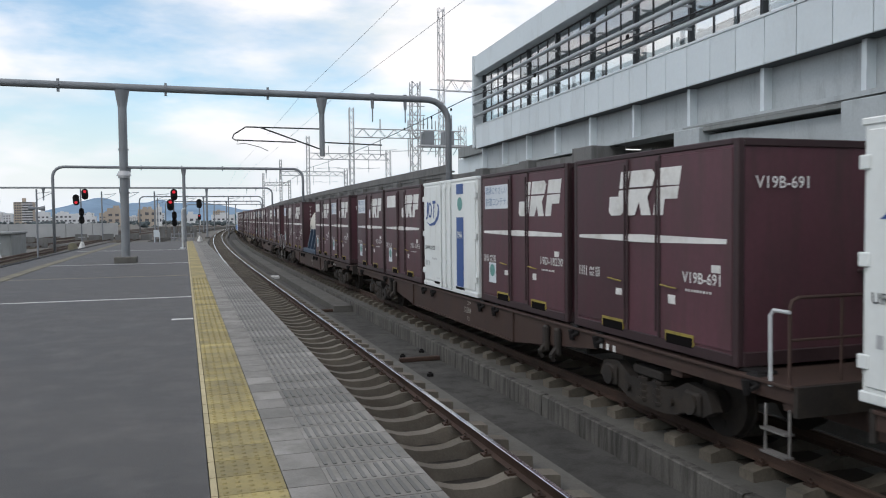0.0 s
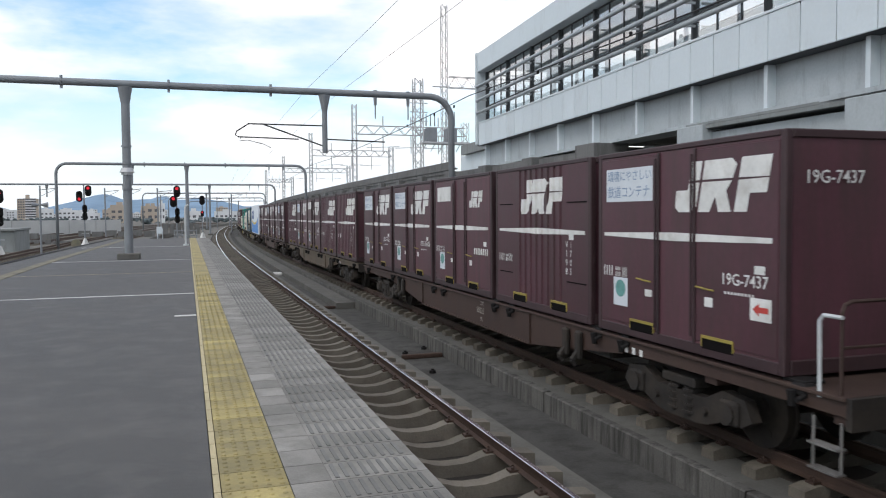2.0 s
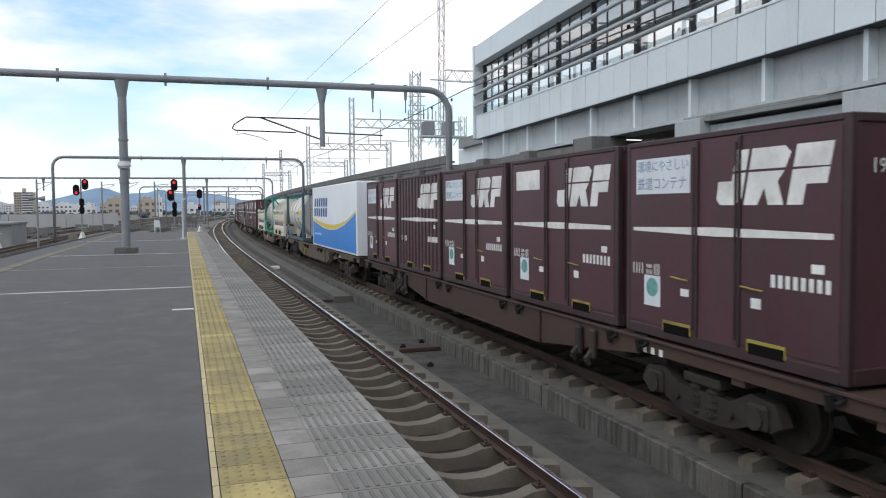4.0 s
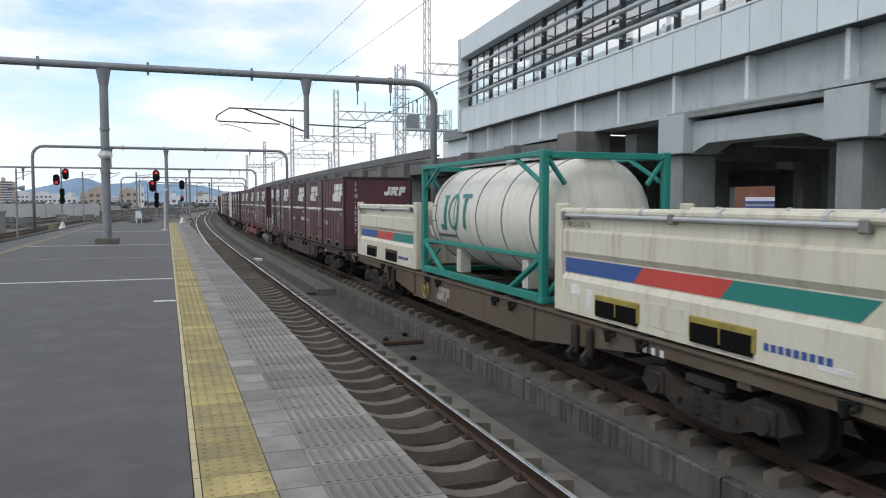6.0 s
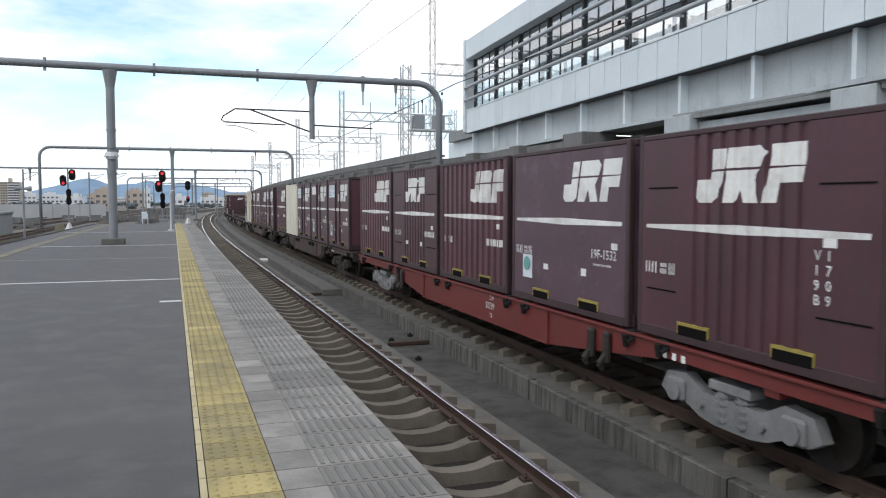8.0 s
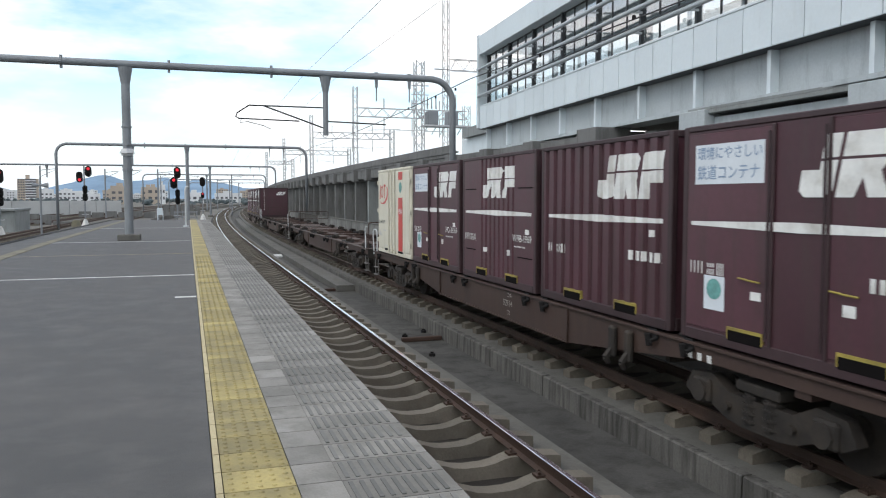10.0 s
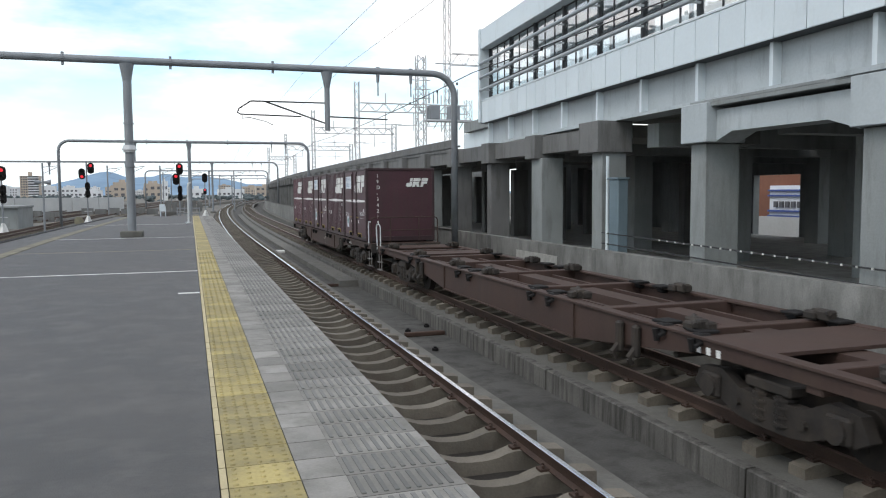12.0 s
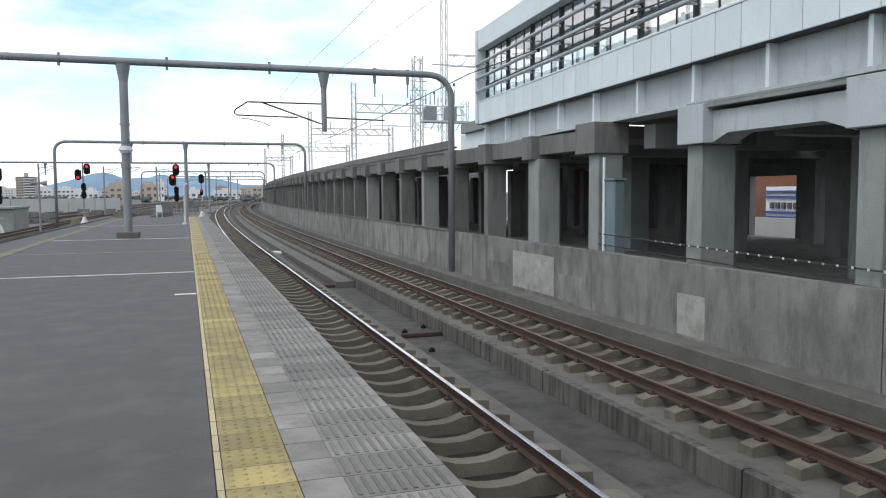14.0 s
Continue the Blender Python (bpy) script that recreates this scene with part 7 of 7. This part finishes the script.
def signal_mast(x, y, base, heads, label):
    root = thing("signal_mast", label, "signal", group="colour light signals", at=pose(x, y, 0))
    top = max(h[1] for h in heads) + 0.6
    bm = bmesh.new()
    rod(bm, (0, 0, base), (0, 0, top), 0.075, 10)
    part("mast", bm, M_STEEL, root)
    bm = bmesh.new()
    rod(bm, (0, 0, base - 0.02), (0, 0, base + 0.75), 0.42, 4, 0.12)
    part("pedestal", bm, M_LINE, root)
    for dx, z, lit, sz in heads:
        bm = bmesh.new()
        r = 0.33 * sz
        ring = [(r * math.cos(a), r * math.sin(a) * 1.0 + (r * 0.75 if math.sin(a) > 0 else -r * 0.75)) for a in [i * math.pi / 9 for i in range(18)]]
        a = [bm.verts.new((dx + u, -0.10, z + w)) for u, w in ring]
        b = [bm.verts.new((dx + u, 0.0, z + w)) for u, w in ring]
        for i in range(18):
            bm.faces.new((a[i], a[(i + 1) % 18], b[(i + 1) % 18], b[i]))
        bm.faces.new(a)
        bm.faces.new(list(reversed(b)))
        h = part("signal_head", bm, M_BLACK, root)
        for k, dz in enumerate((0.28, -0.28)):
            bm = bmesh.new()
            zz = z + dz * sz
            n = 10
            for i in range(n):
                t0, t1 = math.pi * (-0.05 + 1.1 * i / n), math.pi * (-0.05 + 1.1 * (i + 1) / n)
                q = [(dx + 0.17 * sz * math.cos(t), yy, zz + 0.17 * sz * math.sin(t)) for t, yy in ((t0, -0.101), (t1, -0.101), (t1, -0.42), (t0, -0.42))]
                bm.faces.new([bm.verts.new(p) for p in q])
            part("hood", bm, M_BLACK, h)
            if lit and k == (0 if lit == 1 else 1):
                bm = bmesh.new()
                rod(bm, (dx, -0.13, zz), (dx, -0.10, zz), 0.15 * sz, 14)
                part("lamp", bm, M_RED_LAMP, h, "glowing red lamp")
    for z in (base + 1.2, base + 2.4):
        bm = bmesh.new()
        box(bm, -0.35, 0.35, -0.05, 0.05, z, z + 0.05)
        part("step_bracket", bm, M_GALV, root)
    return root


signal_mast(-10.35, 90.0, -1.42, [(-0.45, 3.75, 2, 1.0), (0.42, 4.35, 1, 1.0), (0.05, 2.45, 0, 0.75), (0.05, 1.65, 0, 0.75)], "black railway signal mast with two red lights")
signal_mast(-1.0, 82.0, -1.42, [(0.05, 4.05, 1, 1.0), (-0.30, 3.05, 1, 1.0), (0.05, 2.0, 0, 0.7), (0.05, 1.3, 0, 0.7)], "black railway signal mast with two red lights")
signal_mast(-14.3, 70.0, -1.42, [(0.05, 3.3, 1, 1.0), (0.1, 2.0, 0, 0.7), (0.1, 1.3, 0, 0.7)], "black railway signal mast with a red light")
signal_mast(1.95, 112.0, -1.42, [(0.0, 1.9, 1, 0.7), (0, 3.75, 0, 1.1)], "far black railway signal with a small red light")


def make_platform_end():
    # white loudspeaker pole, hand post, fence and board at the end of the platform
    bm = bmesh.new()
    tube_path(bm, [(-0.12, 44.4, 0.0), (-0.12, 44.4, 2.0), (-0.08, 44.4, 2.15), (0.05, 44.4, 2.2)], 0.05, 8)
    rod(bm, (-0.12, 44.4, 0.0), (-0.12, 44.4, 0.08), 0.16, 10)
    thing("white_post", "thin white post with a bent top on the platform", "post", bm=bm, mat=M_POST_WHITE)
    f = thing("end_fence", "pale steel fence across the end of the platform", "fence")
    for x in (-0.9, -0.4, 0.1, 0.6):
        bm = bmesh.new()
        box(bm, x - 0.03, x + 0.03, 59.0, 59.06, 0.0, 0.62)
        part("post", bm, M_STEEL, f)
    for z in (0.15, 0.52):
        bm = bmesh.new()
        box(bm, -0.95, 0.65, 58.96, 58.998, z, z + 0.07)
        part("rail", bm, M_STEEL, f)
    bm = bmesh.new()
    box(bm, -2.1, -1.72, 58.6, 58.66, 0.36, 0.86, 0.01)
    for x in (-2.05, -1.7):
        rod(bm, (x, 58.7, 0.0), (x, 58.64, 0.7), 0.03, 6)
    thing("notice_board", "small pale notice board on legs at the platform end", "sign", bm=bm, mat=M_PANEL)
    bm = bmesh.new()
    rod(bm, (-6.25, 50.0, 0.02), (-6.25, 49.9, 0.03), 0.26, 20)
    rod(bm, (-6.25, 50.0, -1.42), (-6.25, 50.0, 0.1), 0.04, 6)
    thing("yellow_disc_marker", "faded yellow round marker on a short post", "marker", bm=bm, mat=M_FADED)
    root = thing("speaker_pole", "slim grey pole with twin loudspeakers beside the track", "pole", at=pose(-9.7, 60, 0))
    bm = bmesh.new()
    rod(bm, (0, 0, -1.42), (0, 0, 2.9), 0.07, 8)
    part("pole", bm, M_STEEL, root)
    for s in (-1, 1):
        bm = bmesh.new()
        rod(bm, (s * 0.08, 0, 2.45), (s * 0.50, 0, 2.45), 0.08, 10, 0.20)
        part("loudspeaker", bm, M_STEEL, root)
    # loudspeaker / lamp housing on the near gantry post
    bm = bmesh.new()
    rod(bm, (-2.12, 31.5, 3.25), (-2.12, 31.5, 3.42), 0.27, 16, 0.19)
    rod(bm, (-2.12, 31.5, 3.16), (-2.12, 31.5, 3.25), 0.21, 16)
    thing("post_collar", "pale grey collar box clamped round the gantry post", "fitting", bm=bm, mat=M_GALV)


make_platform_end()


def make_town():
    rnd = random.Random(5)
    # apartment block with balconies
    root = thing("apartment_block", "beige apartment block with rows of balconies", "building", at=pose(-158, 900, 0))
    bm = bmesh.new()
    box(bm, -9, 9, 0, 14, -2.3, 21)
    box(bm, -1.5, 1.5, 3, 9, 21, 25)
    part("wall", bm, M_APT, root)
    for f in range(8):
        bm = bmesh.new()
        box(bm, -1.5, 8.7, -1.2, -0.02, 0.2 + 2.6 * f, 1.2 + 2.6 * f)
        part("balcony", bm, M_CITY, root)
        bm = bmesh.new()
        box(bm, -1.4, 8.6, -0.06, -0.03, 1.3 + 2.6 * f, 2.7 + 2.6 * f)
        part("window", bm, M_APT_WIN, root)
        bm = bmesh.new()
        for k in range(3):
            box(bm, -8 + 2.2 * k, -6.6 + 2.2 * k, -0.06, -0.03, 1.0 + 2.6 * f, 2.5 + 2.6 * f)
        part("window", bm, M_APT_WIN, root)
    specs = [(-38, 500, 11, 8.6, M_APT), (-24, 540, 9, 8.4, M_APT), (-11.6, 400, 2.6, 7.8, M_CITY), (-16, 410, 6, 6.5, M_APT), (-92, 700, 16, 7.0, M_CITY), (-75, 640, 10, 5.2, M_CITY),
             (-118, 760, 10, 9.0, M_CITY), (-180, 800, 14, 8, M_CITY), (-60, 560, 9, 4.2, M_CITY), (30, 620, 20, 5.0, M_CITY), (52, 560, 16, 6.4, M_APT), (4, 480, 10, 4.5, M_CITY), (72, 640, 18, 5.5, M_CITY)]
    for i in range(34):
        specs.append((rnd.uniform(-420, 160), rnd.uniform(900, 1500), rnd.uniform(12, 30), rnd.uniform(5, 13), rnd.choice([M_CITY, M_CITY, M_APT])))
    for x, y, w, h, m in specs:
        root = thing("town_building", "far pale flat-roofed town building", "building", group="town buildings", at=pose(x, y, 0))
        bm = bmesh.new()
        box(bm, -w / 2, w / 2, 0, w * 0.7, -2.3, h)
        part("wall", bm, m, root)
        n = max(2, int(w / 3))
        for f in range(max(1, int(h / 3.2))):
            bm = bmesh.new()
            for k in range(n):
                a = -w / 2 + w * (k + 0.2) / n
                box(bm, a, a + w * 0.55 / n, -0.06, -0.03, 0.6 + 3.2 * f, 2.0 + 3.2 * f)
            part("glazing", bm, M_APT_WIN, root)["kind"] = "stuff"
        bm = bmesh.new()
        box(bm, -w * 0.2, w * 0.1, 1, w * 0.4, h, h + 1.6)
        part("roof_house", bm, m, root)
    # trees in dark clumps between the houses
    bm = bmesh.new()
    for i in range(900):
        x, y = rnd.uniform(-300, 140), rnd.uniform(300, 900)
        r = rnd.uniform(0.5, 1.7)
        bmesh.ops.create_icosphere(bm, subdivisions=1, radius=r, matrix=Matrix.Translation((x, y, rnd.uniform(-2, 0.4))) @ Matrix.Diagonal((1.3, 1.3, 0.8, 1)))
    thing("far_trees", "dark distant tree clumps among the houses, greyed with painted haze", "trees", kind="stuff", bm=bm, mat=M_LEAF)
    # mountains
    bm = bmesh.new()
    cols, rows = 120, 6
    grid = []
    for j in range(rows):
        line = []
        for i in range(cols + 1):
            x = -1500 + 3000 * i / cols
            y = 2200 + 160 * j
            base = 60 * math.exp(-((x + 330) / 120) ** 2) + 34 * math.exp(-((x + 250) / 60) ** 2) + 46 * math.exp(-((x + 95) / 60) ** 2) + 44 * math.exp(-((x - 60) / 190) ** 2) + 40 * math.exp(-((x + 700) / 250) ** 2) + 50 * math.exp(-((x - 600) / 350) ** 2) + 22 * math.exp(-((x - 40) / 90) ** 2) + 26 * math.exp(-((x + 170) / 45) ** 2)
            z = (base + 7 * noise.noise(Vector((x * 0.02, j * 0.7, 0))) + 3 * noise.noise(Vector((x * 0.07, j, 3)))) * (j / (rows - 1)) ** 0.7
            line.append(bm.verts.new((x, y, -2.3 + max(0, z))))
        grid.append(line)
    for a, b in zip(grid, grid[1:]):
        for i in range(cols):
            bm.faces.new((a[i], a[i + 1], b[i + 1], b[i]))
    thing("mountains", "mountain ridge behind the town, coloured with blue haze", "mountains", kind="structure", bm=bm, mat=M_MOUNTAIN)


make_town()
make_platform_tiles()


def motions():
    """The train runs through at constant speed; every wheel turns with it."""
    times = [0.5 * i for i in range(29)]
    for ob, s0, off, up in MOVING:
        rows = []
        for t in times:
            s = s0 - run(t)
            rows.append((t, at_line(TRAIN_X, s, RAIL_Z) @ pose(0, off, up)))
        walk(ob, rows)
    shared = {}
    for ws, y in WHEELS:
        if y in shared:
            ws.rotation_mode = "QUATERNION"
            ws.animation_data_create()
            ws.animation_data.action = shared[y].animation_data.action
            ws.animation_data.action_slot = shared[y].animation_data.action_slot
            continue
        n = 14 * FPS
        walk(ws, [(i / FPS, pose(0, y, 0.43, math.degrees(SPEED * i / FPS / 0.455), 0, 0)) for i in range(n + 1)])
        shared[y] = ws


motions()
